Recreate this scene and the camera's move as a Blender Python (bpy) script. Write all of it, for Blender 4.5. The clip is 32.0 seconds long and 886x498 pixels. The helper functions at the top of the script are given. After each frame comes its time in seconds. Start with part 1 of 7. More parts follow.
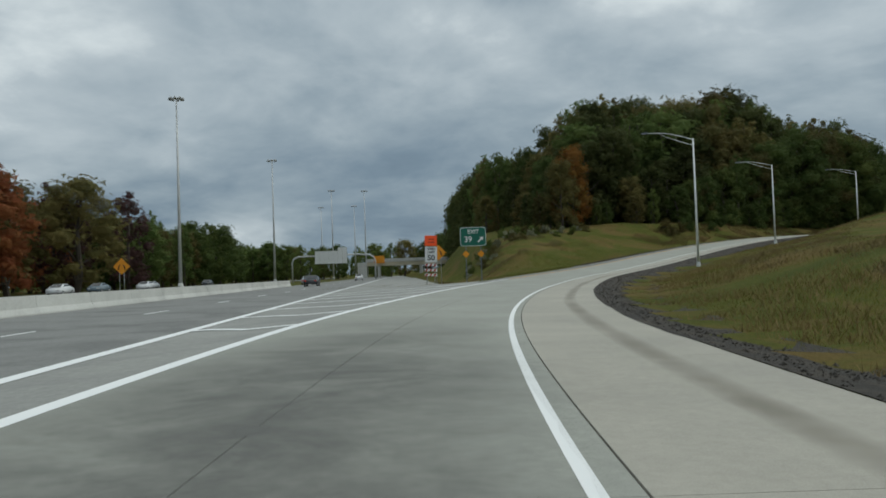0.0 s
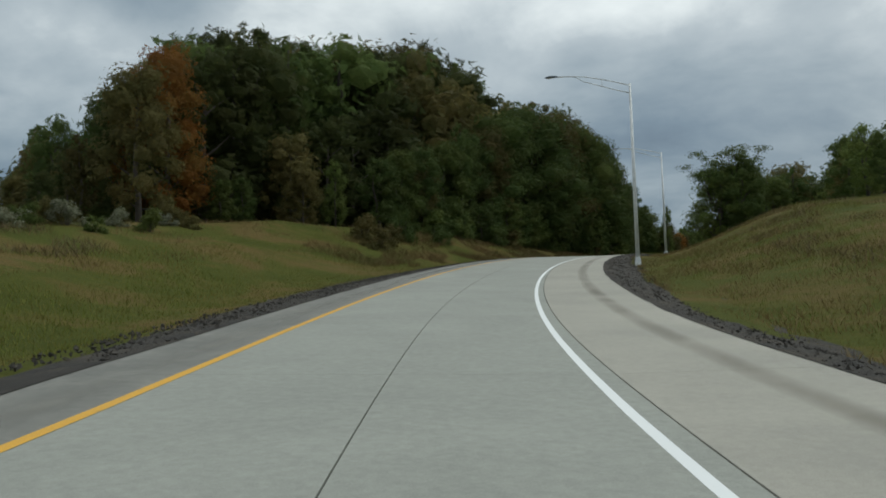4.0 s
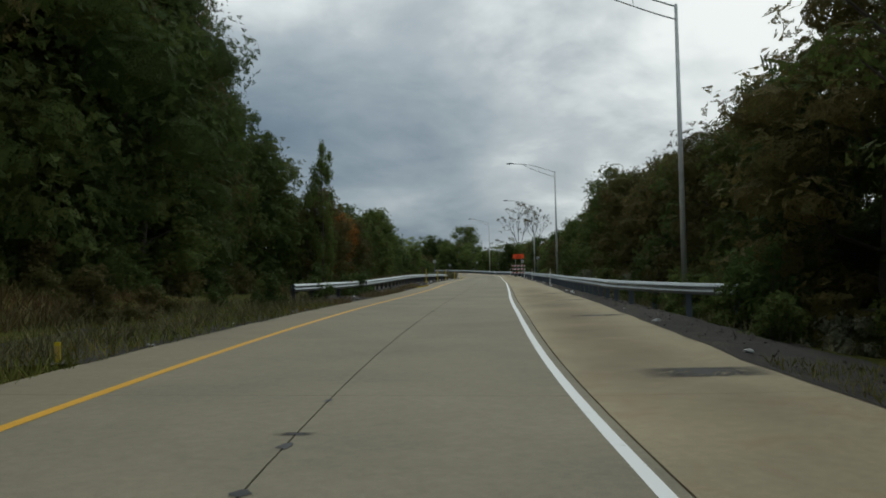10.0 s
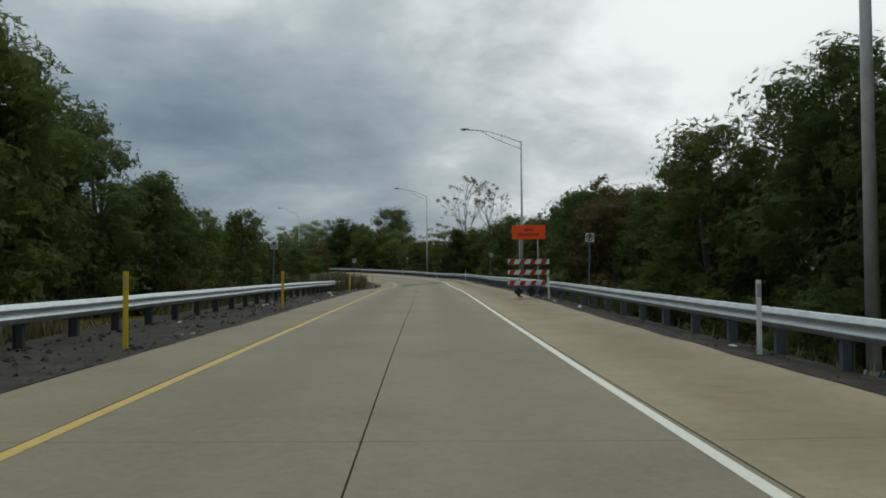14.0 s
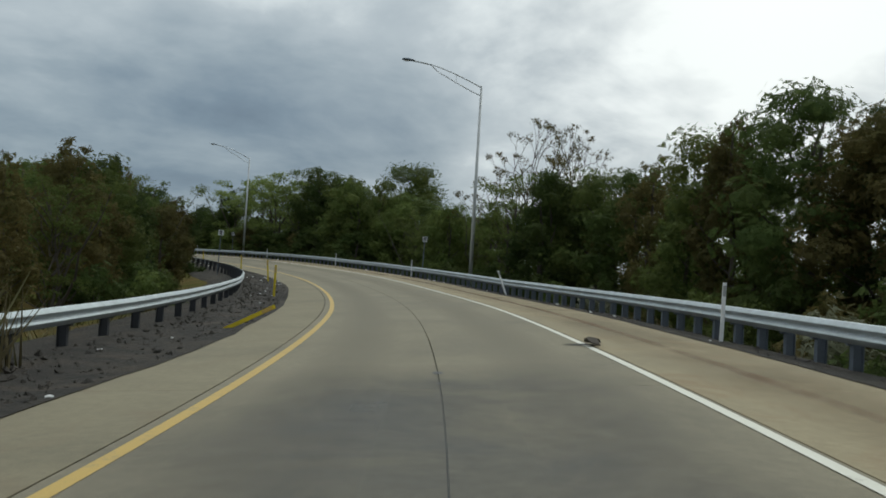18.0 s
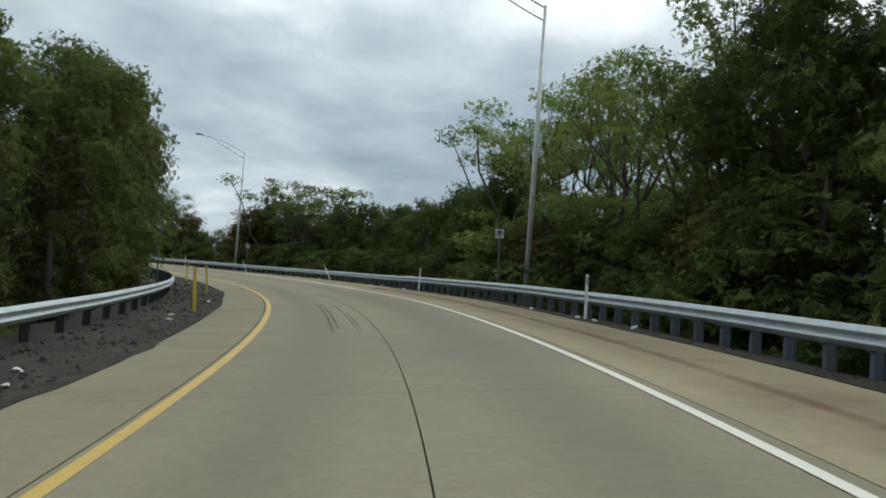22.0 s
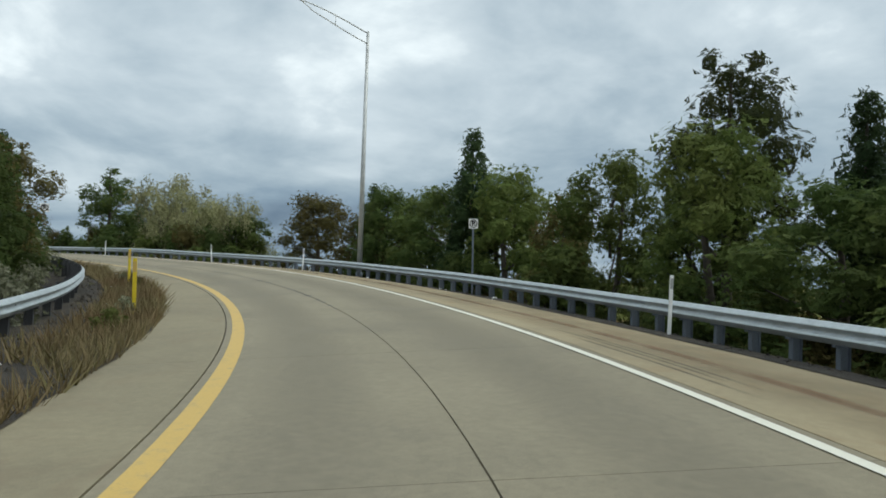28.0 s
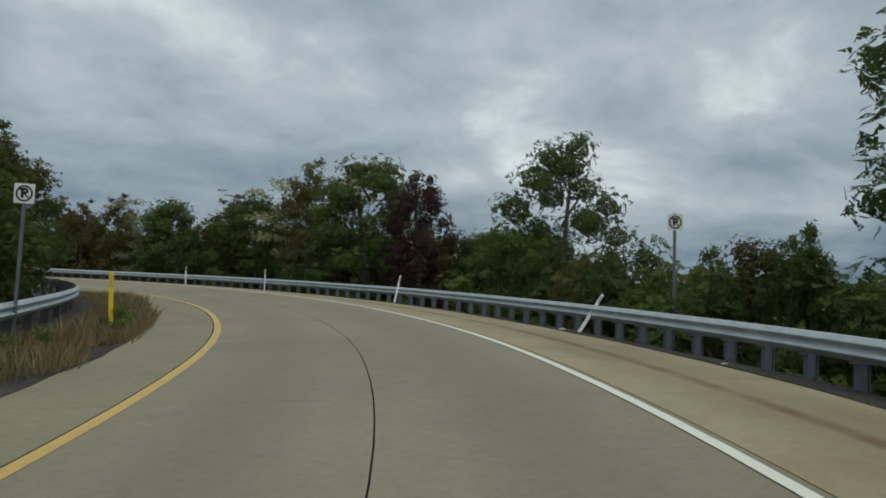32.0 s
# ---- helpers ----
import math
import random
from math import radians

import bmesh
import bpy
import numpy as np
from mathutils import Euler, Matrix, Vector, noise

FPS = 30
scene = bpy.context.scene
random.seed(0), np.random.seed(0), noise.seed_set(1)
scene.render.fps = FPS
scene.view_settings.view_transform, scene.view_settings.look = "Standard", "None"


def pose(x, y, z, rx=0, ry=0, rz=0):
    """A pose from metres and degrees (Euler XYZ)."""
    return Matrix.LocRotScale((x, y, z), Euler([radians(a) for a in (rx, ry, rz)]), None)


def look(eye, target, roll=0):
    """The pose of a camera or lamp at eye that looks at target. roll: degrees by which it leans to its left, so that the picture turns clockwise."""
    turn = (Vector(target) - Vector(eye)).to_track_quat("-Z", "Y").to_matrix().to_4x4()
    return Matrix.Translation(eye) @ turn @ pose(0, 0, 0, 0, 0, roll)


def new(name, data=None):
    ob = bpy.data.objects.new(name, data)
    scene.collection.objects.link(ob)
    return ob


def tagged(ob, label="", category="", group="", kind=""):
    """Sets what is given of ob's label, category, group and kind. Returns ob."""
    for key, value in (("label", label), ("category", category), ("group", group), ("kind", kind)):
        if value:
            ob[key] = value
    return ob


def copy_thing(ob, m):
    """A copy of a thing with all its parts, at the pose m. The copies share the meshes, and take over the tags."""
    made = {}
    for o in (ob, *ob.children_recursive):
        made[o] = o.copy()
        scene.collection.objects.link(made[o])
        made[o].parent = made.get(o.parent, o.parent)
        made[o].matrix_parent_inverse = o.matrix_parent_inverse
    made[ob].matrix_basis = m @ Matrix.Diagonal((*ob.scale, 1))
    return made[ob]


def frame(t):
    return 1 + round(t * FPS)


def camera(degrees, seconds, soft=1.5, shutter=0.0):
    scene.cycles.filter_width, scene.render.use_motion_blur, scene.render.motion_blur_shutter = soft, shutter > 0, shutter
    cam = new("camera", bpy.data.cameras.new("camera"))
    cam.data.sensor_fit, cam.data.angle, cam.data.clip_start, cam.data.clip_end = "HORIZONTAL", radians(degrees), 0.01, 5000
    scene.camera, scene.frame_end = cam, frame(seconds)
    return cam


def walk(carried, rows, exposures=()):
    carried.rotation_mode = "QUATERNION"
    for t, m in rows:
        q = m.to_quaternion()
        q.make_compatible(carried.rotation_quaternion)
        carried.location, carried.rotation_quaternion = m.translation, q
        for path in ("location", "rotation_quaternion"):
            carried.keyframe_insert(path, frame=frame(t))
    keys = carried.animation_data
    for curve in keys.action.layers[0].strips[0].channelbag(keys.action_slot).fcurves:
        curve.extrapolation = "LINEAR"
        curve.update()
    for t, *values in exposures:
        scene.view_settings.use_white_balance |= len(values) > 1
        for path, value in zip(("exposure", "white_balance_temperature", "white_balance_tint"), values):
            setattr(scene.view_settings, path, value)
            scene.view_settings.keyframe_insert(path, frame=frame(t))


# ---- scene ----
cam = camera(59.4, 32.0, soft=1.75)
# seconds, x, y, z, yaw, pitch, lean to the left
PATH = [
    (0.0, 37.83, -105.73, -2.300, 39.03, 1.73, -2.00),
    (0.5, 31.94, -98.21, -2.258, 36.04, 1.53, -1.50),
    (1.0, 26.47, -90.54, -2.211, 32.94, 1.48, -1.98),
    (1.5, 21.47, -82.65, -2.154, 29.53, 1.70, -1.81),
    (2.0, 16.95, -74.53, -2.062, 26.37, 1.90, -1.80),
    (2.5, 12.93, -66.22, -1.937, 22.89, 2.20, -1.49),
    (3.0, 9.49, -57.76, -1.746, 19.33, 2.62, -1.58),
    (3.5, 6.65, -49.24, -1.519, 15.87, 3.00, -1.77),
    (4.0, 4.39, -40.75, -1.226, 12.37, 3.26, -1.88),
    (4.5, 2.66, -32.34, -0.851, 9.39, 3.30, -1.64),
    (5.0, 1.39, -24.06, -0.370, 6.76, 3.47, -1.59),
    (5.5, 0.55, -15.91, 0.173, 4.39, 3.58, -1.56),
    (6.0, 0.09, -7.90, 0.741, 2.19, 3.60, -1.45),
    (6.5, 0.00, -0.00, 1.300, 0.10, 3.69, -1.23),
    (7.0, 0.23, 7.83, 1.816, -1.98, 4.22, -1.33),
    (7.5, 0.73, 15.68, 2.270, -4.23, 4.51, -1.38),
    (8.0, 1.51, 23.62, 2.682, -6.86, 4.30, -1.26),
    (8.5, 2.54, 31.69, 3.034, -9.29, 3.64, -1.11),
    (9.0, 3.87, 39.89, 3.306, -11.79, 2.67, -0.96),
    (9.5, 5.57, 48.19, 3.555, -14.25, 2.43, -1.13),
    (10.0, 7.62, 56.54, 3.718, -15.98, 2.04, -1.24),
    (10.5, 9.94, 64.87, 3.843, -17.44, 2.04, -1.08),
    (11.0, 12.49, 73.12, 4.003, -18.79, 1.87, -0.76),
    (11.5, 15.22, 81.22, 4.091, -20.19, 1.74, -0.17),
    (12.0, 18.06, 89.22, 4.137, -20.93, 1.90, 0.16),
    (12.5, 20.98, 97.21, 4.182, -21.02, 1.90, 0.02),
    (13.0, 23.97, 105.30, 4.251, -21.00, 1.97, -0.29),
    (13.5, 27.01, 113.57, 4.364, -21.02, 1.89, -0.45),
    (14.0, 30.01, 121.93, 4.419, -20.93, 1.87, -0.39),
    (14.5, 32.98, 130.35, 4.452, -21.09, 1.92, -0.30),
    (15.0, 35.95, 138.77, 4.505, -21.17, 1.85, 0.23),
    (15.5, 38.92, 147.16, 4.566, -21.17, 1.76, 0.81),
    (16.0, 41.89, 155.51, 4.625, -21.12, 1.68, 1.34),
    (16.5, 44.84, 163.81, 4.675, -20.92, 1.64, 1.82),
    (17.0, 47.74, 172.07, 4.708, -20.40, 1.74, 2.39),
    (17.5, 50.54, 180.33, 4.712, -19.55, 1.69, 2.77),
    (18.0, 53.18, 188.62, 4.704, -18.66, 1.81, 3.47),
    (18.5, 55.63, 196.91, 4.735, -17.43, 1.92, 3.93),
    (19.0, 57.83, 205.21, 4.819, -15.27, 2.20, 3.85),
    (19.5, 59.64, 213.51, 4.925, -11.56, 2.25, 3.72),
    (20.0, 60.98, 221.81, 5.043, -7.85, 2.53, 3.53),
    (20.5, 61.79, 230.14, 5.233, -4.12, 2.77, 4.06),
    (21.0, 62.03, 238.45, 5.421, -0.62, 2.72, 4.24),
    (21.5, 61.66, 246.70, 5.617, 2.93, 2.62, 4.39),
    (22.0, 60.72, 254.86, 5.815, 6.87, 2.43, 4.25),
    (22.5, 59.27, 262.90, 6.010, 10.73, 2.09, 4.31),
    (23.0, 57.33, 270.67, 6.116, 14.76, 2.14, 4.39),
    (23.5, 54.91, 278.13, 6.175, 18.65, 2.09, 4.18),
    (24.0, 52.09, 285.32, 6.193, 22.58, 2.19, 4.15),
    (24.5, 48.88, 292.29, 6.201, 26.51, 2.15, 4.10),
    (25.0, 45.20, 299.03, 6.243, 30.42, 1.91, 3.90),
    (25.5, 40.94, 305.48, 6.308, 34.40, 1.66, 3.65),
    (26.0, 36.09, 311.61, 6.390, 38.58, 1.47, 3.44),
    (26.5, 30.66, 317.33, 6.493, 43.21, 1.46, 3.26),
    (27.0, 24.77, 322.62, 6.621, 48.49, 1.70, 2.87),
    (27.5, 18.47, 327.40, 6.755, 54.36, 1.81, 2.32),
    (28.0, 11.73, 331.46, 6.905, 60.42, 1.91, 1.89),
    (28.5, 4.62, 334.74, 7.106, 66.50, 2.10, 1.99),
    (29.0, -2.73, 337.20, 7.360, 72.59, 2.41, 2.14),
    (29.5, -10.22, 338.82, 7.652, 79.18, 2.70, 2.50),
    (30.0, -17.71, 339.60, 7.937, 85.80, 2.66, 2.62),
    (30.5, -24.95, 339.50, 8.164, 92.68, 2.65, 2.51),
    (31.0, -31.78, 338.68, 8.353, 98.86, 2.35, 2.44),
    (31.5, -38.20, 337.24, 8.521, 105.35, 2.40, 2.29),
    (32.0, -44.32, 335.24, 8.703, 112.21, 1.88, 2.03),
]
# exposure of the clip's camera along the ride
EXPOSE = [(t, e, 6260, 8) for t, e in ((0.0, -0.3), (3.0, -0.25), (4.0, -0.28), (7.0, -0.25), (9.0, -0.36), (10.0, -0.44), (13.0, -0.46), (17.0, -0.36), (20.0, -0.2), (21.0, -0.18), (22.0, 0.10), (24.0, 0.30), (27.0, 0.29), (28.0, 0.2), (29.0, -0.05), (30.0, -0.25), (32.0, -0.35))]
walk(cam, [(t, pose(x, y, z, 90 + tilt, -lean, yaw)) for t, x, y, z, yaw, tilt, lean in PATH], EXPOSE)

# ------------------------------------------------------------------ light
SUN_AZ = radians(-42.0)          # the bright break in the clouds, measured like the yaw


def nd(tree, kind, x=0, **sets):
    n = tree.nodes.new(kind)
    n.location = (x, 0)
    for k, v in sets.items():
        n.inputs[k.replace("_", " ")].default_value = v
    return n


world = bpy.data.worlds.new("overcast")
scene.world = world
world.use_nodes = True
wt = world.node_tree
wt.nodes.clear()
w_out = nd(wt, "ShaderNodeOutputWorld")
w_bg = nd(wt, "ShaderNodeBackground")
w_sky = nd(wt, "ShaderNodeTexSky")
w_sky.sky_type, w_sky.sun_disc = "NISHITA", False
w_sky.sun_elevation, w_sky.sun_rotation = radians(32), -SUN_AZ
w_sky.air_density, w_sky.dust_density = 1.0, 3.0
w_co = nd(wt, "ShaderNodeTexCoord")
w_sep = nd(wt, "ShaderNodeSeparateXYZ")
wt.links.new(w_co.outputs["Generated"], w_sep.inputs[0])
# clouds on a flat layer overhead: direction divided by its height
w_h = nd(wt, "ShaderNodeMath"); w_h.operation = "MAXIMUM"; w_h.inputs[1].default_value = 0.0
wt.links.new(w_sep.outputs["Z"], w_h.inputs[0])
w_ha = nd(wt, "ShaderNodeMath"); w_ha.operation = "ADD"; w_ha.inputs[1].default_value = 0.30
wt.links.new(w_h.outputs[0], w_ha.inputs[0])
w_flat = nd(wt, "ShaderNodeVectorMath"); w_flat.operation = "DIVIDE"
w_cmb = nd(wt, "ShaderNodeCombineXYZ")
for k in range(3):
    wt.links.new(w_ha.outputs[0], w_cmb.inputs[k])
wt.links.new(w_co.outputs["Generated"], w_flat.inputs[0])
wt.links.new(w_cmb.outputs[0], w_flat.inputs[1])
w_n1 = nd(wt, "ShaderNodeTexNoise", Scale=1.05, Detail=7.0, Roughness=0.52, Distortion=0.3)
w_n2 = nd(wt, "ShaderNodeTexNoise", Scale=2.9, Detail=8.0, Roughness=0.55, Distortion=0.3)
for n in (w_n1, w_n2):
    wt.links.new(w_flat.outputs[0], n.inputs["Vector"])
w_mix = nd(wt, "ShaderNodeMix")
w_mix.data_type = "FLOAT"
w_mix.inputs[0].default_value = 0.3
wt.links.new(w_n1.outputs["Fac"], w_mix.inputs[2])
wt.links.new(w_n2.outputs["Fac"], w_mix.inputs[3])
# towards the sun's side and towards the zenith the layer is thinner and brighter
w_dot = nd(wt, "ShaderNodeVectorMath"); w_dot.operation = "DOT_PRODUCT"
w_dot.inputs[1].default_value = (-math.sin(SUN_AZ) * 0.88, math.cos(SUN_AZ) * 0.88, 0.48)
wt.links.new(w_co.outputs["Generated"], w_dot.inputs[0])
w_gain = nd(wt, "ShaderNodeMapRange")
for k, v in (("From Min", -0.2), ("From Max", 1.0), ("To Min", -0.02), ("To Max", 0.07)):
    w_gain.inputs[k].default_value = v
wt.links.new(w_dot.outputs["Value"], w_gain.inputs["Value"])
w_zen = nd(wt, "ShaderNodeMath"); w_zen.operation = "MULTIPLY"; w_zen.inputs[1].default_value = 0.30
wt.links.new(w_h.outputs[0], w_zen.inputs[0])
w_a1 = nd(wt, "ShaderNodeMath"); w_a1.operation = "ADD"
w_a2 = nd(wt, "ShaderNodeMath"); w_a2.operation = "ADD"
wt.links.new(w_mix.outputs[0], w_a1.inputs[0])
wt.links.new(w_gain.outputs[0], w_a1.inputs[1])
wt.links.new(w_a1.outputs[0], w_a2.inputs[0])
wt.links.new(w_zen.outputs[0], w_a2.inputs[1])
# a bright break low in the clouds on the sun's side, thinner cloud to the west, denser and paler banks between them
w_sum = w_a2.outputs[0]
for az, elev, lo, lift in ((-52, 10, 0.875, 0.17), (98, 22, 0.5, 0.11), (-8, 16, 0.95, -0.05), (-19, 14, 0.96, 0.04), (22, 15, 0.95, 0.035), (80, 1, 0.92, -0.09)):
    l_dot = nd(wt, "ShaderNodeVectorMath"); l_dot.operation = "DOT_PRODUCT"
    l_dot.inputs[1].default_value = (-math.sin(radians(az)) * math.cos(radians(elev)), math.cos(radians(az)) * math.cos(radians(elev)), math.sin(radians(elev)))
    wt.links.new(w_co.outputs["Generated"], l_dot.inputs[0])
    l_map = nd(wt, "ShaderNodeMapRange")
    l_map.interpolation_type = "SMOOTHSTEP"
    for k, v in (("From Min", lo), ("From Max", 1.0), ("To Min", 0.0), ("To Max", lift)):
        l_map.inputs[k].default_value = v
    wt.links.new(l_dot.outputs["Value"], l_map.inputs["Value"])
    l_add = nd(wt, "ShaderNodeMath"); l_add.operation = "ADD"
    wt.links.new(w_sum, l_add.inputs[0])
    wt.links.new(l_map.outputs[0], l_add.inputs[1])
    w_sum = l_add.outputs[0]
w_ramp = nd(wt, "ShaderNodeValToRGB")
el = w_ramp.color_ramp.elements
el[0].position, el[0].color = 0.34, (0.13, 0.185, 0.25, 1)
el[1].position, el[1].color = 0.80, (1.12, 1.17, 1.14, 1)
for p, c in ((0.48, (0.245, 0.325, 0.395, 1)), (0.58, (0.395, 0.475, 0.525, 1)), (0.68, (0.60, 0.67, 0.70, 1))):
    e = el.new(p)
    e.color = c
wt.links.new(w_sum, w_ramp.inputs[0])
w_fin = nd(wt, "ShaderNodeMix")
w_fin.data_type = "RGBA"
w_fin.inputs[0].default_value = 0.93
w_dim = nd(wt, "ShaderNodeVectorMath"); w_dim.operation = "SCALE"
w_dim.inputs["Scale"].default_value = 0.08
wt.links.new(w_sky.outputs[0], w_dim.inputs[0])
wt.links.new(w_dim.outputs[0], w_fin.inputs[6])
wt.links.new(w_ramp.outputs[0], w_fin.inputs[7])
wt.links.new(w_fin.outputs[2], w_bg.inputs["Color"])
w_bg.inputs["Strength"].default_value = 1.0
wt.links.new(w_bg.outputs[0], w_out.inputs["Surface"])

sun = bpy.data.lights.new("sun", "SUN")
sun.energy, sun.angle, sun.color = 0.7, radians(25), (0.93, 0.97, 0.86)
sun_ob = new("sun", sun)
sun_ob.matrix_world = look((0, 0, 60), (60 * math.sin(SUN_AZ), -60 * math.cos(SUN_AZ), 60 - 60 * math.tan(radians(48))))
tagged(sun_ob, kind="structure")


# ------------------------------------------------------------------ materials
def shader(name, rough=0.8, metal=0.0):
    m = bpy.data.materials.new(name)
    m.use_nodes = True
    b = m.node_tree.nodes["Principled BSDF"]
    b.inputs["Roughness"].default_value, b.inputs["Metallic"].default_value = rough, metal
    return m, m.node_tree, b


def coords(t, scale=(1, 1, 1), world_space=True):
    c = t.nodes.new("ShaderNodeNewGeometry") if world_space else t.nodes.new("ShaderNodeTexCoord")
    mp = t.nodes.new("ShaderNodeMapping")
    mp.inputs["Scale"].default_value = scale
    t.links.new(c.outputs["Position" if world_space else "Object"], mp.inputs[0])
    return mp.outputs[0]


def noise_tex(t, vec, scale, detail=5.0, rough=0.6, dist=0.0):
    n = t.nodes.new("ShaderNodeTexNoise")
    for k, v in (("Scale", scale), ("Detail", detail), ("Roughness", rough), ("Distortion", dist)):
        n.inputs[k].default_value = v
    t.links.new(vec, n.inputs["Vector"])
    return n.outputs["Fac"]


def ramp(t, fac, stops):
    r = t.nodes.new("ShaderNodeValToRGB")
    e = r.color_ramp.elements
    e[0].position, e[0].color = stops[0][0], (*stops[0][1], 1)
    e[1].position, e[1].color = stops[-1][0], (*stops[-1][1], 1)
    for p, c in stops[1:-1]:
        e.new(p).color = (*c, 1)
    t.links.new(fac, r.inputs[0])
    return r.outputs[0]


def blend(t, fac, a, b, mode="MIX"):
    m = t.nodes.new("ShaderNodeMix")
    m.data_type, m.blend_type = "RGBA", mode
    for k, v in ((0, fac), (6, a), (7, b)):
        if isinstance(v, (int, float)):
            m.inputs[k].default_value = v
        elif isinstance(v, tuple):
            m.inputs[k].default_value = (*v, 1)
        else:
            t.links.new(v, m.inputs[k])
    return m.outputs[2]


def bump(t, b, fac, strength, dist=0.02):
    n = t.nodes.new("ShaderNodeBump")
    n.inputs["Strength"].default_value, n.inputs["Distance"].default_value = strength, dist
    t.links.new(fac, n.inputs["Height"])
    t.links.new(n.outputs[0], b.inputs["Normal"])


def grey(v):
    return (v, v, v)


def concrete(name, base, dark, warm=(1, 1, 1), stain=None, fine=0.22):
    m, t, b = shader(name, 0.85)
    co = coords(t)
    big = noise_tex(t, co, 0.35, 6, 0.65, 0.4)
    small = noise_tex(t, co, 9.0, 6, 0.7)
    grit = noise_tex(t, co, 90.0, 3, 0.7)
    c = ramp(t, big, ((0.3, dark), (0.52, base), (0.75, tuple(v * 1.12 for v in base))))
    c = blend(t, fine, c, ramp(t, small, ((0.35, grey(0.35)), (0.65, grey(0.75)))), "OVERLAY")
    c = blend(t, 0.25, c, ramp(t, grit, ((0.35, grey(0.3)), (0.65, grey(0.7)))), "OVERLAY")
    rnd = t.nodes.new("ShaderNodeObjectInfo")
    c = blend(t, 1.0, c, ramp(t, rnd.outputs["Random"], ((0.0, grey(0.985)), (1.0, grey(1.015)))), "MULTIPLY")
    if stain:
        st = noise_tex(t, co, 0.9, 6, 0.7, 1.0)
        c = blend(t, ramp(t, st, ((0.52, grey(0)), (0.72, grey(0.7)))), c, stain)
    t.links.new(c, b.inputs["Base Color"])
    bump(t, b, grit, 0.25, 0.01)
    return m


M_NEW = concrete("light_concrete", (0.30, 0.304, 0.268), (0.265, 0.268, 0.238))
M_NEW_SH = concrete("light_concrete_shoulder", (0.36, 0.34, 0.29), (0.31, 0.295, 0.255), fine=0.15)
M_OLD = concrete("worn_concrete", (0.234, 0.205, 0.142), (0.188, 0.166, 0.119))
M_OLD_SH = concrete("tan_concrete_shoulder", (0.312, 0.258, 0.158), (0.255, 0.213, 0.134), stain=(0.26, 0.175, 0.092))
M_OLD_IN = concrete("grey_tan_inner_shoulder", (0.236, 0.204, 0.132), (0.19, 0.166, 0.110), stain=(0.21, 0.165, 0.105))
M_GREY_SH = concrete("grey_shoulder_concrete", (0.205, 0.2, 0.178), (0.15, 0.147, 0.132), stain=(0.32, 0.31, 0.27), fine=0.35)
M_HIGH = concrete("highway_concrete", (0.20, 0.20, 0.19), (0.13, 0.13, 0.125), fine=0.35)
M_HIGH2 = concrete("pale_highway_concrete", (0.27, 0.27, 0.25), (0.21, 0.21, 0.2), fine=0.3)
M_JOINT = concrete("joint_filler", (0.035, 0.034, 0.032), (0.02, 0.02, 0.02))
M_BARRIER = concrete("barrier_concrete", (0.52, 0.52, 0.49), (0.40, 0.40, 0.38))


def painted(name, col, worn, amount=0.5, rough=0.6):
    m, t, b = shader(name, rough)
    co = coords(t)
    n = noise_tex(t, co, 5.0, 8, 0.75)
    g = noise_tex(t, co, 60.0, 3, 0.7)
    c = blend(t, ramp(t, n, ((amount, grey(0)), (amount + 0.14, grey(0.75)))), col, worn)
    c = blend(t, 0.3, c, ramp(t, g, ((0.3, grey(0.35)), (0.7, grey(0.65)))), "OVERLAY")
    t.links.new(c, b.inputs["Base Color"])
    return m


M_WHITE = painted("white_road_paint", (0.84, 0.85, 0.84), (0.48, 0.47, 0.43), 0.63)
M_YELLOW = painted("yellow_road_paint", (0.72, 0.38, 0.025), (0.42, 0.27, 0.09), 0.56)
M_YELLOW_OLD = painted("faded_yellow_road_paint", (0.56, 0.375, 0.095), (0.36, 0.27, 0.125), 0.53)
M_WHITE_OLD = painted("cream_worn_road_paint", (0.74, 0.72, 0.62), (0.40, 0.37, 0.29), 0.58)


def metal_mat(name, col, rough=0.45, metal=0.85):
    m, t, b = shader(name, rough, metal)
    co = coords(t, world_space=False)
    n = noise_tex(t, co, 3.0, 6, 0.7, 0.3)
    f = noise_tex(t, co, 40.0, 4, 0.7)
    c = blend(t, 1.0, col, ramp(t, n, ((0.3, grey(0.72)), (0.7, grey(1.08)))), "MULTIPLY")
    c = blend(t, 0.25, c, ramp(t, f, ((0.3, grey(0.3)), (0.7, grey(0.7)))), "OVERLAY")
    t.links.new(c, b.inputs["Base Color"])
    r = ramp(t, n, ((0.3, grey(rough - 0.08)), (0.7, grey(rough + 0.12))))
    t.links.new(r, b.inputs["Roughness"])
    return m


M_GALV = metal_mat("galvanised_steel", (0.55, 0.60, 0.62), 0.5, 0.75)
M_POST = metal_mat("weathered_galvanised_post", (0.20, 0.23, 0.27), 0.6, 0.55)
M_POST_DARK = metal_mat("dark_weathered_post", (0.06, 0.062, 0.068), 0.7, 0.2)
M_ALU = metal_mat("brushed_aluminium_pole", (0.80, 0.81, 0.80), 0.5, 0.35)
M_OLDPOLE = metal_mat("dull_aluminium_pole", (0.58, 0.59, 0.58), 0.5, 0.35)
M_DARK = metal_mat("dark_metal", (0.06, 0.065, 0.07), 0.6, 0.3)


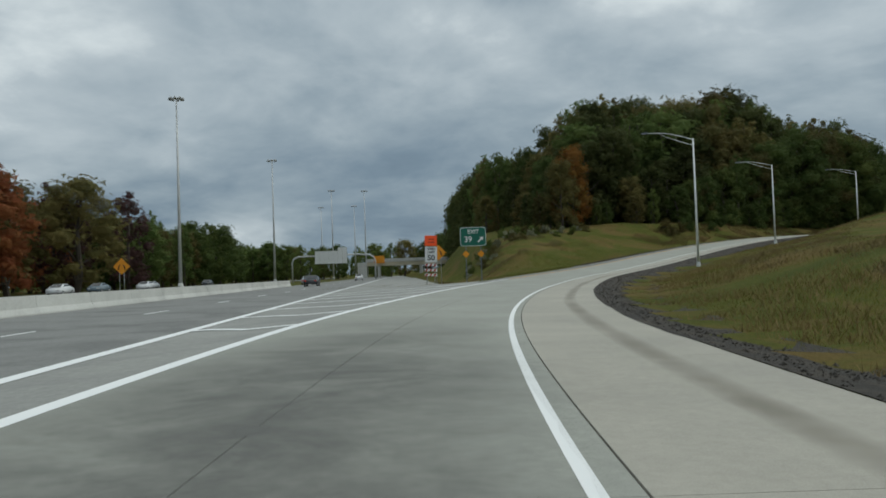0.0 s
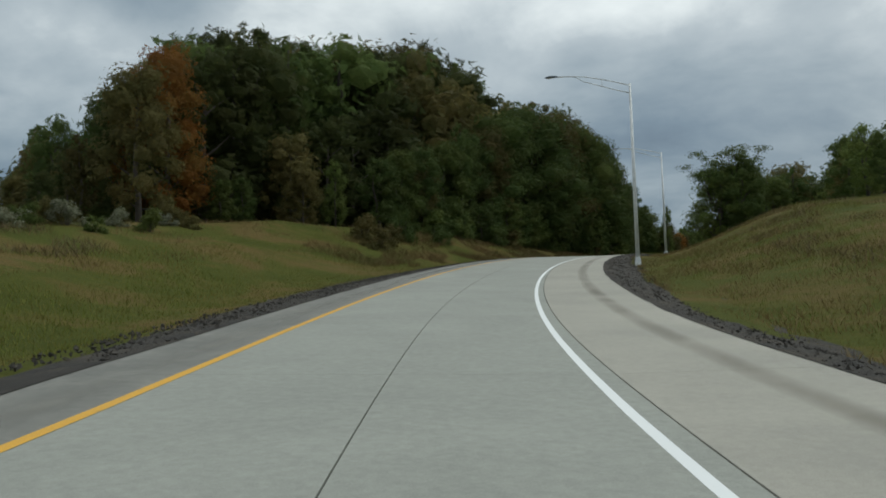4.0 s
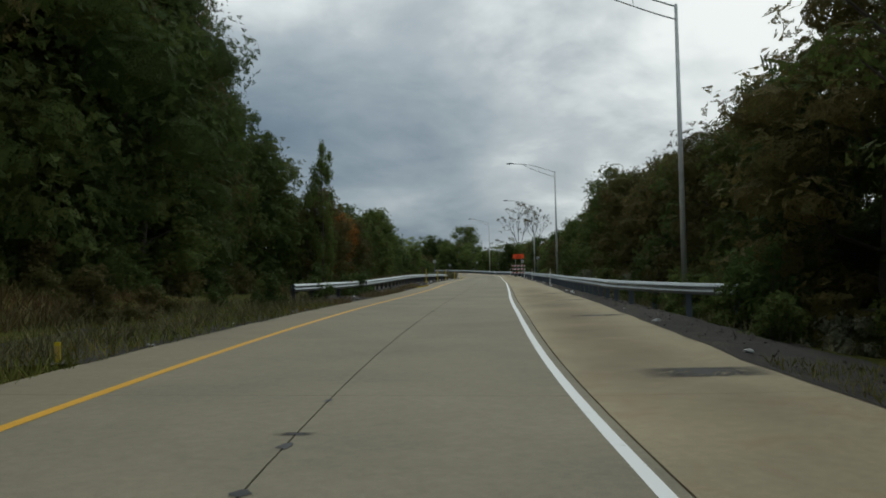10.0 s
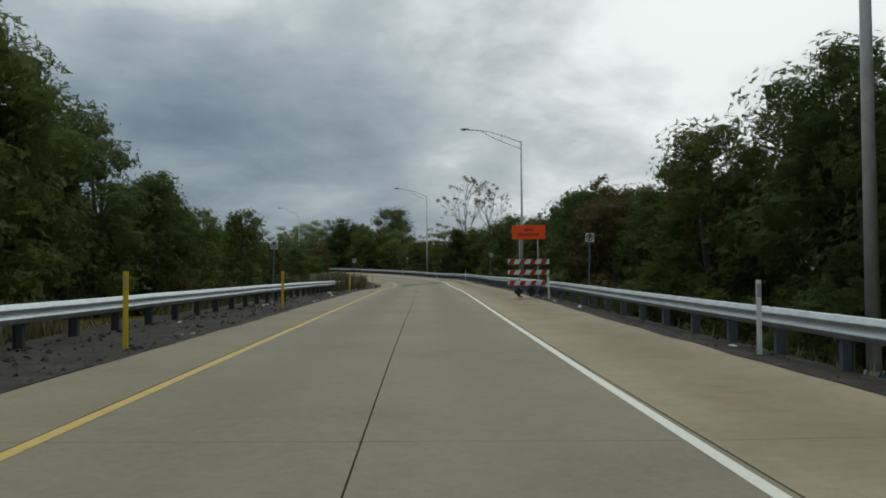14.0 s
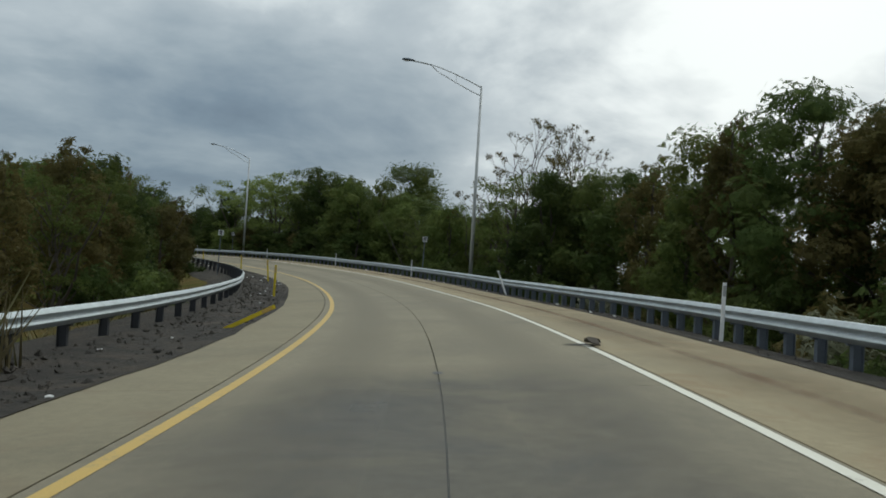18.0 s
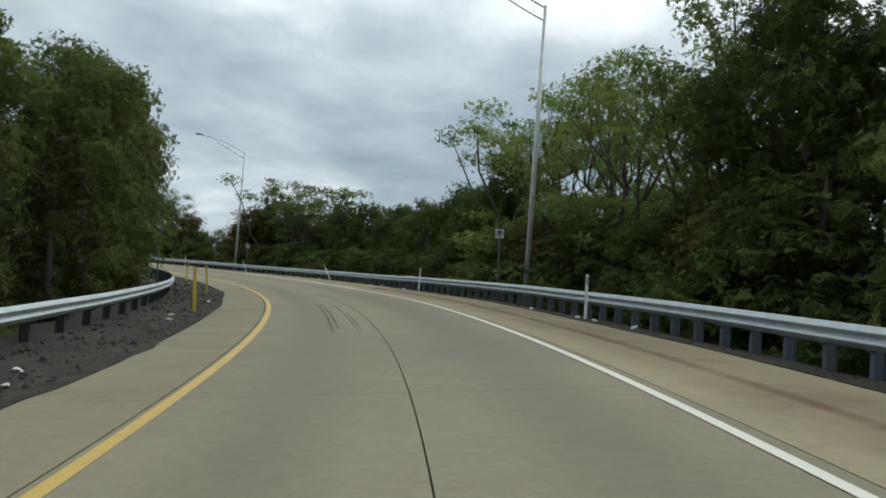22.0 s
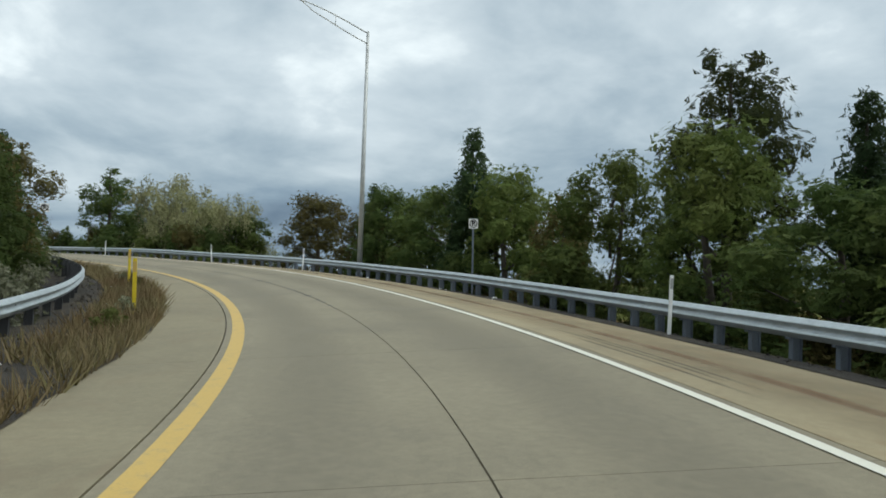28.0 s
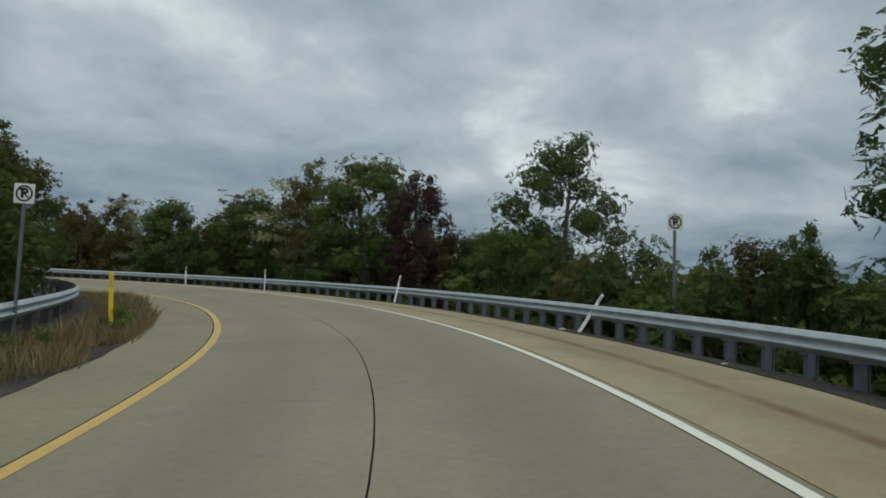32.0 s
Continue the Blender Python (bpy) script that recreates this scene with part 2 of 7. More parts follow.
def plain(name, col, rough=0.5, var=0.12, scale=4.0):
    m, t, b = shader(name, rough)
    co = coords(t, world_space=False)
    n = noise_tex(t, co, scale, 6, 0.7)
    c = blend(t, 1.0, col, ramp(t, n, ((0.3, grey(1 - var)), (0.7, grey(1 + var)))), "MULTIPLY")
    t.links.new(c, b.inputs["Base Color"])
    return m


M_SIGN_W = plain("white_sign_sheeting", (0.72, 0.73, 0.72), 0.4, 0.05)
M_SIGN_G = plain("green_sign_sheeting", (0.0, 0.115, 0.075), 0.4, 0.06)
M_SIGN_O = plain("fluorescent_orange_sheeting", (1.0, 0.10, 0.012), 0.4, 0.04)
M_FADED = plain("faded_dark_lettering", (0.50, 0.05, 0.012), 0.5, 0.1)
M_SIGN_Y = plain("amber_sign_sheeting", (0.72, 0.27, 0.004), 0.4, 0.05)
M_BLACK = plain("black_lettering", (0.012, 0.012, 0.013), 0.5, 0.1)
M_RED = plain("red_sheeting", (0.42, 0.035, 0.02), 0.4, 0.08)
M_STEELBACK = plain("bare_sign_back", (0.36, 0.37, 0.37), 0.5, 0.1)
M_DEL_W = plain("white_delineator_plastic", (0.82, 0.83, 0.82), 0.5, 0.1)
M_DEL_Y = plain("yellow_delineator_plastic", (0.66, 0.50, 0.015), 0.5, 0.12)
M_RUBBER = plain("black_rubber", (0.02, 0.02, 0.021), 0.8, 0.2)
M_GLASS_DARK = plain("car_glass", (0.015, 0.018, 0.02), 0.08, 0.1)
M_LAMP = plain("lamp_lens", (0.5, 0.5, 0.48), 0.2, 0.05)
M_BEAM = plain("tan_steel_girder", (0.56, 0.50, 0.37), 0.6, 0.08, 0.3)
M_LITTER = plain("pale_litter", (0.74, 0.74, 0.72), 0.7, 0.25)


def ground_mat(name, stops, scale, grit, rel=0.5):
    m, t, b = shader(name, 0.95)
    co = coords(t)
    big = noise_tex(t, co, scale, 8, 0.7, 0.6)
    fine = noise_tex(t, co, grit, 5, 0.75)
    c = ramp(t, big, stops)
    c = blend(t, 0.55, c, ramp(t, fine, ((0.3, grey(0.22)), (0.7, grey(0.78)))), "OVERLAY")
    t.links.new(c, b.inputs["Base Color"])
    bump(t, b, fine, rel, 0.06)
    return m


M_GROUND = ground_mat("rough_grass_ground", ((0.34, (0.058, 0.070, 0.012)), (0.49, (0.082, 0.088, 0.017)), (0.60, (0.13, 0.094, 0.032))), 0.16, 7.0, 1.0)
M_GROUND.node_tree.nodes["Principled BSDF"].inputs["Specular IOR Level"].default_value = 0.08
M_GRAVEL = ground_mat("dark_gravel", ((0.3, (0.017, 0.015, 0.013)), (0.5, (0.040, 0.034, 0.027)), (0.72, (0.085, 0.066, 0.045))), 1.3, 12.0, 1.0)


def leaf_mat(name, cols, rough=0.75, ragged=True):
    """Foliage: three close tones over the sprays, each plant a little lighter or darker; light also comes through the leaves, and every spray is broken up."""
    m, t, b = shader(name, rough)
    if ragged:
        cols = [tuple(1.46 * (0.6 * q + 0.4 * w) for q, w in zip(c, cols[1])) for c in cols]
    g = t.nodes.new("ShaderNodeNewGeometry")
    o = t.nodes.new("ShaderNodeObjectInfo")
    c = ramp(t, g.outputs["Random Per Island"], ((0.0, cols[0]), (0.5, cols[1]), (1.0, cols[2])))
    co = coords(t)
    n = noise_tex(t, co, 0.35, 4, 0.6)
    c = blend(t, ramp(t, n, ((0.45, grey(0)), (0.7, grey(0.8)))), c, cols[3])
    c = blend(t, 1.0, c, ramp(t, o.outputs["Random"], ((0.0, grey(0.75)), (1.0, grey(1.25)))), "MULTIPLY")
    if ragged:
        # trees joined into a wood carry their own tone
        own = t.nodes.new("ShaderNodeAttribute")
        own.attribute_name = "tone"
        c = blend(t, 1.0, c, ramp(t, own.outputs["Fac"], ((0.0, grey(1.0)), (0.1, grey(0.6)), (1.0, grey(1.45)))), "MULTIPLY")
        leaf = noise_tex(t, co, 15.0, 3, 0.65)
        c = blend(t, 1.0, c, ramp(t, leaf, ((0.42, grey(0.86)), (0.62, grey(1.14)))), "MULTIPLY")
        bump(t, b, leaf, 0.25, 0.05)
        thin = t.nodes.new("ShaderNodeBsdfTranslucent")
        t.links.new(c, thin.inputs["Color"])
        half = t.nodes.new("ShaderNodeMixShader")
        half.inputs[0].default_value = 0.42
        t.links.new(b.outputs[0], half.inputs[1])
        t.links.new(thin.outputs[0], half.inputs[2])
        hole = t.nodes.new("ShaderNodeBsdfTransparent")
        cut = t.nodes.new("ShaderNodeMixShader")
        t.links.new(ramp(t, leaf, ((0.455, grey(0)), (0.475, grey(1)))), cut.inputs[0])
        t.links.new(hole.outputs[0], cut.inputs[1])
        t.links.new(half.outputs[0], cut.inputs[2])
        t.links.new(cut.outputs[0], t.nodes["Material Output"].inputs["Surface"])
    t.links.new(c, b.inputs["Base Color"])
    b.inputs["Specular IOR Level"].default_value = 0.08
    return m


L_GREEN = leaf_mat("dark_green_leaves", ((0.03, 0.046, 0.014), (0.047, 0.07, 0.02), (0.074, 0.094, 0.03), (0.078, 0.084, 0.026)))
# dark green with shade put into the colour, for the hill and inner bend
L_OAK_SHADED = leaf_mat("shaded_oak_leaves", ((0.024, 0.031, 0.011), (0.036, 0.045, 0.015), (0.056, 0.061, 0.021), (0.058, 0.052, 0.019)))
L_OLIVE = leaf_mat("olive_leaves", ((0.044, 0.062, 0.017), (0.068, 0.092, 0.025), (0.105, 0.124, 0.035), (0.090, 0.090, 0.029)))
L_BROWN = leaf_mat("browning_leaves", ((0.05, 0.046, 0.018), (0.078, 0.066, 0.024), (0.108, 0.084, 0.031), (0.052, 0.064, 0.021)))
L_RUST = leaf_mat("rust_red_leaves", ((0.062, 0.020, 0.010), (0.092, 0.030, 0.013), (0.12, 0.052, 0.018), (0.052, 0.038, 0.016)))
L_ORANGE = leaf_mat("orange_leaves", ((0.12, 0.046, 0.012), (0.17, 0.075, 0.018), (0.15, 0.10, 0.025), (0.07, 0.055, 0.02)))
L_PURPLE = leaf_mat("dark_purple_leaves", ((0.026, 0.014, 0.016), (0.042, 0.022, 0.022), (0.060, 0.036, 0.026), (0.034, 0.034, 0.018)))
L_CEDAR = leaf_mat("cedar_needles", ((0.018, 0.033, 0.014), (0.03, 0.05, 0.02), (0.044, 0.066, 0.026), (0.042, 0.052, 0.022)))
L_PALE = leaf_mat("pale_willow_leaves", ((0.13, 0.13, 0.065), (0.20, 0.195, 0.10), (0.27, 0.26, 0.15), (0.11, 0.12, 0.055)))
L_SAGE = leaf_mat("grey_green_shrub_leaves", ((0.08, 0.09, 0.05), (0.15, 0.155, 0.10), (0.30, 0.30, 0.23), (0.085, 0.09, 0.04)))
L_LIGHT = leaf_mat("light_green_leaves", ((0.085, 0.112, 0.032), (0.125, 0.16, 0.045), (0.165, 0.19, 0.06), (0.11, 0.13, 0.04)))
L_GRASS = leaf_mat("verge_grass_blades", ((0.105, 0.130, 0.024), (0.140, 0.160, 0.030), (0.19, 0.162, 0.052), (0.20, 0.145, 0.05)), ragged=False)
L_DRY = leaf_mat("dry_tan_grass", ((0.17, 0.125, 0.052), (0.22, 0.165, 0.075), (0.18, 0.11, 0.048), (0.15, 0.13, 0.045)), ragged=False)
L_REED = leaf_mat("tall_reeds", ((0.155, 0.13, 0.07), (0.21, 0.175, 0.095), (0.165, 0.158, 0.072), (0.13, 0.135, 0.06)), ragged=False)
L_WEED = leaf_mat("dry_weeds", ((0.15, 0.118, 0.06), (0.22, 0.175, 0.095), (0.14, 0.128, 0.056), (0.15, 0.095, 0.052)), ragged=False)
L_RED = leaf_mat("reddish_weeds", ((0.15, 0.085, 0.042), (0.19, 0.125, 0.056), (0.14, 0.12, 0.045), (0.11, 0.115, 0.036)), ragged=False)
M_BARK = plain("grey_brown_bark", (0.075, 0.062, 0.05), 0.9, 0.35, 6.0)


# ------------------------------------------------------------------ mesh helpers
def link(name, me, mat=None, parent=None, label=""):
    if mat:
        me.materials.append(mat)
    ob = new(name, me)
    if parent:
        ob.parent = parent
    if label:
        ob["label"] = label
    return ob


def part(name, bm, mat, parent=None, label="", smooth=False):
    me = bpy.data.meshes.new(name)
    bm.to_mesh(me)
    bm.free()
    if smooth:
        me.polygons.foreach_set("use_smooth", [True] * len(me.polygons))
    return link(name, me, mat, parent, label)


def arrays(name, verts, faces, smooth=False):
    """A mesh from an array of points and an array of triangles or quads."""
    verts, faces = np.asarray(verts, np.float32), np.asarray(faces, np.int32)
    k = faces.shape[1]
    me = bpy.data.meshes.new(name)
    me.vertices.add(len(verts))
    me.vertices.foreach_set("co", verts.ravel())
    me.loops.add(faces.size)
    me.loops.foreach_set("vertex_index", faces.ravel())
    me.polygons.add(len(faces))
    me.polygons.foreach_set("loop_start", np.arange(0, faces.size, k, dtype=np.int32))
    me.polygons.foreach_set("loop_total", np.full(len(faces), k, np.int32))
    me.polygons.foreach_set("use_smooth", np.full(len(faces), bool(smooth)))
    me.update(calc_edges=True)
    return me


def box(bm, x0, x1, y0, y1, z0, z1, m=None, bevel=0.0):
    r = bmesh.ops.create_cube(bm, size=1)
    vs = r["verts"]
    for v in vs:
        v.co = Vector(((x0 + x1) / 2 + v.co.x * (x1 - x0), (y0 + y1) / 2 + v.co.y * (y1 - y0), (z0 + z1) / 2 + v.co.z * (z1 - z0)))
    if bevel:
        es = list({e for v in vs for e in v.link_edges})
        r = bmesh.ops.bevel(bm, geom=es, offset=bevel, segments=2, affect="EDGES")
        vs = list({v for f in r["faces"] for v in f.verts} | {v for v in vs if v.is_valid})
    if m is not None:
        bmesh.ops.transform(bm, matrix=m, verts=[v for v in vs if v.is_valid])
    return vs


def rod(bm, pts, radii, sides=8, cap=True):
    """A round bar along points, with a radius at each."""
    pts = [Vector(p) for p in pts]
    rings = []
    for i, p in enumerate(pts):
        d = (pts[min(i + 1, len(pts) - 1)] - pts[max(i - 1, 0)]).normalized()
        a = d.orthogonal().normalized() if abs(d.z) < 0.999 else Vector((1, 0, 0))
        if i:
            a = (rings[-1][1] - d * rings[-1][1].dot(d)).normalized()
        b = d.cross(a)
        ring = [bm.verts.new(p + (a * math.cos(q) + b * math.sin(q)) * radii[i]) for q in [2 * math.pi * k / sides for k in range(sides)]]
        rings.append((ring, a))
    for (r0, _), (r1, _) in zip(rings, rings[1:]):
        for k in range(sides):
            bm.faces.new((r0[k], r0[(k + 1) % sides], r1[(k + 1) % sides], r1[k])).smooth = True
    if cap:
        bm.faces.new(rings[0][0][::-1])
        bm.faces.new(rings[-1][0])


def thing(name, m, label, category, group="", kind=""):
    ob = new(name)
    ob.empty_display_size = 0.2
    ob.matrix_world = m
    return tagged(ob, label, category, group, kind)


# ------------------------------------------------------------------ the ramp's line
EYE = 1.30
# how far the pavement's middle joint lies to the right of the car's line, by the second at which the car passes
SHIFT = ((-4, -1.75), (0, -1.6), (1, -1.5), (2, -1.28), (3.2, -1.04), (4, -0.70), (5.5, -0.8), (6.6, -1.0), (7.3, -1.05), (8, -1.03), (9.2, -1.05), (10.3, -1.16), (11.3, -0.64), (12, -0.60), (13, -0.46),
         (14.4, -0.45), (16.5, -0.38), (17.25, -0.5), (18.35, 0.24), (19, 0.38), (20.2, 0.40), (21.2, 0.40), (22.2, 0.25), (23, 0.12), (24.4, 0.25), (26.6, 0.70), (28, 0.66), (30, 0.14), (31.2, -0.03), (32.3, -0.37), (33, -0.42), (40, -0.4))
# small corrections along the same line: sideways, height of the road under the wheels, cross slope, fall of the outer shoulder
NUDGE = ((0.3, -0.006), (1.2, 0.003), (2.1, 0.013), (3.0, -0.001), (3.9, -0.077), (4.8, -0.142), (5.7, -0.144), (6.6, -0.112), (7.4, -0.09), (7.9, -0.17), (8.4, -0.08), (8.8, -0.10), (9.2, -0.02), (10.2, 0.001), (11.5, 0.02), (12.2, 0.11), (12.6, 0.08), (13.1, 0.0), (13.8, -0.000), (14.7, -0.028), (15.6, -0.029), (16.5, -0.012), (17.4, 0.025), (18.3, 0.094), (19.2, 0.137), (20.1, 0.063), (21.0, 0.027), (21.9, 0.016), (22.8, 0.027), (23.7, 0.02), (24.3, -0.09), (24.7, -0.08), (25.2, -0.02), (25.6, 0.06), (26.0, 0.03), (26.5, -0.05), (27.2, 0.07), (27.7, 0.11), (28.2, 0.08), (29.1, 0.048), (30.0, 0.027), (30.9, 0.005), (31.8, 0.0), (32.3, -0.09), (32.7, -0.27), (33.6, -0.5))
RISE = ((0.3, 0.060), (1.2, 0.036), (2.1, 0.027), (3.0, 0.006), (3.9, -0.031), (4.8, -0.057), (5.7, -0.046), (6.6, -0.015), (7.5, 0.019), (8.4, 0.031), (9.3, 0.005), (10.2, -0.012), (11.1, -0.021), (12.0, -0.021), (12.9, -0.012), (13.8, 0.018), (14.7, 0.058), (15.6, 0.085), (16.5, 0.094), (17.4, 0.076), (18.3, 0.023), (19.2, 0.002), (20.1, -0.035), (21.0, -0.056), (21.9, -0.064), (22.8, -0.043), (23.7, 0.007), (24.6, 0.024), (25.5, 0.004), (26.4, -0.046), (27.3, -0.091), (28.2, -0.106), (29.1, -0.125), (30.0, -0.111), (30.9, -0.053), (31.5, -0.05), (31.9, -0.02), (32.3, 0.03), (32.7, 0.072), (33.6, 0.10))
TILT = ((0.3, 0.018), (3.0, 0.007), (4.8, -0.006), (6.6, -0.009), (9.3, -0.007), (12.9, -0.003), (14.7, -0.011), (16.0, -0.014), (17.4, -0.011), (18.3, -0.004), (19.2, 0.002), (21.0, 0.005), (21.9, 0.009), (23.7, 0.013), (26.4, 0.010), (28.2, 0.017), (30.9, 0.020), (31.8, 0.016), (32.7, 0.006), (33.6, 0.0))
FALL = ((0.3, -0.014), (1.2, -0.023), (3.0, -0.038), (4.8, -0.035), (8.4, -0.033), (12.0, -0.014), (13.8, -0.017), (14.7, -0.027), (16.5, -0.036), (17.4, -0.034), (19.2, -0.017), (21.0, -0.008), (22.8, -0.018), (23.7, -0.031), (24.6, -0.039), (25.5, -0.039), (26.4, -0.026), (28.2, 0.003), (29.1, 0.018), (30.0, 0.024), (30.9, 0.015), (31.8, 0.001), (32.7, -0.012))


def spline(ts, vs, q):
    """Smooth values between the rows."""
    ts, vs, q = np.asarray(ts, float), np.asarray(vs, float), np.asarray(q, float)
    m = np.gradient(vs, ts)
    i = np.clip(np.searchsorted(ts, q) - 1, 0, len(ts) - 2)
    h = ts[i + 1] - ts[i]
    u = (q - ts[i]) / h
    return ((2 * u**3 - 3 * u**2 + 1) * vs[i] + (u**3 - 2 * u**2 + u) * h * m[i] + (-2 * u**3 + 3 * u**2) * vs[i + 1] + (u**3 - u**2) * h * m[i + 1])


def soft(v, n):
    k = np.hanning(2 * n + 3)[1:-1]
    return np.convolve(np.pad(v, n, mode="edge"), k / k.sum(), "valid")


rows = np.array(PATH)
# the car's line, carried on before and after the ride along the same bend
head = [rows[0, :]]
yaw0 = radians(rows[0, 4]) + 0.02
for k in range(8):
    p = head[-1].copy()
    yaw0 += radians(0.9)
    p[0] -= 0.5
    p[1] += 8.7 * math.sin(yaw0)
    p[2] -= 8.7 * math.cos(yaw0)
    head.append(p)
tail = [rows[-1, :]]
last = rows[-1, 1:3] - rows[-2, 1:3]
radius = np.linalg.norm(last) / radians(6.8)
fwd = last / np.linalg.norm(last)
for k in range(1, 15):
    p = rows[-1].copy()
    turn = radians(6.8 * k)
    p[0] += 0.5 * k
    p[1:3] += fwd * radius * math.sin(turn) + np.array((-fwd[1], fwd[0])) * radius * (1 - math.cos(turn))
    tail.append(p)
rows = np.vstack([head[:0:-1], rows, tail[1:]])
RT = np.arange(rows[0, 0], rows[-1, 0], 0.05)
car = np.stack([spline(rows[:, 0], rows[:, k], RT) for k in (1, 2, 3)], 1)
tan = np.gradient(car[:, :2], axis=0)
tan /= np.linalg.norm(tan, axis=1)[:, None]
side = np.stack([tan[:, 1], -tan[:, 0]], 1)
drift = soft(spline(*zip(*SHIFT), RT), 8)
lean0 = np.tan(np.radians(soft(spline(rows[:, 0], rows[:, 6], RT), 20) + 0.25))
AXIS = car[:, :2] + side * (drift + np.interp(RT, *zip(*NUDGE)))[:, None]
for k in (0, 1):
    AXIS[:, k] = soft(AXIS[:, k], 6)
TAN = np.gradient(AXIS, axis=0)
TAN /= np.linalg.norm(TAN, axis=1)[:, None]
SIDE = np.stack([TAN[:, 1], -TAN[:, 0]], 1)
BANK = lean0 + np.interp(RT, *zip(*TILT))
AXZ = soft(car[:, 2], 10) - EYE + lean0 * drift + soft(np.interp(RT, *zip(*RISE)), 5)
BREAK = soft(np.interp(RT, (14, 17.5), (0.0, 0.07)), 20) + np.interp(RT, *zip(*FALL))      # the outer shoulder falls away from the banked lane
CH = np.r_[0, np.cumsum(np.linalg.norm(np.diff(AXIS, axis=0), axis=1))]     # chainage in metres


def ch(t):
    """Chainage of the spot passed at that second."""
    return float(np.interp(t, RT, CH))


def cross(s, d):
    """Height of the pavement's plane against the middle joint, from the bank of the bend."""
    return np.interp(s, CH, BANK) * np.clip(d, -6.5, 6.5) - np.interp(s, CH, BREAK) * np.clip(d - 2.5, 0, 4)


def on(s, d, h=0.0):
    """World points at chainage s, d to the right of the middle joint, h above the pavement's plane."""
    s, d = np.broadcast_arrays(np.asarray(s, float), np.asarray(d, float))
    x, y, z, sx, sy = (np.interp(s, CH, v) for v in (AXIS[:, 0], AXIS[:, 1], AXZ, SIDE[:, 0], SIDE[:, 1]))
    return np.stack([x + sx * d, y + sy * d, z + cross(s, d) + h], -1)


def heading(s):
    """The ramp's yaw at a chainage, in degrees."""
    return math.degrees(math.atan2(-float(np.interp(s, CH, TAN[:, 0])), float(np.interp(s, CH, TAN[:, 1]))))


def stand(t, d, h=0.0, turn=0.0, z=None):
    """A pose beside the ramp: t names the spot, d the side."""
    s = ch(t)
    p = on(s, d, h)
    return pose(p[0], p[1], p[2] if z is None else z, 0, 0, heading(s) + turn)


def strip(name, s0, s1, d0, d1, h, step=1.0, thick=0.0):
    """A ribbon of pavement or paint between two offsets, which may vary with the chainage."""
    s = np.linspace(s0, s1, max(2, int((s1 - s0) / step) + 1))
    a = on(s, d0(s) if callable(d0) else d0, h)
    b = on(s, d1(s) if callable(d1) else d1, h)
    n = len(s)
    v = np.concatenate([a, b])
    i = np.arange(n - 1)
    f = [np.stack([i, i + n, i + n + 1, i + 1], 1)]
    if thick:
        v = np.concatenate([v, v - (0, 0, thick)])
        f += [np.stack([i, i + 1, i + 1 + 2 * n, i + 2 * n], 1), np.stack([i + n, i + 3 * n, i + 3 * n + 1, i + n + 1], 1)]
        f += [np.array([[0, 2 * n, 3 * n, n], [n - 1, 2 * n - 1, 4 * n - 1, 3 * n - 1]])]
    return arrays(name, v, np.concatenate(f))


# ------------------------------------------------------------------ the highway's frame
HW_O = on(ch(0.0), 1.5)
HW_YAW = heading(ch(0.0)) + 2.8
HW_Z = float(HW_O[2])
hw_dir = Vector((-math.sin(radians(HW_YAW)), math.cos(radians(HW_YAW))))
hw_left = Vector((-hw_dir.y, hw_dir.x))


def hw(u, v, z=0.0):
    """u metres on along the highway, v to its left."""
    return Vector((HW_O[0] + hw_dir.x * u + hw_left.x * v, HW_O[1] + hw_dir.y * u + hw_left.y * v, HW_Z + z))


# ------------------------------------------------------------------ ground
def knots(t, *pairs):
    return np.interp(t, [p[0] for p in pairs], [p[1] for p in pairs])


def step01(a, b, x):
    u = np.clip((x - a) / (b - a), 0, 1)
    return u * u * (3 - 2 * u)


def profile(t, d):
    """Height of the ground over the pavement's edge: banks beside the first part, falling ground behind the rails later."""
    r = d - 5.0
    l = -3.75 - d
    bank_r = knots(t, (-4, 1.8), (0, 2.4), (2.5, 2.4), (4.5, 2.0), (6.0, 1.9), (7.5, 3.2), (8.6, 4.1), (9.4, 2.0), (10.3, 0.0))
    ditch_r = knots(t, (-4, 0.35), (2, 0.45), (4.5, 0.5), (7, 0.4), (9.2, 0.25), (10.5, 0.12))
    fall_r = knots(t, (8.5, 0.0), (10.5, 0.8), (13, 1.4), (40, 2.2))
    zr = -0.06 - ditch_r * step01(0, 2.4, r) + bank_r * step01(1.5, 15, r) + 0.06 * bank_r * np.clip(r - 15, 0, 20) / 5 - fall_r * step01(0.7, 6, r)
    bank_l = knots(t, (1.8, 0.0), (3.0, 1.7), (4.5, 3.0), (6, 3.7), (7.5, 4.3), (8.5, 3.7), (9.3, 2.6), (10, 2.1), (11, 1.6), (12, 0.7), (14, 0.0))
    fall_l = knots(t, (9.5, 0.0), (11, 0.25), (17, 0.45), (20, 0.6), (40, 0.7))
    zl = -0.06 - knots(t, (9.5, 0.35), (11, 0.12), (25, 0.05)) * step01(0, 3.5, l) + knots(t, (10.5, 0.0), (12, 0.10)) * step01(0.6, 1.8, l) + bank_l * step01(3, knots(t, (7.0, 21), (9.0, 12), (10, 10.5)), l) - fall_l * step01(2.4, 7, l)
    zl = zl + knots(t, (7.8, 0), (9.5, 9), (11.5, 10), (13, 0)) * step01(17, 60, l) - knots(t, (2.85, 0.6), (3.05, 0))
    return np.where(d > 5.0, zr, np.where(d < -3.75, zl, -0.45))


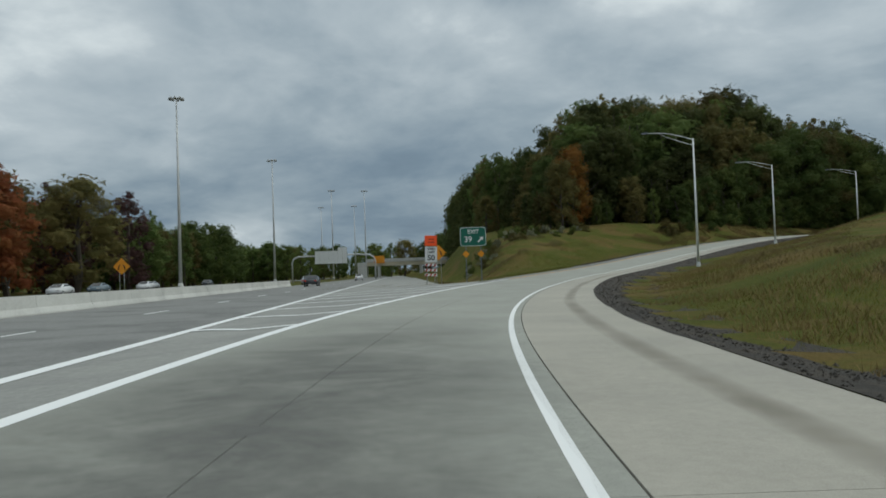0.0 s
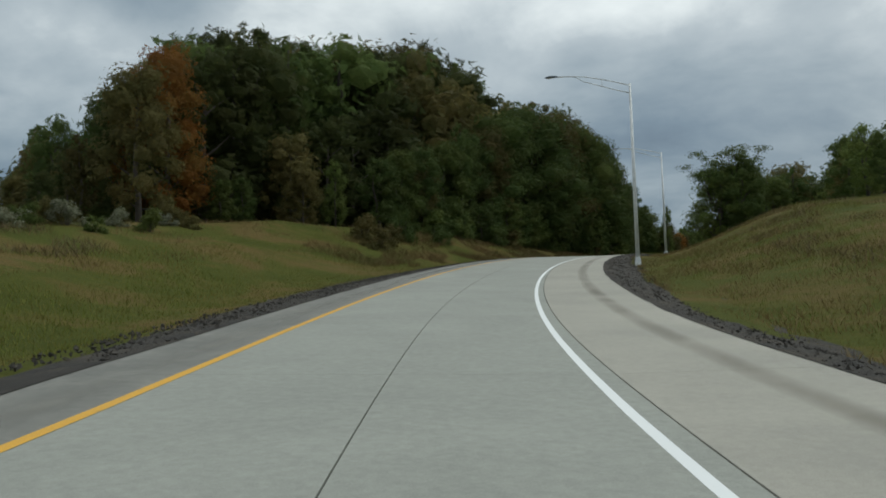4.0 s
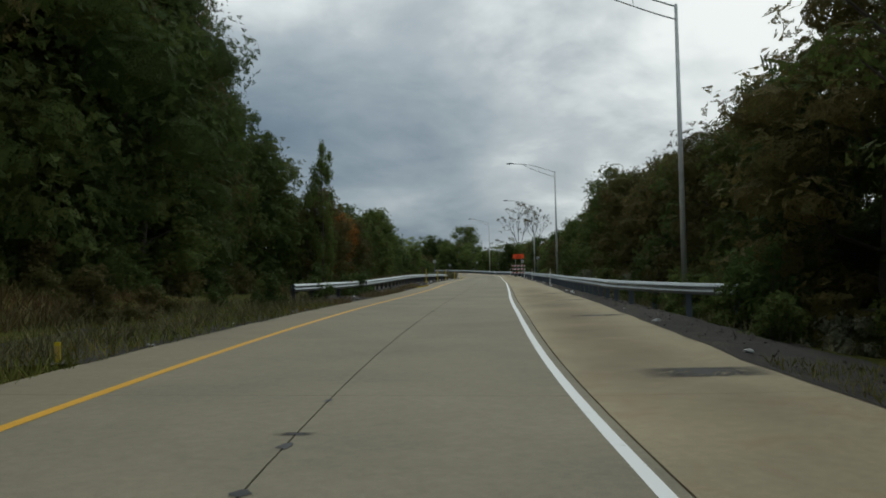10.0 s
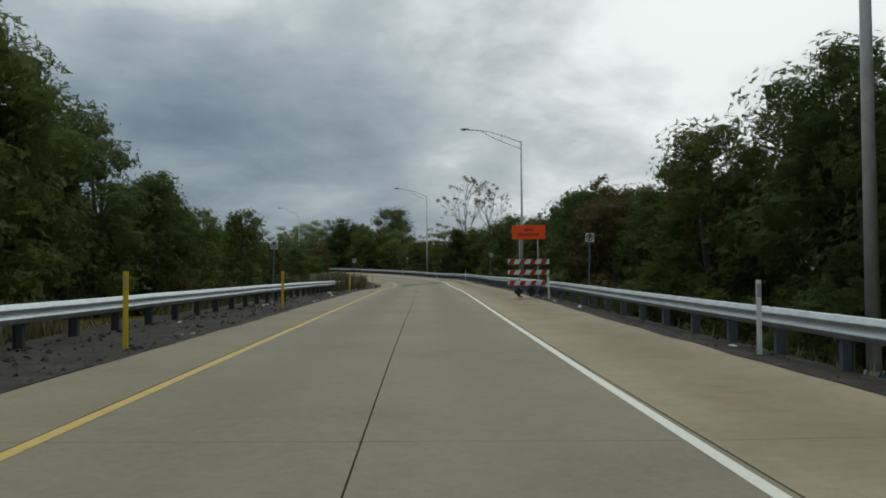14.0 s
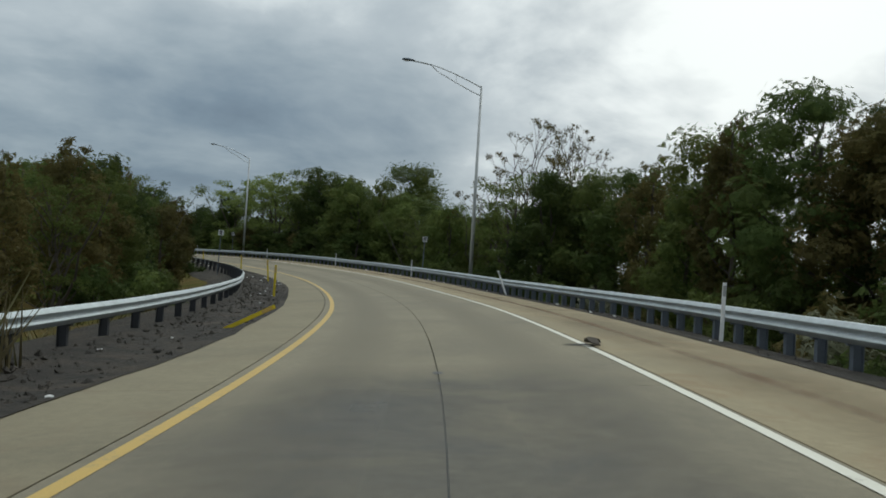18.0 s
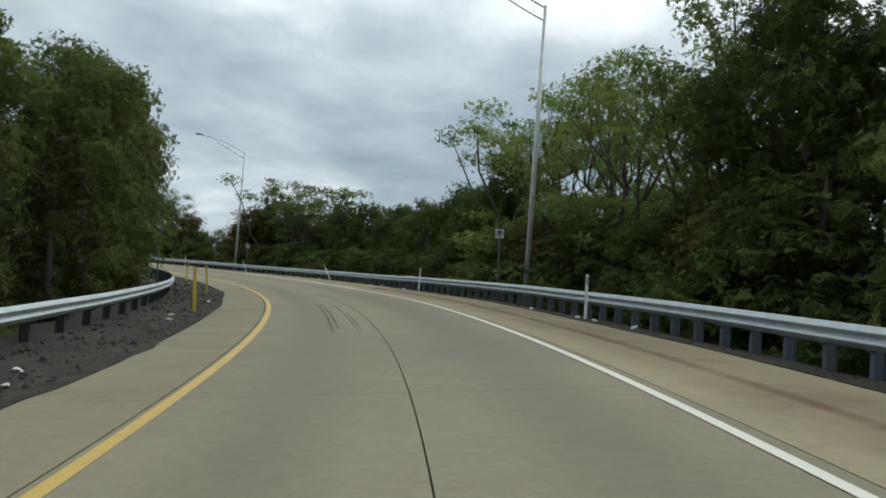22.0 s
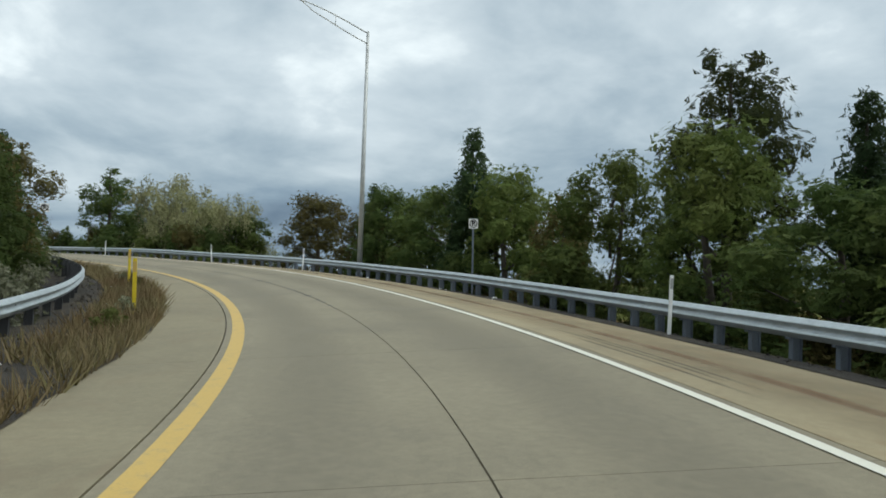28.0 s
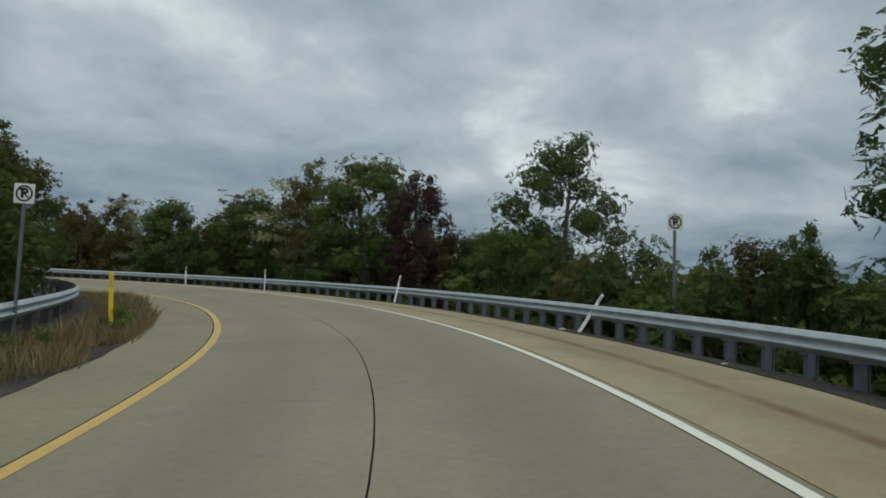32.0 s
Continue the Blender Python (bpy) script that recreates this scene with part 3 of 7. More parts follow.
def terrain(x, y):
    x, y = np.asarray(x, float).ravel(), np.asarray(y, float).ravel()
    best, idx = np.full(len(x), 1e12), np.zeros(len(x), int)
    for i in range(0, len(CH), 4):
        q = (x - AXIS[i, 0]) ** 2 + (y - AXIS[i, 1]) ** 2
        w = q < best
        best[w], idx[w] = q[w], i
    # the true foot on the line near the nearest sample
    al = (x - AXIS[idx, 0]) * TAN[idx, 0] + (y - AXIS[idx, 1]) * TAN[idx, 1]
    s = np.clip(CH[idx] + al, 0, CH[-1])
    d = (x - AXIS[idx, 0]) * SIDE[idx, 0] + (y - AXIS[idx, 1]) * SIDE[idx, 1]
    t = np.interp(s, CH, RT)
    z = np.interp(s, CH, AXZ) + cross(s, d) + profile(t, d)
    far = step01(45, 130, np.sqrt(best))
    z = z * (1 - far) + far * (HW_Z + 1.0 + 2.5 * step01(20, 120, y))
    # the highway's bed, level, on the left of the first part
    u = (x - HW_O[0]) * hw_dir.x + (y - HW_O[1]) * hw_dir.y
    v = (x - HW_O[0]) * hw_left.x + (y - HW_O[1]) * hw_left.y
    w = step01(-18.0, -7.0, v) * step01(900, 700, np.abs(u)) * np.where(t < 7, step01(3.9, 8.0, -d), 1.0)
    w = np.where((v > -4.5) & (t > 12), 1.0, w) * step01(-8, 4, v + np.clip(u - 420, 0, 400) * 0.0 + 12)
    z = z * (1 - w) + w * (HW_Z - 0.3)
    return z, d, t, w


def ground_z(x, y):
    return float(terrain([x], [y])[0][0])


gx = np.r_[-3000, -1500, -800, -450, np.arange(-300, -100, 12.0), np.arange(-100, 130, 2.0), np.arange(130, 300, 12.0), 450, 900, 1800, 3000]
gy = np.r_[-2500, -1200, -600, -350, np.arange(-230, -130, 10.0), np.arange(-130, 350, 2.0), np.arange(350, 520, 12.0), 800, 1500, 3000]
GX, GY = np.meshgrid(gx, gy, indexing="ij")
GZ, GD, GT, GW = terrain(GX, GY)
bumpy = np.array([noise.noise(Vector((x * 0.13, y * 0.13, 0))) for x, y in zip(GX.ravel(), GY.ravel())])
GZ = GZ + bumpy * 0.25 * step01(7, 12, np.abs(GD)) * (1 - GW)
nx, ny = GX.shape
i, j = np.meshgrid(np.arange(nx - 1), np.arange(ny - 1), indexing="ij")
a = (i * ny + j).ravel()
ground = link("ground", arrays("ground", np.stack([GX.ravel(), GY.ravel(), GZ], 1), np.stack([a, a + ny, a + ny + 1, a + 1], 1), True), M_GROUND)
tagged(ground, "rough grassy ground with banks and hollows beside the ramp", "ground", kind="structure")

# gravel strips along both pavement edges: from the edge out to where the grass begins
S_OLD = ch(9.40)                 # the joint at which the older concrete begins
S_END = CH[-1] - 3.0


def verge(name, s0, s1, d_in, d_out, mat, label, cat):
    s = np.arange(s0, s1, 1.0)
    rows_ = []
    edge = 5.06 if (d_in(s[:1])[0] if callable(d_in) else d_in) > 0 else -3.86
    inner = d_in(s) if callable(d_in) else d_in + 0 * s
    inner = np.minimum(inner, edge) if edge > 0 else np.maximum(inner, edge)
    outer = d_out(s) if callable(d_out) else d_out + 0 * s
    for k in range(9):
        q = max(0, k - 1) / 7
        d = inner if k == 0 else edge * (1 - q) + outer * q
        p = on(s, d, 0)
        p[:, 2] = np.interp(s, CH, AXZ) + cross(s, d) + profile(np.interp(s, CH, RT), d + np.sign(d) * 0.02) + 0.055
        p[:, 2] += 0.05 * np.array([noise.noise(Vector((x * 1.7, y * 1.7, 3))) for x, y in p[:, :2]])
        if k == 0:
            p[:, 2] = on(s, d, 0.010)[:, 2]
        if k == 1:
            p[:, 2] = on(s, d, 0.006)[:, 2]
        if k == 8:
            p[:, 2] -= 0.25
        rows_.append(p)
    v = np.concatenate(rows_)
    n = len(s)
    i_, k_ = np.meshgrid(np.arange(n - 1), np.arange(8), indexing="ij")
    b_ = (k_ * n + i_).ravel()
    ob = link(name, arrays(name, v, np.stack([b_, b_ + n, b_ + n + 1, b_ + 1], 1), True), mat)
    return tagged(ob, label, cat, kind="structure")


def wob(base, amp, seed):
    return lambda s: base + amp * np.array([noise.noise(Vector((q * 0.11, seed, 0))) + 0.6 * noise.noise(Vector((q * 0.6, seed, 4))) for q in np.atleast_1d(s)])


verge("gravel_shoulder", ch(-3), ch(9.4), wob(5.02, 0.12, 31), lambda s: wob(8.3, 1.2, 1)(s) - 2.3 * step01(ch(4.0), ch(8.4), s), M_GRAVEL, "dark crushed-stone strip between the concrete and the grass bank", "gravel")
verge("gravel_shoulder", ch(10.2), S_END, wob(5.0, 0.16, 33), wob(8.4, 0.5, 5), M_GRAVEL, "dark gravel strip under the guardrail with scraps of litter", "gravel")
verge("gravel_shoulder", ch(4.1), ch(9.6), wob(-3.82, 0.15, 35), lambda s: wob(-4.9, -0.6, 8)(s) - 2.5 * step01(ch(4.4), ch(5.8), s) * step01(ch(9.6), ch(9.0), s), M_GRAVEL, "dark gravel strip along the pavement edge", "gravel")
verge("gravel_shoulder", ch(10.6), S_END, wob(-3.82, 0.2, 37), wob(-8.4, 0.5, 12), M_GRAVEL, "dark gravel strip in front of the inner guardrail", "gravel")

# ------------------------------------------------------------------ pavement
SEAM_L, SEAM_R = -2.47, 2.60      # seams between the lane and its shoulders
SLAB = 6.1
cuts = list(np.arange(S_OLD, ch(-4) + 2, -SLAB))[::-1] + list(np.arange(S_OLD + SLAB, S_END, SLAB))
S_NOSE = min(c for c in cuts if c + SLAB >= ch(2.95))      # from here on the lane has a left shoulder


def gore_edge(s):
    return knots(np.interp(s, CH, RT), (-4, -2.2), (0.3, -2.28), (0.9, -2.54), (1.5, -2.65), (2.4, -2.83), (3.05, -2.72))


def lane_left(off):
    return lambda s: np.where(s <= S_NOSE + 0.01, gore_edge(s) - 0.13, SEAM_L + off)


ramp_road = tagged(link("ramp_bed", strip("ramp_bed", ch(-4) + 2, S_END, lambda s: np.where(s < S_NOSE + 1, -2.4, -3.8), 2.5, -0.05, 1.0), M_JOINT), "dark bed showing in the joints of the ramp's concrete slabs", "road", kind="structure")
link("shoulder_bed", strip("shoulder_bed", ch(-4) + 2, S_END, 2.5, 4.95, -0.05, 1.0), M_JOINT, ramp_road)
lanes = (("slab", -3.85, SEAM_L - 0.011, 1), ("slab", lane_left(0.011), -0.008, 0), ("slab", 0.008, SEAM_R - 0.010, 0), ("slab", SEAM_R + 0.010, 5.05, 1))
for name, d0, d1, sh in lanes:
    for s0, s1 in zip(cuts, cuts[1:]):
        new_part = s1 <= S_OLD + 0.1
        if d0 == -3.85 and s1 < ch(2.95):
            continue
        mat = (M_GREY_SH if d0 == -3.85 else M_NEW_SH) if sh and new_part else M_OLD_IN if d0 == -3.85 else M_OLD_SH if sh else M_NEW if new_part else M_OLD
        link("slab", strip("slab", s0 + 0.004, s1 - 0.004, d0, d1, 0.0, 1.0, 0.06), mat, ramp_road)

# painted lines
def line_r(s):
    return knots(np.interp(s, CH, RT), (-4, 2.3), (0.3, 2.33), (1.3, 2.38), (3.3, 2.42), (4.4, 2.31), (6, 2.4), (7.4, 2.48), (8.4, 2.49), (9.4, 2.39), (10.3, 2.45), (11.4, 2.38), (13.3, 2.42), (14.8, 2.51), (18, 2.48), (19.3, 2.50),
                 (20.4, 2.43), (22.3, 2.39), (23.4, 2.46), (24.8, 2.43), (27, 2.49), (28.4, 2.42), (29.4, 2.38), (30.9, 2.46), (40, 2.46))


def line_l(s):
    return knots(np.interp(s, CH, RT), (3.0, -2.70), (3.5, -2.64), (4.4, -2.46), (7.4, -2.44), (8.5, -2.54), (9.4, -2.36), (11.4, -2.51), (13.3, -2.46), (14.8, -2.36), (17.4, -2.36), (19.3, -2.22), (20.4, -2.29),
                 (21.4, -2.24), (22.4, -2.34), (24.8, -2.37), (27, -2.33), (28.4, -2.25), (29.4, -2.25), (30.9, -2.28), (32.5, -2.38), (40, -2.4))


def gore_w(s):
    return knots(np.interp(s, CH, RT), (1.2, 0.24), (2.5, 0.2), (3.05, 0.11))


def half_l(s):
    """Half the width of the worn yellow line, painted over twice round the last bend."""
    return knots(np.interp(s, CH, RT), (13.9, 0.065), (24.5, 0.068), (26.5, 0.085), (28.5, 0.11), (30, 0.10), (31, 0.07), (40, 0.065))


tagged(link("edge_line", strip("edge_line", ch(-4) + 3, ch(13.6), lambda s: line_r(s) - 0.056, lambda s: line_r(s) + 0.056, 0.004), M_WHITE), "solid white edge line painted on the concrete", "road marking", kind="structure")
tagged(link("edge_line", strip("edge_line", ch(13.6), S_END, lambda s: line_r(s) - 0.056, lambda s: line_r(s) + 0.056, 0.004), M_WHITE_OLD), "worn cream-white edge line painted on the concrete", "road marking", kind="structure")
S_GORE = ch(3.05)
tagged(link("edge_line", strip("edge_line", S_GORE, ch(13.9), lambda s: line_l(s) - 0.068, lambda s: line_l(s) + 0.068, 0.004), M_YELLOW), "solid yellow edge line painted on the concrete", "road marking", kind="structure")
tagged(link("edge_line", strip("edge_line", ch(13.9), S_END, lambda s: line_l(s) - half_l(s), lambda s: line_l(s) + half_l(s), 0.004), M_YELLOW_OLD), "faded yellow edge line painted on worn concrete", "road marking", kind="structure")
tagged(link("gore_line", strip("gore_line", ch(-4) + 3, S_GORE, lambda s: gore_edge(s) - 0.5 * gore_w(s), lambda s: gore_edge(s) + 0.5 * gore_w(s), 0.004), M_WHITE), "solid white line along the gore of the exit", "road marking", kind="structure")


# ------------------------------------------------------------------ highway pavement
def hw_uv(p):
    return (p[0] - HW_O[0]) * hw_dir.x + (p[1] - HW_O[1]) * hw_dir.y, (p[0] - HW_O[0]) * hw_left.x + (p[1] - HW_O[1]) * hw_left.y


def hw_quad(name, pts, mat, label, cat, h):
    bm = bmesh.new()
    bm.faces.new([bm.verts.new(hw(u, v, h)) for u, v in pts])
    bmesh.ops.recalc_face_normals(bm, faces=bm.faces)
    return tagged(part(name, bm, mat), label, cat, kind="structure")


V_LINE = 5.2
hw_quad("highway", ((-70, V_LINE), (-70, 16.5), (700, 16.5), (700, V_LINE)), M_HIGH, "worn grey concrete highway lanes with dark tyre stains", "road", -0.03)
hw_quad("highway_shoulder", ((52, -4.2), (52, V_LINE), (700, V_LINE), (700, -4.2)), M_HIGH2, "pale worn shoulder of the highway", "road", -0.034)
hw_quad("highway_far_lanes", ((-120, 38), (-120, 54), (700, 54), (700, 38)), M_HIGH, "far carriageway of worn concrete", "road", -0.03)
hw_quad("edge_line", ((-60, V_LINE - 0.15), (-60, V_LINE + 0.15), (420, V_LINE + 0.15), (420, V_LINE - 0.15)), M_WHITE, "solid white line along the highway lanes", "road marking", -0.018)
for k in range(24):
    hw_quad("lane_dash", ((-30 + k * 12.2, 9.9), (-30 + k * 12.2, 10.05), (-26.9 + k * 12.2, 10.05), (-26.9 + k * 12.2, 9.9)), M_WHITE, "short white lane dash on the highway", "road marking", -0.018)


def gore_point(s, q, h):
    """Between the ramp's left edge (q 0) and the highway's white line (q 1)."""
    a_ = on(s, gore_edge(s), 0)
    u_, v_ = hw_uv(a_)
    b_ = hw(u_, V_LINE + 0.1, -0.031)
    return tuple(a_[k] * (1 - q) + b_[k] * q + (h if k == 2 else 0) for k in range(3))


bm = bmesh.new()
ss = np.linspace(ch(-4) + 2, ch(3.1), 60)
grid_ = [[bm.verts.new(gore_point(s_, q, -0.006)) for q in (0, 0.25, 0.5, 0.75, 1)] for s_ in ss]
for r0, r1 in zip(grid_, grid_[1:]):
    for k in range(4):
        bm.faces.new((r0[k], r0[k + 1], r1[k + 1], r1[k]))
bmesh.ops.recalc_face_normals(bm, faces=bm.faces)
tagged(part("gore", bm, M_HIGH2), "paved gore between the ramp and the highway", "road", kind="structure")
# bent bars across the gore between the two white lines
for k in range(10):
    s0 = ch(0.95) + k * 5.55
    if s0 > ch(2.86):
        break
    bm = bmesh.new()
    run = [(0, 0.0), (0.2, -0.2), (0.4, -0.4), (0.6, 0.3), (0.8, 0.9), (1.0, 1.0 + 0.22 * k)]
    top_ = [bm.verts.new(gore_point(s0 + 0.22 + q_, w_, 0.006)) for w_, q_ in run]
    low_ = [bm.verts.new(gore_point(s0 - 0.22 + q_, w_, 0.006)) for w_, q_ in run]
    for j_ in range(len(run) - 1):
        bm.faces.new((top_[j_], top_[j_ + 1], low_[j_ + 1], low_[j_]))
    bmesh.ops.recalc_face_normals(bm, faces=bm.faces)
    tagged(part("gore_bar", bm, M_WHITE), "white bar painted across the gore", "road marking", kind="structure")


# concrete median barrier: a safety-shape section drawn along the highway
def barrier(u0, u1, v):
    prof = ((-0.30, 0), (-0.30, 0.08), (-0.14, 0.33), (-0.085, 0.86), (0.085, 0.86), (0.14, 0.33), (0.30, 0.08), (0.30, 0))
    root = thing("median_barrier", pose(0, 0, 0), "long pale concrete median barrier beside the highway", "barrier")
    for k in range(int((u1 - u0) / 6.1)):
        a_, b_ = u0 + k * 6.1 + 0.012, u0 + (k + 1) * 6.1 - 0.012
        bm = bmesh.new()
        ra = [bm.verts.new(hw(a_, v + q, h - 0.05)) for q, h in prof]
        rb = [bm.verts.new(hw(b_, v + q, h - 0.05)) for q, h in prof]
        for i_ in range(len(prof) - 1):
            bm.faces.new((ra[i_], ra[i_ + 1], rb[i_ + 1], rb[i_]))
        bm.faces.new(ra[::-1]); bm.faces.new(rb)
        bmesh.ops.recalc_face_normals(bm, faces=bm.faces)
        part("barrier_section", bm, M_BARRIER, root)


barrier(-50, 118, 16.2)


# ------------------------------------------------------------------ guardrails
W_PROF = ((0.0, 0.155), (0.025, 0.14), (0.03, 0.115), (0.078, 0.085), (0.082, 0.07), (0.078, 0.055), (0.012, 0.02), (0.008, 0.0),
          (0.012, -0.02), (0.078, -0.055), (0.082, -0.07), (0.078, -0.085), (0.03, -0.115), (0.025, -0.14), (0.0, -0.155))


def w_beam(name, s0, s1, d, top, toward, flare0=0.0, flare1=0.0, drop1=0.0):
    """A W-shaped beam swept along the ramp; toward is the side it bulges to."""
    s = np.linspace(s0, s1, int((s1 - s0) / 0.95) + 1)
    dd = d - toward * (flare0 * np.clip(1 - (s - s0) / 9, 0, 1) ** 2 + flare1 * np.clip(1 - (s1 - s) / 9, 0, 1) ** 2)
    hh = top - 0.155 + 0.012 * np.array([noise.noise(Vector((q * 0.21, d, 0))) for q in s])
    dd = dd + 0.025 * np.array([noise.noise(Vector((q * 0.17, d, 5))) for q in s])
    p3 = [on(s, dd + toward * q, hh + h) for q, h in W_PROF] + [on(s, dd + toward * (q - 0.006), hh + h) for q, h in W_PROF[::-1]]
    n, m = len(s), len(p3)
    v = np.concatenate(p3)
    i_, k_ = np.meshgrid(np.arange(n - 1), np.arange(m), indexing="ij")
    a_ = (k_ * n + i_).ravel()
    b_ = (((k_ + 1) % m) * n + i_).ravel()
    return arrays(name, v, np.stack([a_, b_, b_ + 1, a_ + 1], 1), True), s, dd


def post_mesh(h_top, depth, mat):
    bm = bmesh.new()
    for x0, x1, y0, y1 in ((-0.005, 0.005, -0.075, 0.075), (-0.05, 0.05, -0.08, -0.07), (-0.05, 0.05, 0.07, 0.08)):
        box(bm, y0, y1, x0, x1, -depth, h_top)
    me = bpy.data.meshes.new("post")
    bm.to_mesh(me)
    bm.free()
    me.materials.append(mat)
    return me


def block_mesh(mat):
    bm = bmesh.new()
    box(bm, -0.06, 0.06, -0.045, 0.045, -0.17, 0.17, bevel=0.008)
    me = bpy.data.meshes.new("blockout")
    bm.to_mesh(me)
    bm.free()
    me.materials.append(mat)
    return me


# the inner rail stands on darker posts than the outer one
POST_ME, BLOCK_ME = ({1: f(*a, M_POST_DARK), -1: f(*a, M_POST)} for f, a in ((post_mesh, (0.70, 1.2)), (block_mesh, ())))


def guardrail(s0, s1, d, top, toward, spacing, label, flare0=0.0, flare1=0.0):
    root = thing("guardrail", pose(0, 0, 0), label, "guardrail")
    me, s, dd = w_beam("beam", s0, s1, d, top, toward, flare0, flare1)
    link("beam", me, M_GALV, root, "galvanised W-shaped steel beam")
    for q in np.arange(s0 + 0.3, s1 - 0.2, spacing):
        dq = float(np.interp(q, s, dd)) - toward * 0.16
        p = on(q, dq, 0)
        lean = random.uniform(-1.2, 1.2)
        po = link("post", POST_ME[toward], None, root)
        po.matrix_local = pose(p[0], p[1], p[2] + top - 0.72, lean, random.uniform(-1, 1), heading(q))
        bo = link("blockout", BLOCK_ME[toward], None, po)
        bo.matrix_local = pose(toward * 0.10, 0, 0.545)
    return root


RAIL_R, RAIL_L = 5.85, -5.75
guardrail(ch(11.15), ch(16.2), RAIL_R, 0.66, -1, 1.905, "galvanised W-beam guardrail along the straight stretch", flare0=2.0)
guardrail(ch(16.2), ch(24.6), RAIL_R, 0.63, -1, 0.955, "galvanised W-beam guardrail on close-set posts round the bend")
guardrail(ch(24.6), S_END, RAIL_R, 0.60, -1, 0.955, "galvanised W-beam guardrail on close-set posts round the bend")
guardrail(ch(11.85), ch(18.2), RAIL_L, 0.74, 1, 1.905, "galvanised W-beam guardrail beside the straight stretch", flare0=0.8)
guardrail(ch(18.2), S_END, RAIL_L - 0.2, 0.72, 1, 1.905, "galvanised W-beam guardrail inside the bend")


# ------------------------------------------------------------------ street lamps
def street_lamp(new_kind, height, arm):
    """Tapered pole on a base, truss arm of two bars, flat luminaire; the arm points to -x."""
    mat = M_ALU if new_kind else M_OLDPOLE
    root = thing("street_lamp", pose(0, 0, 0), "", "street lamp")
    bm = bmesh.new()
    rod(bm, ((0, 0, 0.0), (0, 0, height * 0.5), (0, 0, height)), (0.125, 0.10, 0.065), 14)
    part("pole", bm, mat, root, "tapered aluminium pole", True)
    bm = bmesh.new()
    if new_kind:
        box(bm, -0.19, 0.19, -0.19, 0.19, 0.0, 0.55, bevel=0.03)
        for v in bm.verts:
            if v.co.z > 0.3:
                v.co.x *= 0.82
                v.co.y *= 0.82
    else:
        rod(bm, ((0, 0, 0), (0, 0, 0.35)), (0.17, 0.16), 12)
    part("base", bm, M_ALU if new_kind else M_POST, root, "grey transformer base")
    bm = bmesh.new()
    box(bm, -0.42, 0.42, -0.42, 0.42, -0.6, 0.03, bevel=0.02)
    part("footing", bm, M_BARRIER, root, "concrete footing")
    bm = bmesh.new()
    n = 9
    top, low = [], []
    for k in range(n):
        q = k / (n - 1)
        top.append((-arm * q, 0, height - 0.10 + 1.05 * math.sin(q * math.pi / 2)))
        low.append((-arm * q, 0, height - 0.62 + 1.55 * math.sin(q * math.pi / 2) ** 1.0 * (0.55 + 0.45 * q)))
    low[-3:] = [(x, y, z1 - 0.03) for (x, y, _), (_, _, z1) in zip(low[-3:], top[-3:])]
    rod(bm, top, [0.034 - 0.008 * k / n for k in range(n)], 8)
    rod(bm, low, [0.030 - 0.008 * k / n for k in range(n)], 8)
    rod(bm, (top[3], low[3]), (0.014, 0.014), 6)
    part("arm", bm, mat, root, "arm of two curved bars")
    head = bmesh.new()
    z = height + 0.97
    bmesh.ops.create_uvsphere(head, u_segments=14, v_segments=8, radius=1)
    for v in head.verts:
        v.co = Vector((-arm - 0.32 + v.co.x * 0.42, v.co.y * 0.17, z + v.co.z * (0.10 if v.co.z > 0 else 0.06)))
    h_ob = part("lamp_head", head, M_POST, root, "grey cobra-head luminaire", True)
    bm = bmesh.new()
    bmesh.ops.create_uvsphere(bm, u_segments=12, v_segments=6, radius=1)
    for v in bm.verts:
        v.co = Vector((-arm - 0.42 + v.co.x * 0.22, v.co.y * 0.12, z - 0.045 + v.co.z * 0.05))
    part("lens", bm, M_LAMP, h_ob, "clear lamp lens", True)
    return root


LAMPS = ((9.2, -30.4, True, 10.1), (5.9, 7.2, True, 11.1), (9.8, 41.6, True, 12.5), (24.9, 82.9, False, 14.2), (41.7, 131.8, False, 14.6), (59.5, 180.4, False, 15.6), (70.0, 233.2, False, 16.4), (60.3, 286.4, False, 17.4), (31.6, 327.3, False, 17.0), (-21.6, 345.9, False, 18.2))
proto_new, proto_old = street_lamp(True, 12.2, 4.4), street_lamp(False, 12.6, 4.4)
first = {True: proto_new, False: proto_old}
grown = {}
for x, y, is_new, top_z in LAMPS:
    q = np.argmin((AXIS[:, 0] - x) ** 2 + (AXIS[:, 1] - y) ** 2)
    z = ground_z(x, y) - 0.02
    k_z = (top_z - z) / (12.2 if is_new else 12.6)
    m = pose(x, y, z, 0, 0, heading(CH[q]))
    ob = first[is_new]
    if first[is_new] is not None:
        ob.matrix_world = m @ Matrix.Diagonal((1, 1, k_z, 1))
        first[is_new] = None
        grown[is_new] = k_z
    else:
        ob = copy_thing(proto_new if is_new else proto_old, m @ Matrix.Diagonal((1, 1, k_z / grown[is_new], 1)))
    tagged(ob, "bright aluminium street lamp with a long arm on the grass bank" if is_new else "dull aluminium street lamp with a long arm behind the guardrail", "street lamp", "lamps along the ramp")


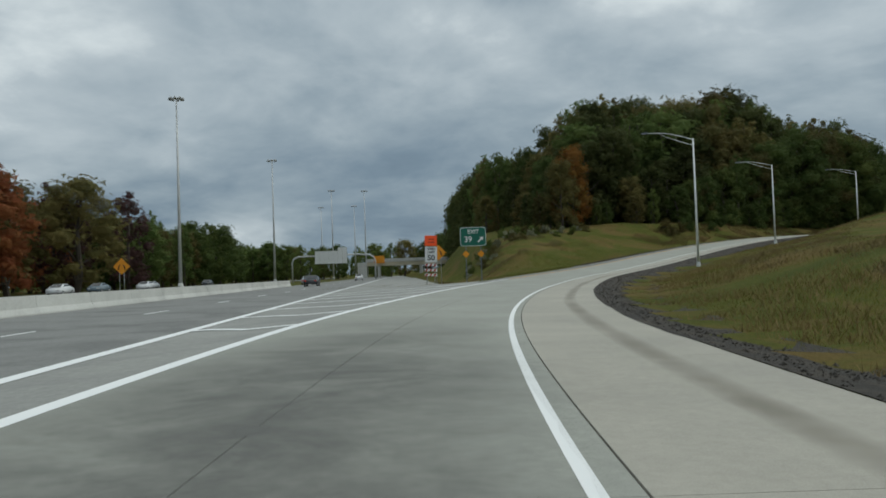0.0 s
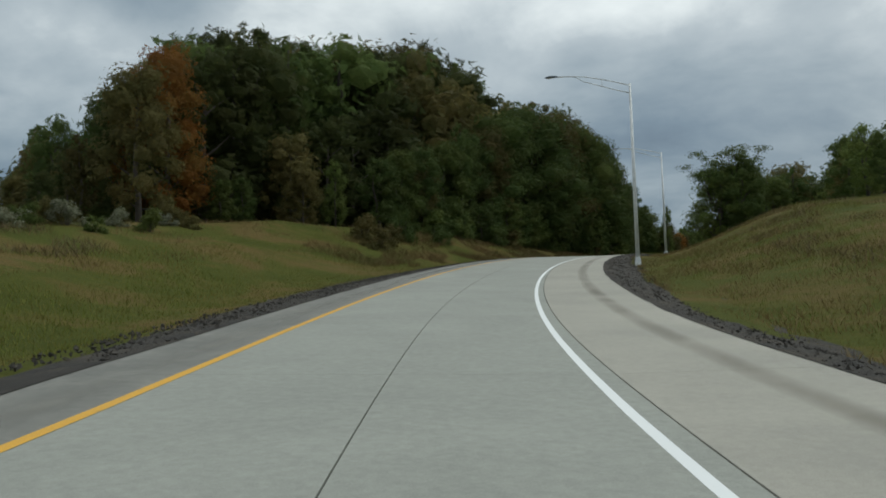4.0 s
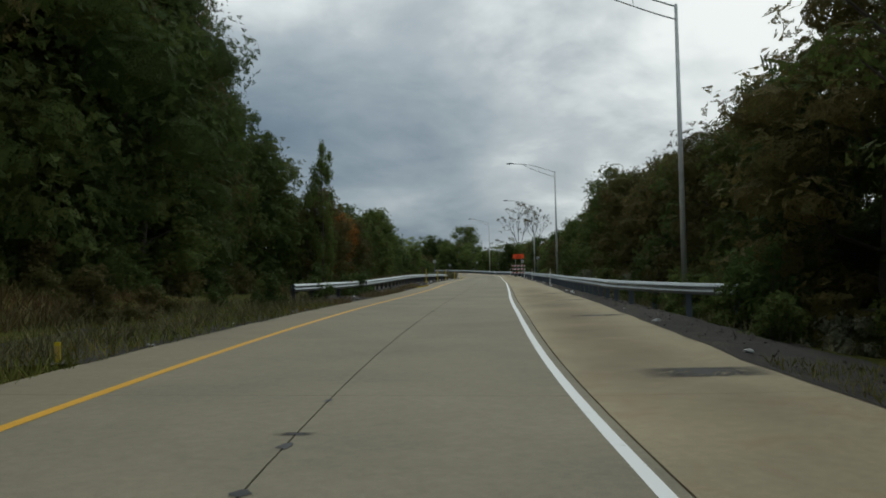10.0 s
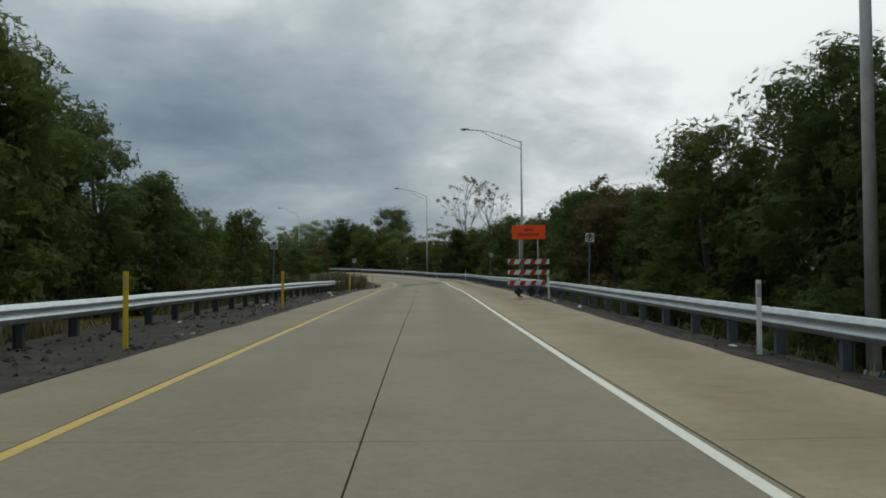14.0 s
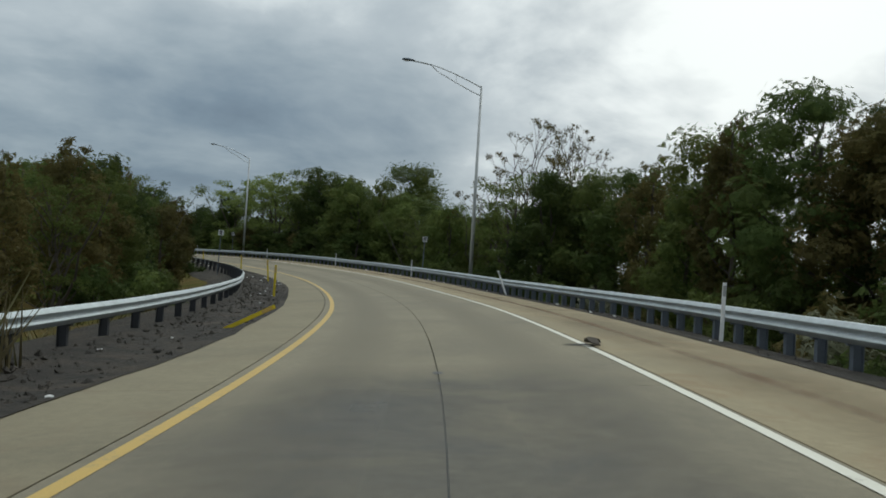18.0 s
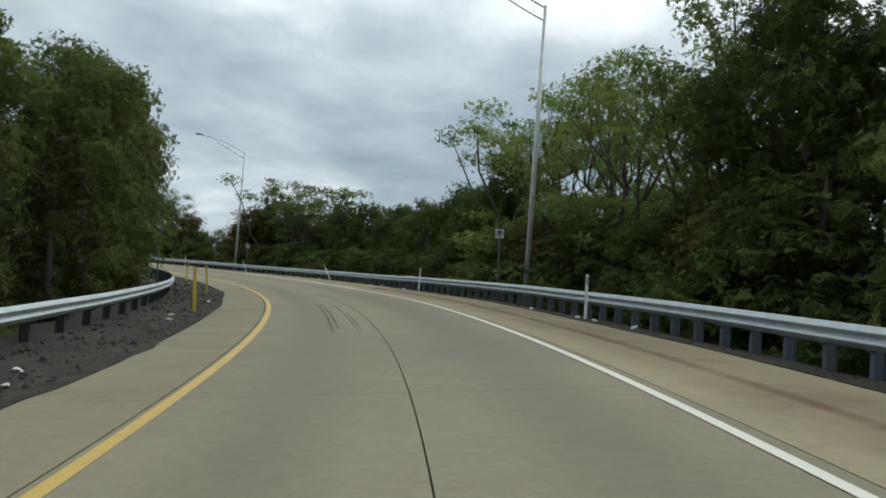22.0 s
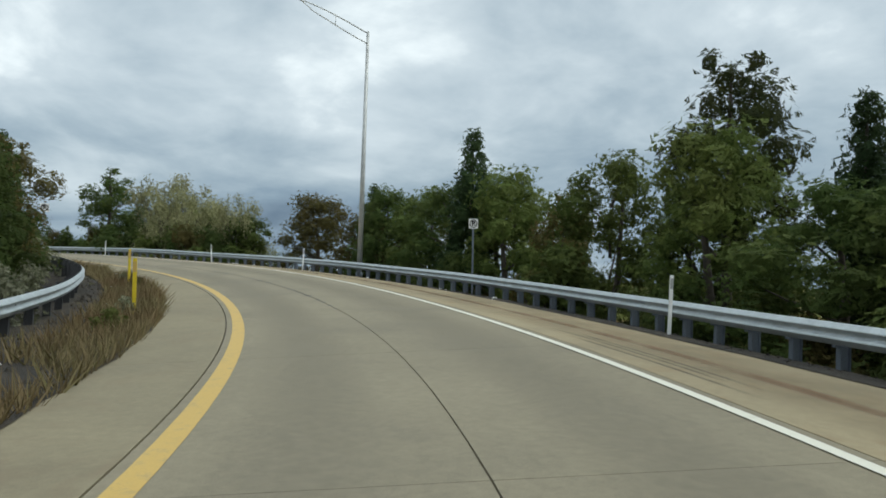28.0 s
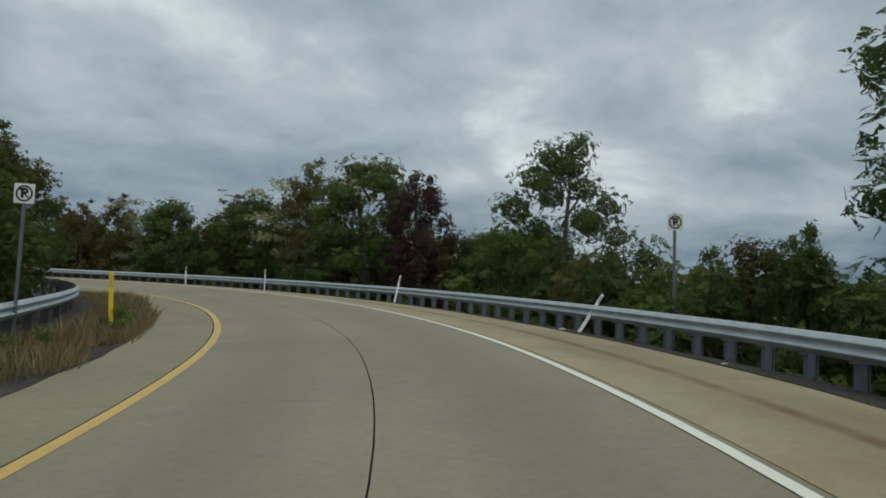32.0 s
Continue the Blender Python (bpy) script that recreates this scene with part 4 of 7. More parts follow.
# ------------------------------------------------------------------ small roadside things
def delineator(mat, tint, lean=0.0):
    """A flat flexible marker post with a reflector."""
    root = thing("delineator_post", pose(0, 0, 0), "", "marker post")
    bm = bmesh.new()
    box(bm, -0.038, 0.038, -0.012, 0.012, -0.25, 1.12, bevel=0.006)
    part("blade", bm, mat, root)
    bm = bmesh.new()
    box(bm, -0.032, 0.032, -0.018, -0.0125, 0.86, 1.06, bevel=0.003)
    part("reflector", bm, tint, root, "reflective sheet")
    return root


def put(proto, m, label, group):
    ob = proto if not proto.get("label") else copy_thing(proto, m)
    ob.matrix_world = m
    return tagged(ob, label, "", group)


del_w, del_y = delineator(M_DEL_W, M_STEELBACK), delineator(M_DEL_Y, M_YELLOW_OLD)
WHITE_POSTS = ((13.25, 2), (14.64, 0), (15.75, -2), (18.82, 1), (19.93, -20), (21.02, 0), (22.08, 2), (23.15, -1), (24.34, 1), (25.45, -24), (26.5, -18), (27.28, 3), (28.05, -26), (28.84, 2),
               (30.58, 2), (31.36, -3), (32.36, 1), (33.28, 38), (34.3, 14), (35.3, 0), (35.95, 0))
YELLOW_POSTS = ((10.62, 0), (13.15, 80), (13.88, 0), (14.72, 0), (15.5, 0), (16.9, 1), (18.2, -6), (19.0, 62), (19.86, 0), (20.74, -5), (21.62, -2), (22.52, -3), (23.45, -4), (24.36, -6), (25.38, 1), (27.12, 1), (28.02, 0), (29.23, -1), (29.95, -1), (32.25, 4), (33.31, -2))
for t_, lean in WHITE_POSTS:
    p = stand(t_, 5.45, -0.03, 0) @ pose(0, 0, 0, -abs(lean) * 0.3, lean, 0)
    put(del_w, p, "white plastic marker post knocked aslant by the rail" if abs(lean) > 12 else "white plastic marker post in front of the rail", "white marker posts")
for t_, lean in YELLOW_POSTS:
    p = stand(t_, -4.4, -0.75 if t_ < 11 else -0.10, 0) @ pose(0, 0, 0, 0, lean, 0) @ Matrix.Diagonal((1.15, 1.15, 0.9 if t_ < 11 else 1.2, 1))
    put(del_y, p, "yellow plastic marker post lying over in the gravel" if abs(lean) > 40 else "yellow plastic marker post in the gravel strip", "yellow marker posts")


def text_mesh(body, size, depth=0.002, bold=0.0):
    cu = bpy.data.curves.new("letters", "FONT")
    cu.body, cu.size, cu.extrude, cu.align_x, cu.align_y, cu.offset = body, size, depth, "CENTER", "CENTER", bold
    ob = bpy.data.objects.new("letters", cu)
    me = bpy.data.meshes.new_from_object(ob)
    bpy.data.objects.remove(ob)
    bpy.data.curves.remove(cu)
    return me


FACE = Matrix(((1, 0, 0, 0), (0, 0, -1, 0), (0, 1, 0, 0), (0, 0, 0, 1)))     # flat lettering turned upright to face -y


def letters(body, size, x, z, y, mat, parent, bold=0.0, label=""):
    me = text_mesh(body, size, 0.003, bold)
    me.transform(Matrix.Translation((x, y, z)) @ FACE)
    return link("lettering", me, mat, parent, label)


def plate(bm, w, h, r, y0, y1, cx=0.0, cz=0.0, seg=5):
    """A sheet with rounded corners, upright, from y0 to y1."""
    pts = []
    for sx, sz, a0 in ((1, 1, 0), (-1, 1, 90), (-1, -1, 180), (1, -1, 270)):
        for k in range(seg + 1):
            q = radians(a0 + 90 * k / seg)
            pts.append((cx + sx * (w / 2 - r) + r * math.cos(q), cz + sz * (h / 2 - r) + r * math.sin(q)))
    f0 = [bm.verts.new((x, y0, z)) for x, z in pts]
    f1 = [bm.verts.new((x, y1, z)) for x, z in pts]
    bm.faces.new(f0)
    bm.faces.new(f1[::-1])
    n = len(pts)
    for k in range(n):
        bm.faces.new((f0[k], f1[k], f1[(k + 1) % n], f0[(k + 1) % n]))
    bmesh.ops.recalc_face_normals(bm, faces=bm.faces)


def ring(bm, r0, r1, y0, y1, cz, cx=0.0, n=28):
    v = [[bm.verts.new((cx + r * math.cos(2 * math.pi * k / n), y, cz + r * math.sin(2 * math.pi * k / n))) for k in range(n)] for r, y in ((r0, y0), (r1, y0), (r1, y1), (r0, y1))]
    for a_, b_ in ((0, 1), (1, 2), (2, 3), (3, 0)):
        for k in range(n):
            bm.faces.new((v[a_][k], v[b_][k], v[b_][(k + 1) % n], v[a_][(k + 1) % n]))
    bmesh.ops.recalc_face_normals(bm, faces=bm.faces)


def no_parking():
    root = thing("no_parking_sign", pose(0, 0, 0), "", "road sign")
    bm = bmesh.new()
    for x0, x1, y0, y1 in ((-0.03, 0.03, 0.0, 0.004), (-0.03, -0.026, 0.0, 0.03), (0.026, 0.03, 0.0, 0.03)):
        box(bm, x0, x1, y0, y1, -1.5, 2.62)
    part("post", bm, M_POST, root, "grey channel post")
    bm = bmesh.new()
    plate(bm, 0.36, 0.36, 0.025, -0.012, -0.004, 0, 2.42)
    face = part("plate", bm, M_SIGN_W, root, "white square plate")
    bm = bmesh.new()
    ring(bm, 0.118, 0.150, -0.016, -0.0125, 2.42)
    part("ring", bm, M_BLACK, face, "faded dark ring")
    bm = bmesh.new()
    box(bm, -0.125, 0.125, -0.0175, -0.0165, -0.013, 0.013, Matrix.Translation((0, 0, 2.42)) @ pose(0, 0, 0, 0, 45, 0))
    part("slash", bm, M_BLACK, face, "faded dark slash")
    letters("P", 0.235, 0, 2.42, -0.0145, M_BLACK, face, 0.012)
    return root


np_sign = no_parking()
NO_PARKING = ((47.0, 149.6, 2.51), (62.5, 193.5, 2.83), (69.5, 241.6, 2.91), (59.1, 287.6, 3.1), (-12.4, 346.4, 2.45), (-62.2, 333.5, 2.57), (49.9, 199.5, 2.41), (55.6, 244.2, 2.36), (44.7, 286.2, 2.45), (-54.4, 322.8, 2.43),
              (*on(ch(26.7), 7.0)[:2], 2.6), (*on(ch(16.0), -6.5)[:2], 2.4), (*on(ch(30.6), -6.6)[:2], 2.4))
for x, y, h in NO_PARKING:
    q = np.argmin((AXIS[:, 0] - x) ** 2 + (AXIS[:, 1] - y) ** 2)
    p = pose(x, y, AXZ[q] + h - 2.42, 0, random.uniform(-2, 2), heading(CH[q]) + random.uniform(-8, 8))
    put(np_sign, p, "small white no-parking sign on a thin grey post", "no-parking signs")


# barricade with an orange board, standing on the shoulder
def barricade(m):
    root = thing("barricade", m, "red and white striped road barricade with an orange board above", "barricade")
    for x in (-0.36, 0.40):
        bm = bmesh.new()
        rod(bm, ((x, 0.03, 0.05), (x, 0.03, 2.5)), (0.022, 0.022), 8)
        part("upright", bm, M_STEELBACK, root, "thin steel upright")
        bm = bmesh.new()
        box(bm, x - 0.035, x + 0.035, -0.65, 0.65, 0.04, 0.09, bevel=0.01)
        part("foot", bm, M_DARK, root)
    for x, w in ((-0.42, 0.30), (0.10, 0.34), (0.50, 0.22)):
        bm = bmesh.new()
        box(bm, x - w / 2, x + w / 2, -0.18, 0.22, 0.08, 0.42, bevel=0.09)
        part("sandbag", bm, M_RUBBER, root, "slumped black sandbag")
    for z in (0.62, 1.06, 1.50):
        bm = bmesh.new()
        box(bm, -0.86, 0.86, -0.012, 0.012, z - 0.10, z + 0.10, bevel=0.004)
        rail = part("rail", bm, M_SIGN_W, root, "white barricade board")
        for k in range(4):
            bm = bmesh.new()
            x = -0.74 + k * 0.44
            vs = [bm.verts.new((x + dx, -0.0145, z + dz)) for dx, dz in ((-0.10, -0.097), (0.11, -0.097), (0.31 - 0.10, 0.097), (0.10 - 0.10, 0.097))]
            bm.faces.new(vs)
            part("stripe", bm, M_RED, rail, "red slanting stripe")
    bm = bmesh.new()
    plate(bm, 1.38, 0.58, 0.03, -0.03, -0.02, 0.02, 2.72)
    board = part("board", bm, M_SIGN_O, root, "bright orange board")
    for z, w in ((2.82, 0.36), (2.62, 0.86)):
        bm = bmesh.new()
        box(bm, -w / 2, w / 2, -0.034, -0.031, z - 0.055, z + 0.055)
        part("word_bar", bm, M_FADED, board, "faint bar of unreadable words")
    return root


barricade(stand(15.8, 4.75, 0.0, 0))


# ------------------------------------------------------------------ signs at the exit
def exit_sign(m):
    root = thing("exit_sign", m, "green exit sign with white lettering on two steel posts", "road sign")
    for x in (-0.62, 0.62):
        bm = bmesh.new()
        for y0, y1, w in ((0.0, 0.012, 0.06), (0.012, 0.09, 0.006), (0.09, 0.10, 0.06)):
            box(bm, x - w / 2, x + w / 2, y0, y1, -0.8, 4.3)
        part("post", bm, M_POST, root, "steel I-section post")
        bm = bmesh.new()
        s_ = 0.30
        vs = [bm.verts.new((x + dx, -0.02, 2.62 + dz)) for dx, dz in ((s_, 0), (0, s_), (-s_, 0), (0, -s_))]
        f = bm.faces.new(vs)
        r = bmesh.ops.extrude_face_region(bm, geom=[f])
        bmesh.ops.translate(bm, verts=[v for v in r["geom"] if isinstance(v, bmesh.types.BMVert)], vec=(0, 0.006, 0))
        bmesh.ops.recalc_face_normals(bm, faces=bm.faces)
        part("warning_diamond", bm, M_SIGN_Y, root, "plain amber diamond plate")
    bm = bmesh.new()
    plate(bm, 2.16, 1.58, 0.03, -0.03, -0.01, 0, 4.06)
    back = part("backing", bm, M_SIGN_G, root, "dark green backing sheet")
    bm = bmesh.new()
    plate(bm, 2.14, 1.56, 0.26, -0.036, -0.032, 0, 4.06, 8)
    rim = part("border", bm, M_SIGN_W, back, "white rounded border")
    bm = bmesh.new()
    plate(bm, 2.06, 1.48, 0.23, -0.041, -0.0365, 0, 4.06, 8)
    face = part("panel", bm, M_SIGN_G, back, "green reflective panel")
    letters("EXIT", 0.46, 0.02, 4.46, -0.045, M_SIGN_W, back, 0.008)
    letters("39", 0.66, -0.42, 3.83, -0.045, M_SIGN_W, back, 0.012)
    bm = bmesh.new()
    mm = Matrix.Translation((0.60, 0, 3.80)) @ pose(0, 0, 0, 0, -45, 0)
    vs = [bm.verts.new(mm @ Vector((x, -0.046, z))) for x, z in ((-0.30, -0.06), (0.08, -0.06), (0.08, -0.19), (0.36, 0), (0.08, 0.19), (0.08, 0.06), (-0.30, 0.06))]
    bm.faces.new(vs)
    bmesh.ops.recalc_face_normals(bm, faces=bm.faces)
    part("arrow", bm, M_SIGN_W, back, "white slanting arrow")
    return root


def speed_sign(m):
    root = thing("speed_limit_sign", m, "white speed limit sign under an orange board", "road sign")
    for x in (-0.30, 0.30):
        bm = bmesh.new()
        rod(bm, ((x, 0.02, -0.5), (x, 0.02, 3.9)), (0.03, 0.03), 8)
        part("post", bm, M_STEELBACK, root)
    bm = bmesh.new()
    plate(bm, 0.92, 1.22, 0.05, -0.03, -0.02, 0, 2.34)
    face = part("plate", bm, M_SIGN_W, root, "white speed limit plate")
    bm = bmesh.new()
    plate(bm, 0.94, 0.82, 0.03, -0.032, -0.022, -0.03, 3.42)
    top = part("board", bm, M_SIGN_O, root, "bright orange board")
    for z, w in ((3.53, 0.40), (3.30, 0.5)):
        bm = bmesh.new()
        box(bm, -w / 2, w / 2, -0.036, -0.033, z - 0.05, z + 0.05)
        part("word_bar", bm, M_FADED, top, "faint bar of unreadable words")
    letters("SPEED", 0.235, 0, 2.76, -0.033, M_BLACK, face, 0.006)
    letters("LIMIT", 0.235, 0, 2.50, -0.033, M_BLACK, face, 0.006)
    letters("50", 0.58, 0, 2.06, -0.033, M_BLACK, face, 0.014)
    for z in (0.72, 1.10, 1.50):
        bm = bmesh.new()
        box(bm, -0.48, 0.48, -0.03, -0.01, z - 0.10, z + 0.10, bevel=0.004)
        rail = part("rail", bm, M_SIGN_W, root, "white barricade board")
        for k in range(3):
            bm = bmesh.new()
            x = -0.42 + k * 0.32
            bm.faces.new([bm.verts.new((x + dx, -0.0325, z + dz)) for dx, dz in ((-0.04, -0.097), (0.10, -0.097), (0.20, 0.097), (0.06, 0.097))])
            part("stripe", bm, M_RED, rail, "red slanting stripe")
    return root


def diamond_sign(m, post_h, size, label):
    root = thing("warning_sign", m, label, "road sign")
    for x in (-0.28, 0.28):
        bm = bmesh.new()
        rod(bm, ((x, 0.03, -0.4), (x, 0.03, post_h)), (0.035, 0.035), 8)
        part("post", bm, M_STEELBACK, root)
    bm = bmesh.new()
    plate(bm, size, size, 0.06, -0.012, 0.0)
    bmesh.ops.transform(bm, matrix=Matrix.Translation((0, 0, post_h - size * 0.35)) @ pose(0, 0, 0, 0, 45, 0), verts=bm.verts)
    face = part("plate", bm, M_SIGN_Y, root, "amber diamond plate")
    for sx in (-1, 1):
        bm = bmesh.new()
        rod(bm, ((sx * 0.28 * size, -0.02, post_h - size * 0.62), (sx * 0.22 * size, -0.02, post_h - size * 0.35), (sx * 0.10 * size, -0.02, post_h - size * 0.12)), (0.05 * size, 0.05 * size, 0.012), 6)
        part("symbol", bm, M_BLACK, face, "black lane arrow")
    return root


def flat_at(u, v):
    p = hw(u, v)
    return p.x, p.y, ground_z(p.x, p.y)


ES = (-3.45, -50.4)
exit_sign(pose(ES[0], ES[1], HW_Z - 0.05, 0, 0, 41) @ Matrix.Diagonal((1.07, 1.07, 1.07, 1)))
speed_sign(pose(-15.7, -41.8, -3.5, 0, 0, HW_YAW - 2) @ pose(0, 0, 0, 0, 2, 0) @ Matrix.Diagonal((1.4, 1.36, 1.36, 1)))
diamond_sign(pose(-21.75, -33.0, HW_Z - 0.1, 0, 0, HW_YAW), 4.2, 1.35, "amber diamond sign with two black lane arrows beside the highway")
x, y, z = flat_at(100, 35.0)
diamond_sign(pose(x, y, z, 0, 0, HW_YAW), 4.2, 1.5, "amber diamond warning sign beyond the median barrier")


# high masts beside the highway
def high_mast(m, h):
    root = thing("high_mast", m, "tall grey lighting mast with a ring of floodlights", "lighting mast", "lighting masts")
    bm = bmesh.new()
    rod(bm, ((0, 0, -0.2), (0, 0, h * 0.5), (0, 0, h)), (0.34, 0.24, 0.12), 12)
    part("pole", bm, M_OLDPOLE, root, "tapered steel pole", True)
    bm = bmesh.new()
    rod(bm, ((0, 0, -0.1), (0, 0, 1.0)), (0.6, 0.42), 12)
    part("base", bm, M_BARRIER, root, "pale concrete base")
    bm = bmesh.new()
    pts = [(0.9 * math.cos(k * math.pi / 6), 0.9 * math.sin(k * math.pi / 6), h - 0.1) for k in range(13)]
    rod(bm, pts, [0.05] * 13, 6)
    hoop = part("hoop", bm, M_OLDPOLE, root, "lamp ring")
    for k in range(8):
        bm = bmesh.new()
        a_ = k * math.pi / 4
        rod(bm, ((0, 0, h), (1.15 * math.cos(a_), 1.15 * math.sin(a_), h)), (0.04, 0.04), 6)
        rod(bm, ((1.15 * math.cos(a_), 1.15 * math.sin(a_), h + 0.15), (1.25 * math.cos(a_), 1.25 * math.sin(a_), h - 0.35)), (0.16, 0.34), 10)
        part("floodlight", bm, M_STEELBACK, hoop, "bell-shaped floodlight")
    return root


masts = (((-92.5, -23.3), 36.0), ((-144.8, 41.0), 36.2), ((-204.0, 119.5), 37.5), ((-194.0, 129.0), 37.0), ((-262.0, 166.0), 37.0), ((-247.0, 175.0), 37.0))
for (x, y), h in masts:
    high_mast(pose(x, y, HW_Z - 0.1), h)


# overpass far ahead
def overpass(u, v0, v1):
    root = thing("overpass", pose(0, 0, 0), "distant highway overpass with tan girders on concrete piers", "bridge")
    def slab_(name, a_, b_, y0, y1, z0, z1, mat, label):
        bm = bmesh.new()
        pts = [hw(u + y0, a_), hw(u + y0, b_), hw(u + y1, b_), hw(u + y1, a_)]
        lo = [bm.verts.new((p.x, p.y, HW_Z + z0)) for p in pts]
        hi = [bm.verts.new((p.x, p.y, HW_Z + z1)) for p in pts]
        bm.faces.new(lo[::-1]); bm.faces.new(hi)
        for k in range(4):
            bm.faces.new((lo[k], lo[(k + 1) % 4], hi[(k + 1) % 4], hi[k]))
        bmesh.ops.recalc_face_normals(bm, faces=bm.faces)
        return part(name, bm, mat, root, label)
    slab_("girder", v0, v1, -0.2, 0.2, 5.0, 6.5, M_BEAM, "tan steel girder")
    slab_("girder", v0, v1, 9.8, 10.2, 5.0, 6.5, M_BEAM, "tan steel girder")
    slab_("deck", v0, v1, -0.6, 10.6, 6.5, 6.9, M_BARRIER, "concrete deck")
    slab_("parapet", v0, v1, -0.6, -0.3, 6.9, 7.9, M_BARRIER, "concrete parapet")
    for v in (v0 + 18, v0 + 36, v0 + 54):
        slab_("pier", v - 0.6, v + 0.6, 0, 10, -1, 5.0, M_BARRIER, "concrete pier")
    slab_("abutment", v0 - 4, v0, -1, 11, -1, 6.5, M_BARRIER, "concrete abutment")
    slab_("abutment", v1, v1 + 4, -1, 11, -1, 6.5, M_BARRIER, "concrete abutment")
    slab_("hung_sign", 6.5, 11.0, -0.75, -0.65, 6.0, 9.2, M_SIGN_Y, "blank amber sign on the parapet")
    return root


overpass(330, -45, 14)


# sign gantry seen from behind, arching over the far lanes
def gantry(u, v, k_):
    root = thing("sign_gantry", pose(0, 0, 0), "cantilever sign gantry seen from behind with pale sign backs", "sign gantry")
    bm = bmesh.new()
    pts = [hw(u, v - k_ * q, k_ * h) for q, h in ((0, -0.2), (0, 4.6), (0.4, 5.6), (1.6, 6.1), (16, 6.3), (19, 6.1), (20, 5.4), (20.3, 4.4), (20.3, -0.2))]
    rod(bm, pts, [0.2 * k_] * 9, 10)
    part("frame", bm, M_OLDPOLE, root, "bent steel tube frame")
    for k in range(7):
        bm = bmesh.new()
        a_ = v - k_ * (5.6 + k * 1.12)
        top = k_ * (7.3 if k < 5 else 8.1)
        f = [bm.verts.new(hw(u - 0.3, a_, 4.2 * k_)), bm.verts.new(hw(u - 0.3, a_ - 1.08 * k_, 4.2 * k_)), bm.verts.new(hw(u - 0.3, a_ - 1.08 * k_, top)), bm.verts.new(hw(u - 0.3, a_, top))]
        g = bm.faces.new(f)
        r = bmesh.ops.extrude_face_region(bm, geom=[g])
        bmesh.ops.translate(bm, verts=[q for q in r["geom"] if isinstance(q, bmesh.types.BMVert)], vec=Vector((hw_dir.x, hw_dir.y, 0)) * 0.06)
        bmesh.ops.recalc_face_normals(bm, faces=bm.faces)
        part("sign_back", bm, M_SIGN_W, root, "pale extruded sign panel")
    return root


gantry(215, 29.5, 1.12)


# ------------------------------------------------------------------ cars on the highway
def car(m, paint, label):
    root = thing("car", m, label, "car", "cars on the highway")
    side_ = ((-2.2, 0.32), (-2.25, 0.62), (-2.1, 0.86), (-1.55, 0.98), (-0.75, 1.42), (0.55, 1.46), (1.35, 1.05), (2.05, 0.92), (2.22, 0.62), (2.2, 0.32))
    bm = bmesh.new()
    l_, r_ = [], []
    for y, z in side_:
        w = 0.88 if z < 1.1 else 0.68
        l_.append(bm.verts.new((-w, y, z)))
        r_.append(bm.verts.new((w, y, z)))
    for k in range(len(side_) - 1):
        bm.faces.new((l_[k], l_[k + 1], r_[k + 1], r_[k]))
    bm.faces.new(l_[::-1]); bm.faces.new(r_)
    bm.faces.new((l_[-1], l_[0], r_[0], r_[-1]))
    bmesh.ops.recalc_face_normals(bm, faces=bm.faces)
    bmesh.ops.bevel(bm, geom=list(bm.edges), offset=0.06, segments=2, affect="EDGES")
    part("body", bm, paint, root, "", True)
    for name, pts in (("windscreen", ((-0.64, -1.50, 1.02), (0.64, -1.50, 1.02), (0.58, -0.80, 1.40), (-0.58, -0.80, 1.40))), ("rear_window", ((0.62, 1.33, 1.10), (-0.62, 1.33, 1.10), (-0.58, 0.62, 1.44), (0.58, 0.62, 1.44)))):
        bm = bmesh.new()
        f = bm.faces.new([bm.verts.new(Vector(p) + Vector((0, -0.03 if name == "windscreen" else 0.03, 0.04))) for p in pts])
        part(name, bm, M_GLASS_DARK, root, "dark glass")
    for sx in (-1, 1):
        bm = bmesh.new()
        bm.faces.new([bm.verts.new((sx * q, y, z)) for y, z, q in ((-1.25, 1.03, 0.86), (1.15, 1.08, 0.86), (0.5, 1.38, 0.74), (-0.68, 1.36, 0.74))])
        part("side_window", bm, M_GLASS_DARK, root, "dark glass")
        bm = bmesh.new()
        box(bm, sx * 0.62 - 0.16, sx * 0.62 + 0.16, -2.27, -2.19, 0.62, 0.76, bevel=0.02)
        part("headlight", bm, M_LAMP, root)
        bm = bmesh.new()
        box(bm, sx * 0.66 - 0.14, sx * 0.66 + 0.14, 2.17, 2.25, 0.66, 0.82, bevel=0.02)
        part("tail_light", bm, M_RED, root)
        for y in (-1.35, 1.35):
            bm = bmesh.new()
            rod(bm, ((sx * 0.70, y, 0.32), (sx * 0.90, y, 0.32)), (0.32, 0.32), 16)
            w_ = part("wheel", bm, M_RUBBER, root, "black tyre")
            bm = bmesh.new()
            rod(bm, ((sx * 0.895, y, 0.32), (sx * 0.91, y, 0.32)), (0.2, 0.18), 12)
            part("rim", bm, M_STEELBACK, w_, "grey rim")
    return root


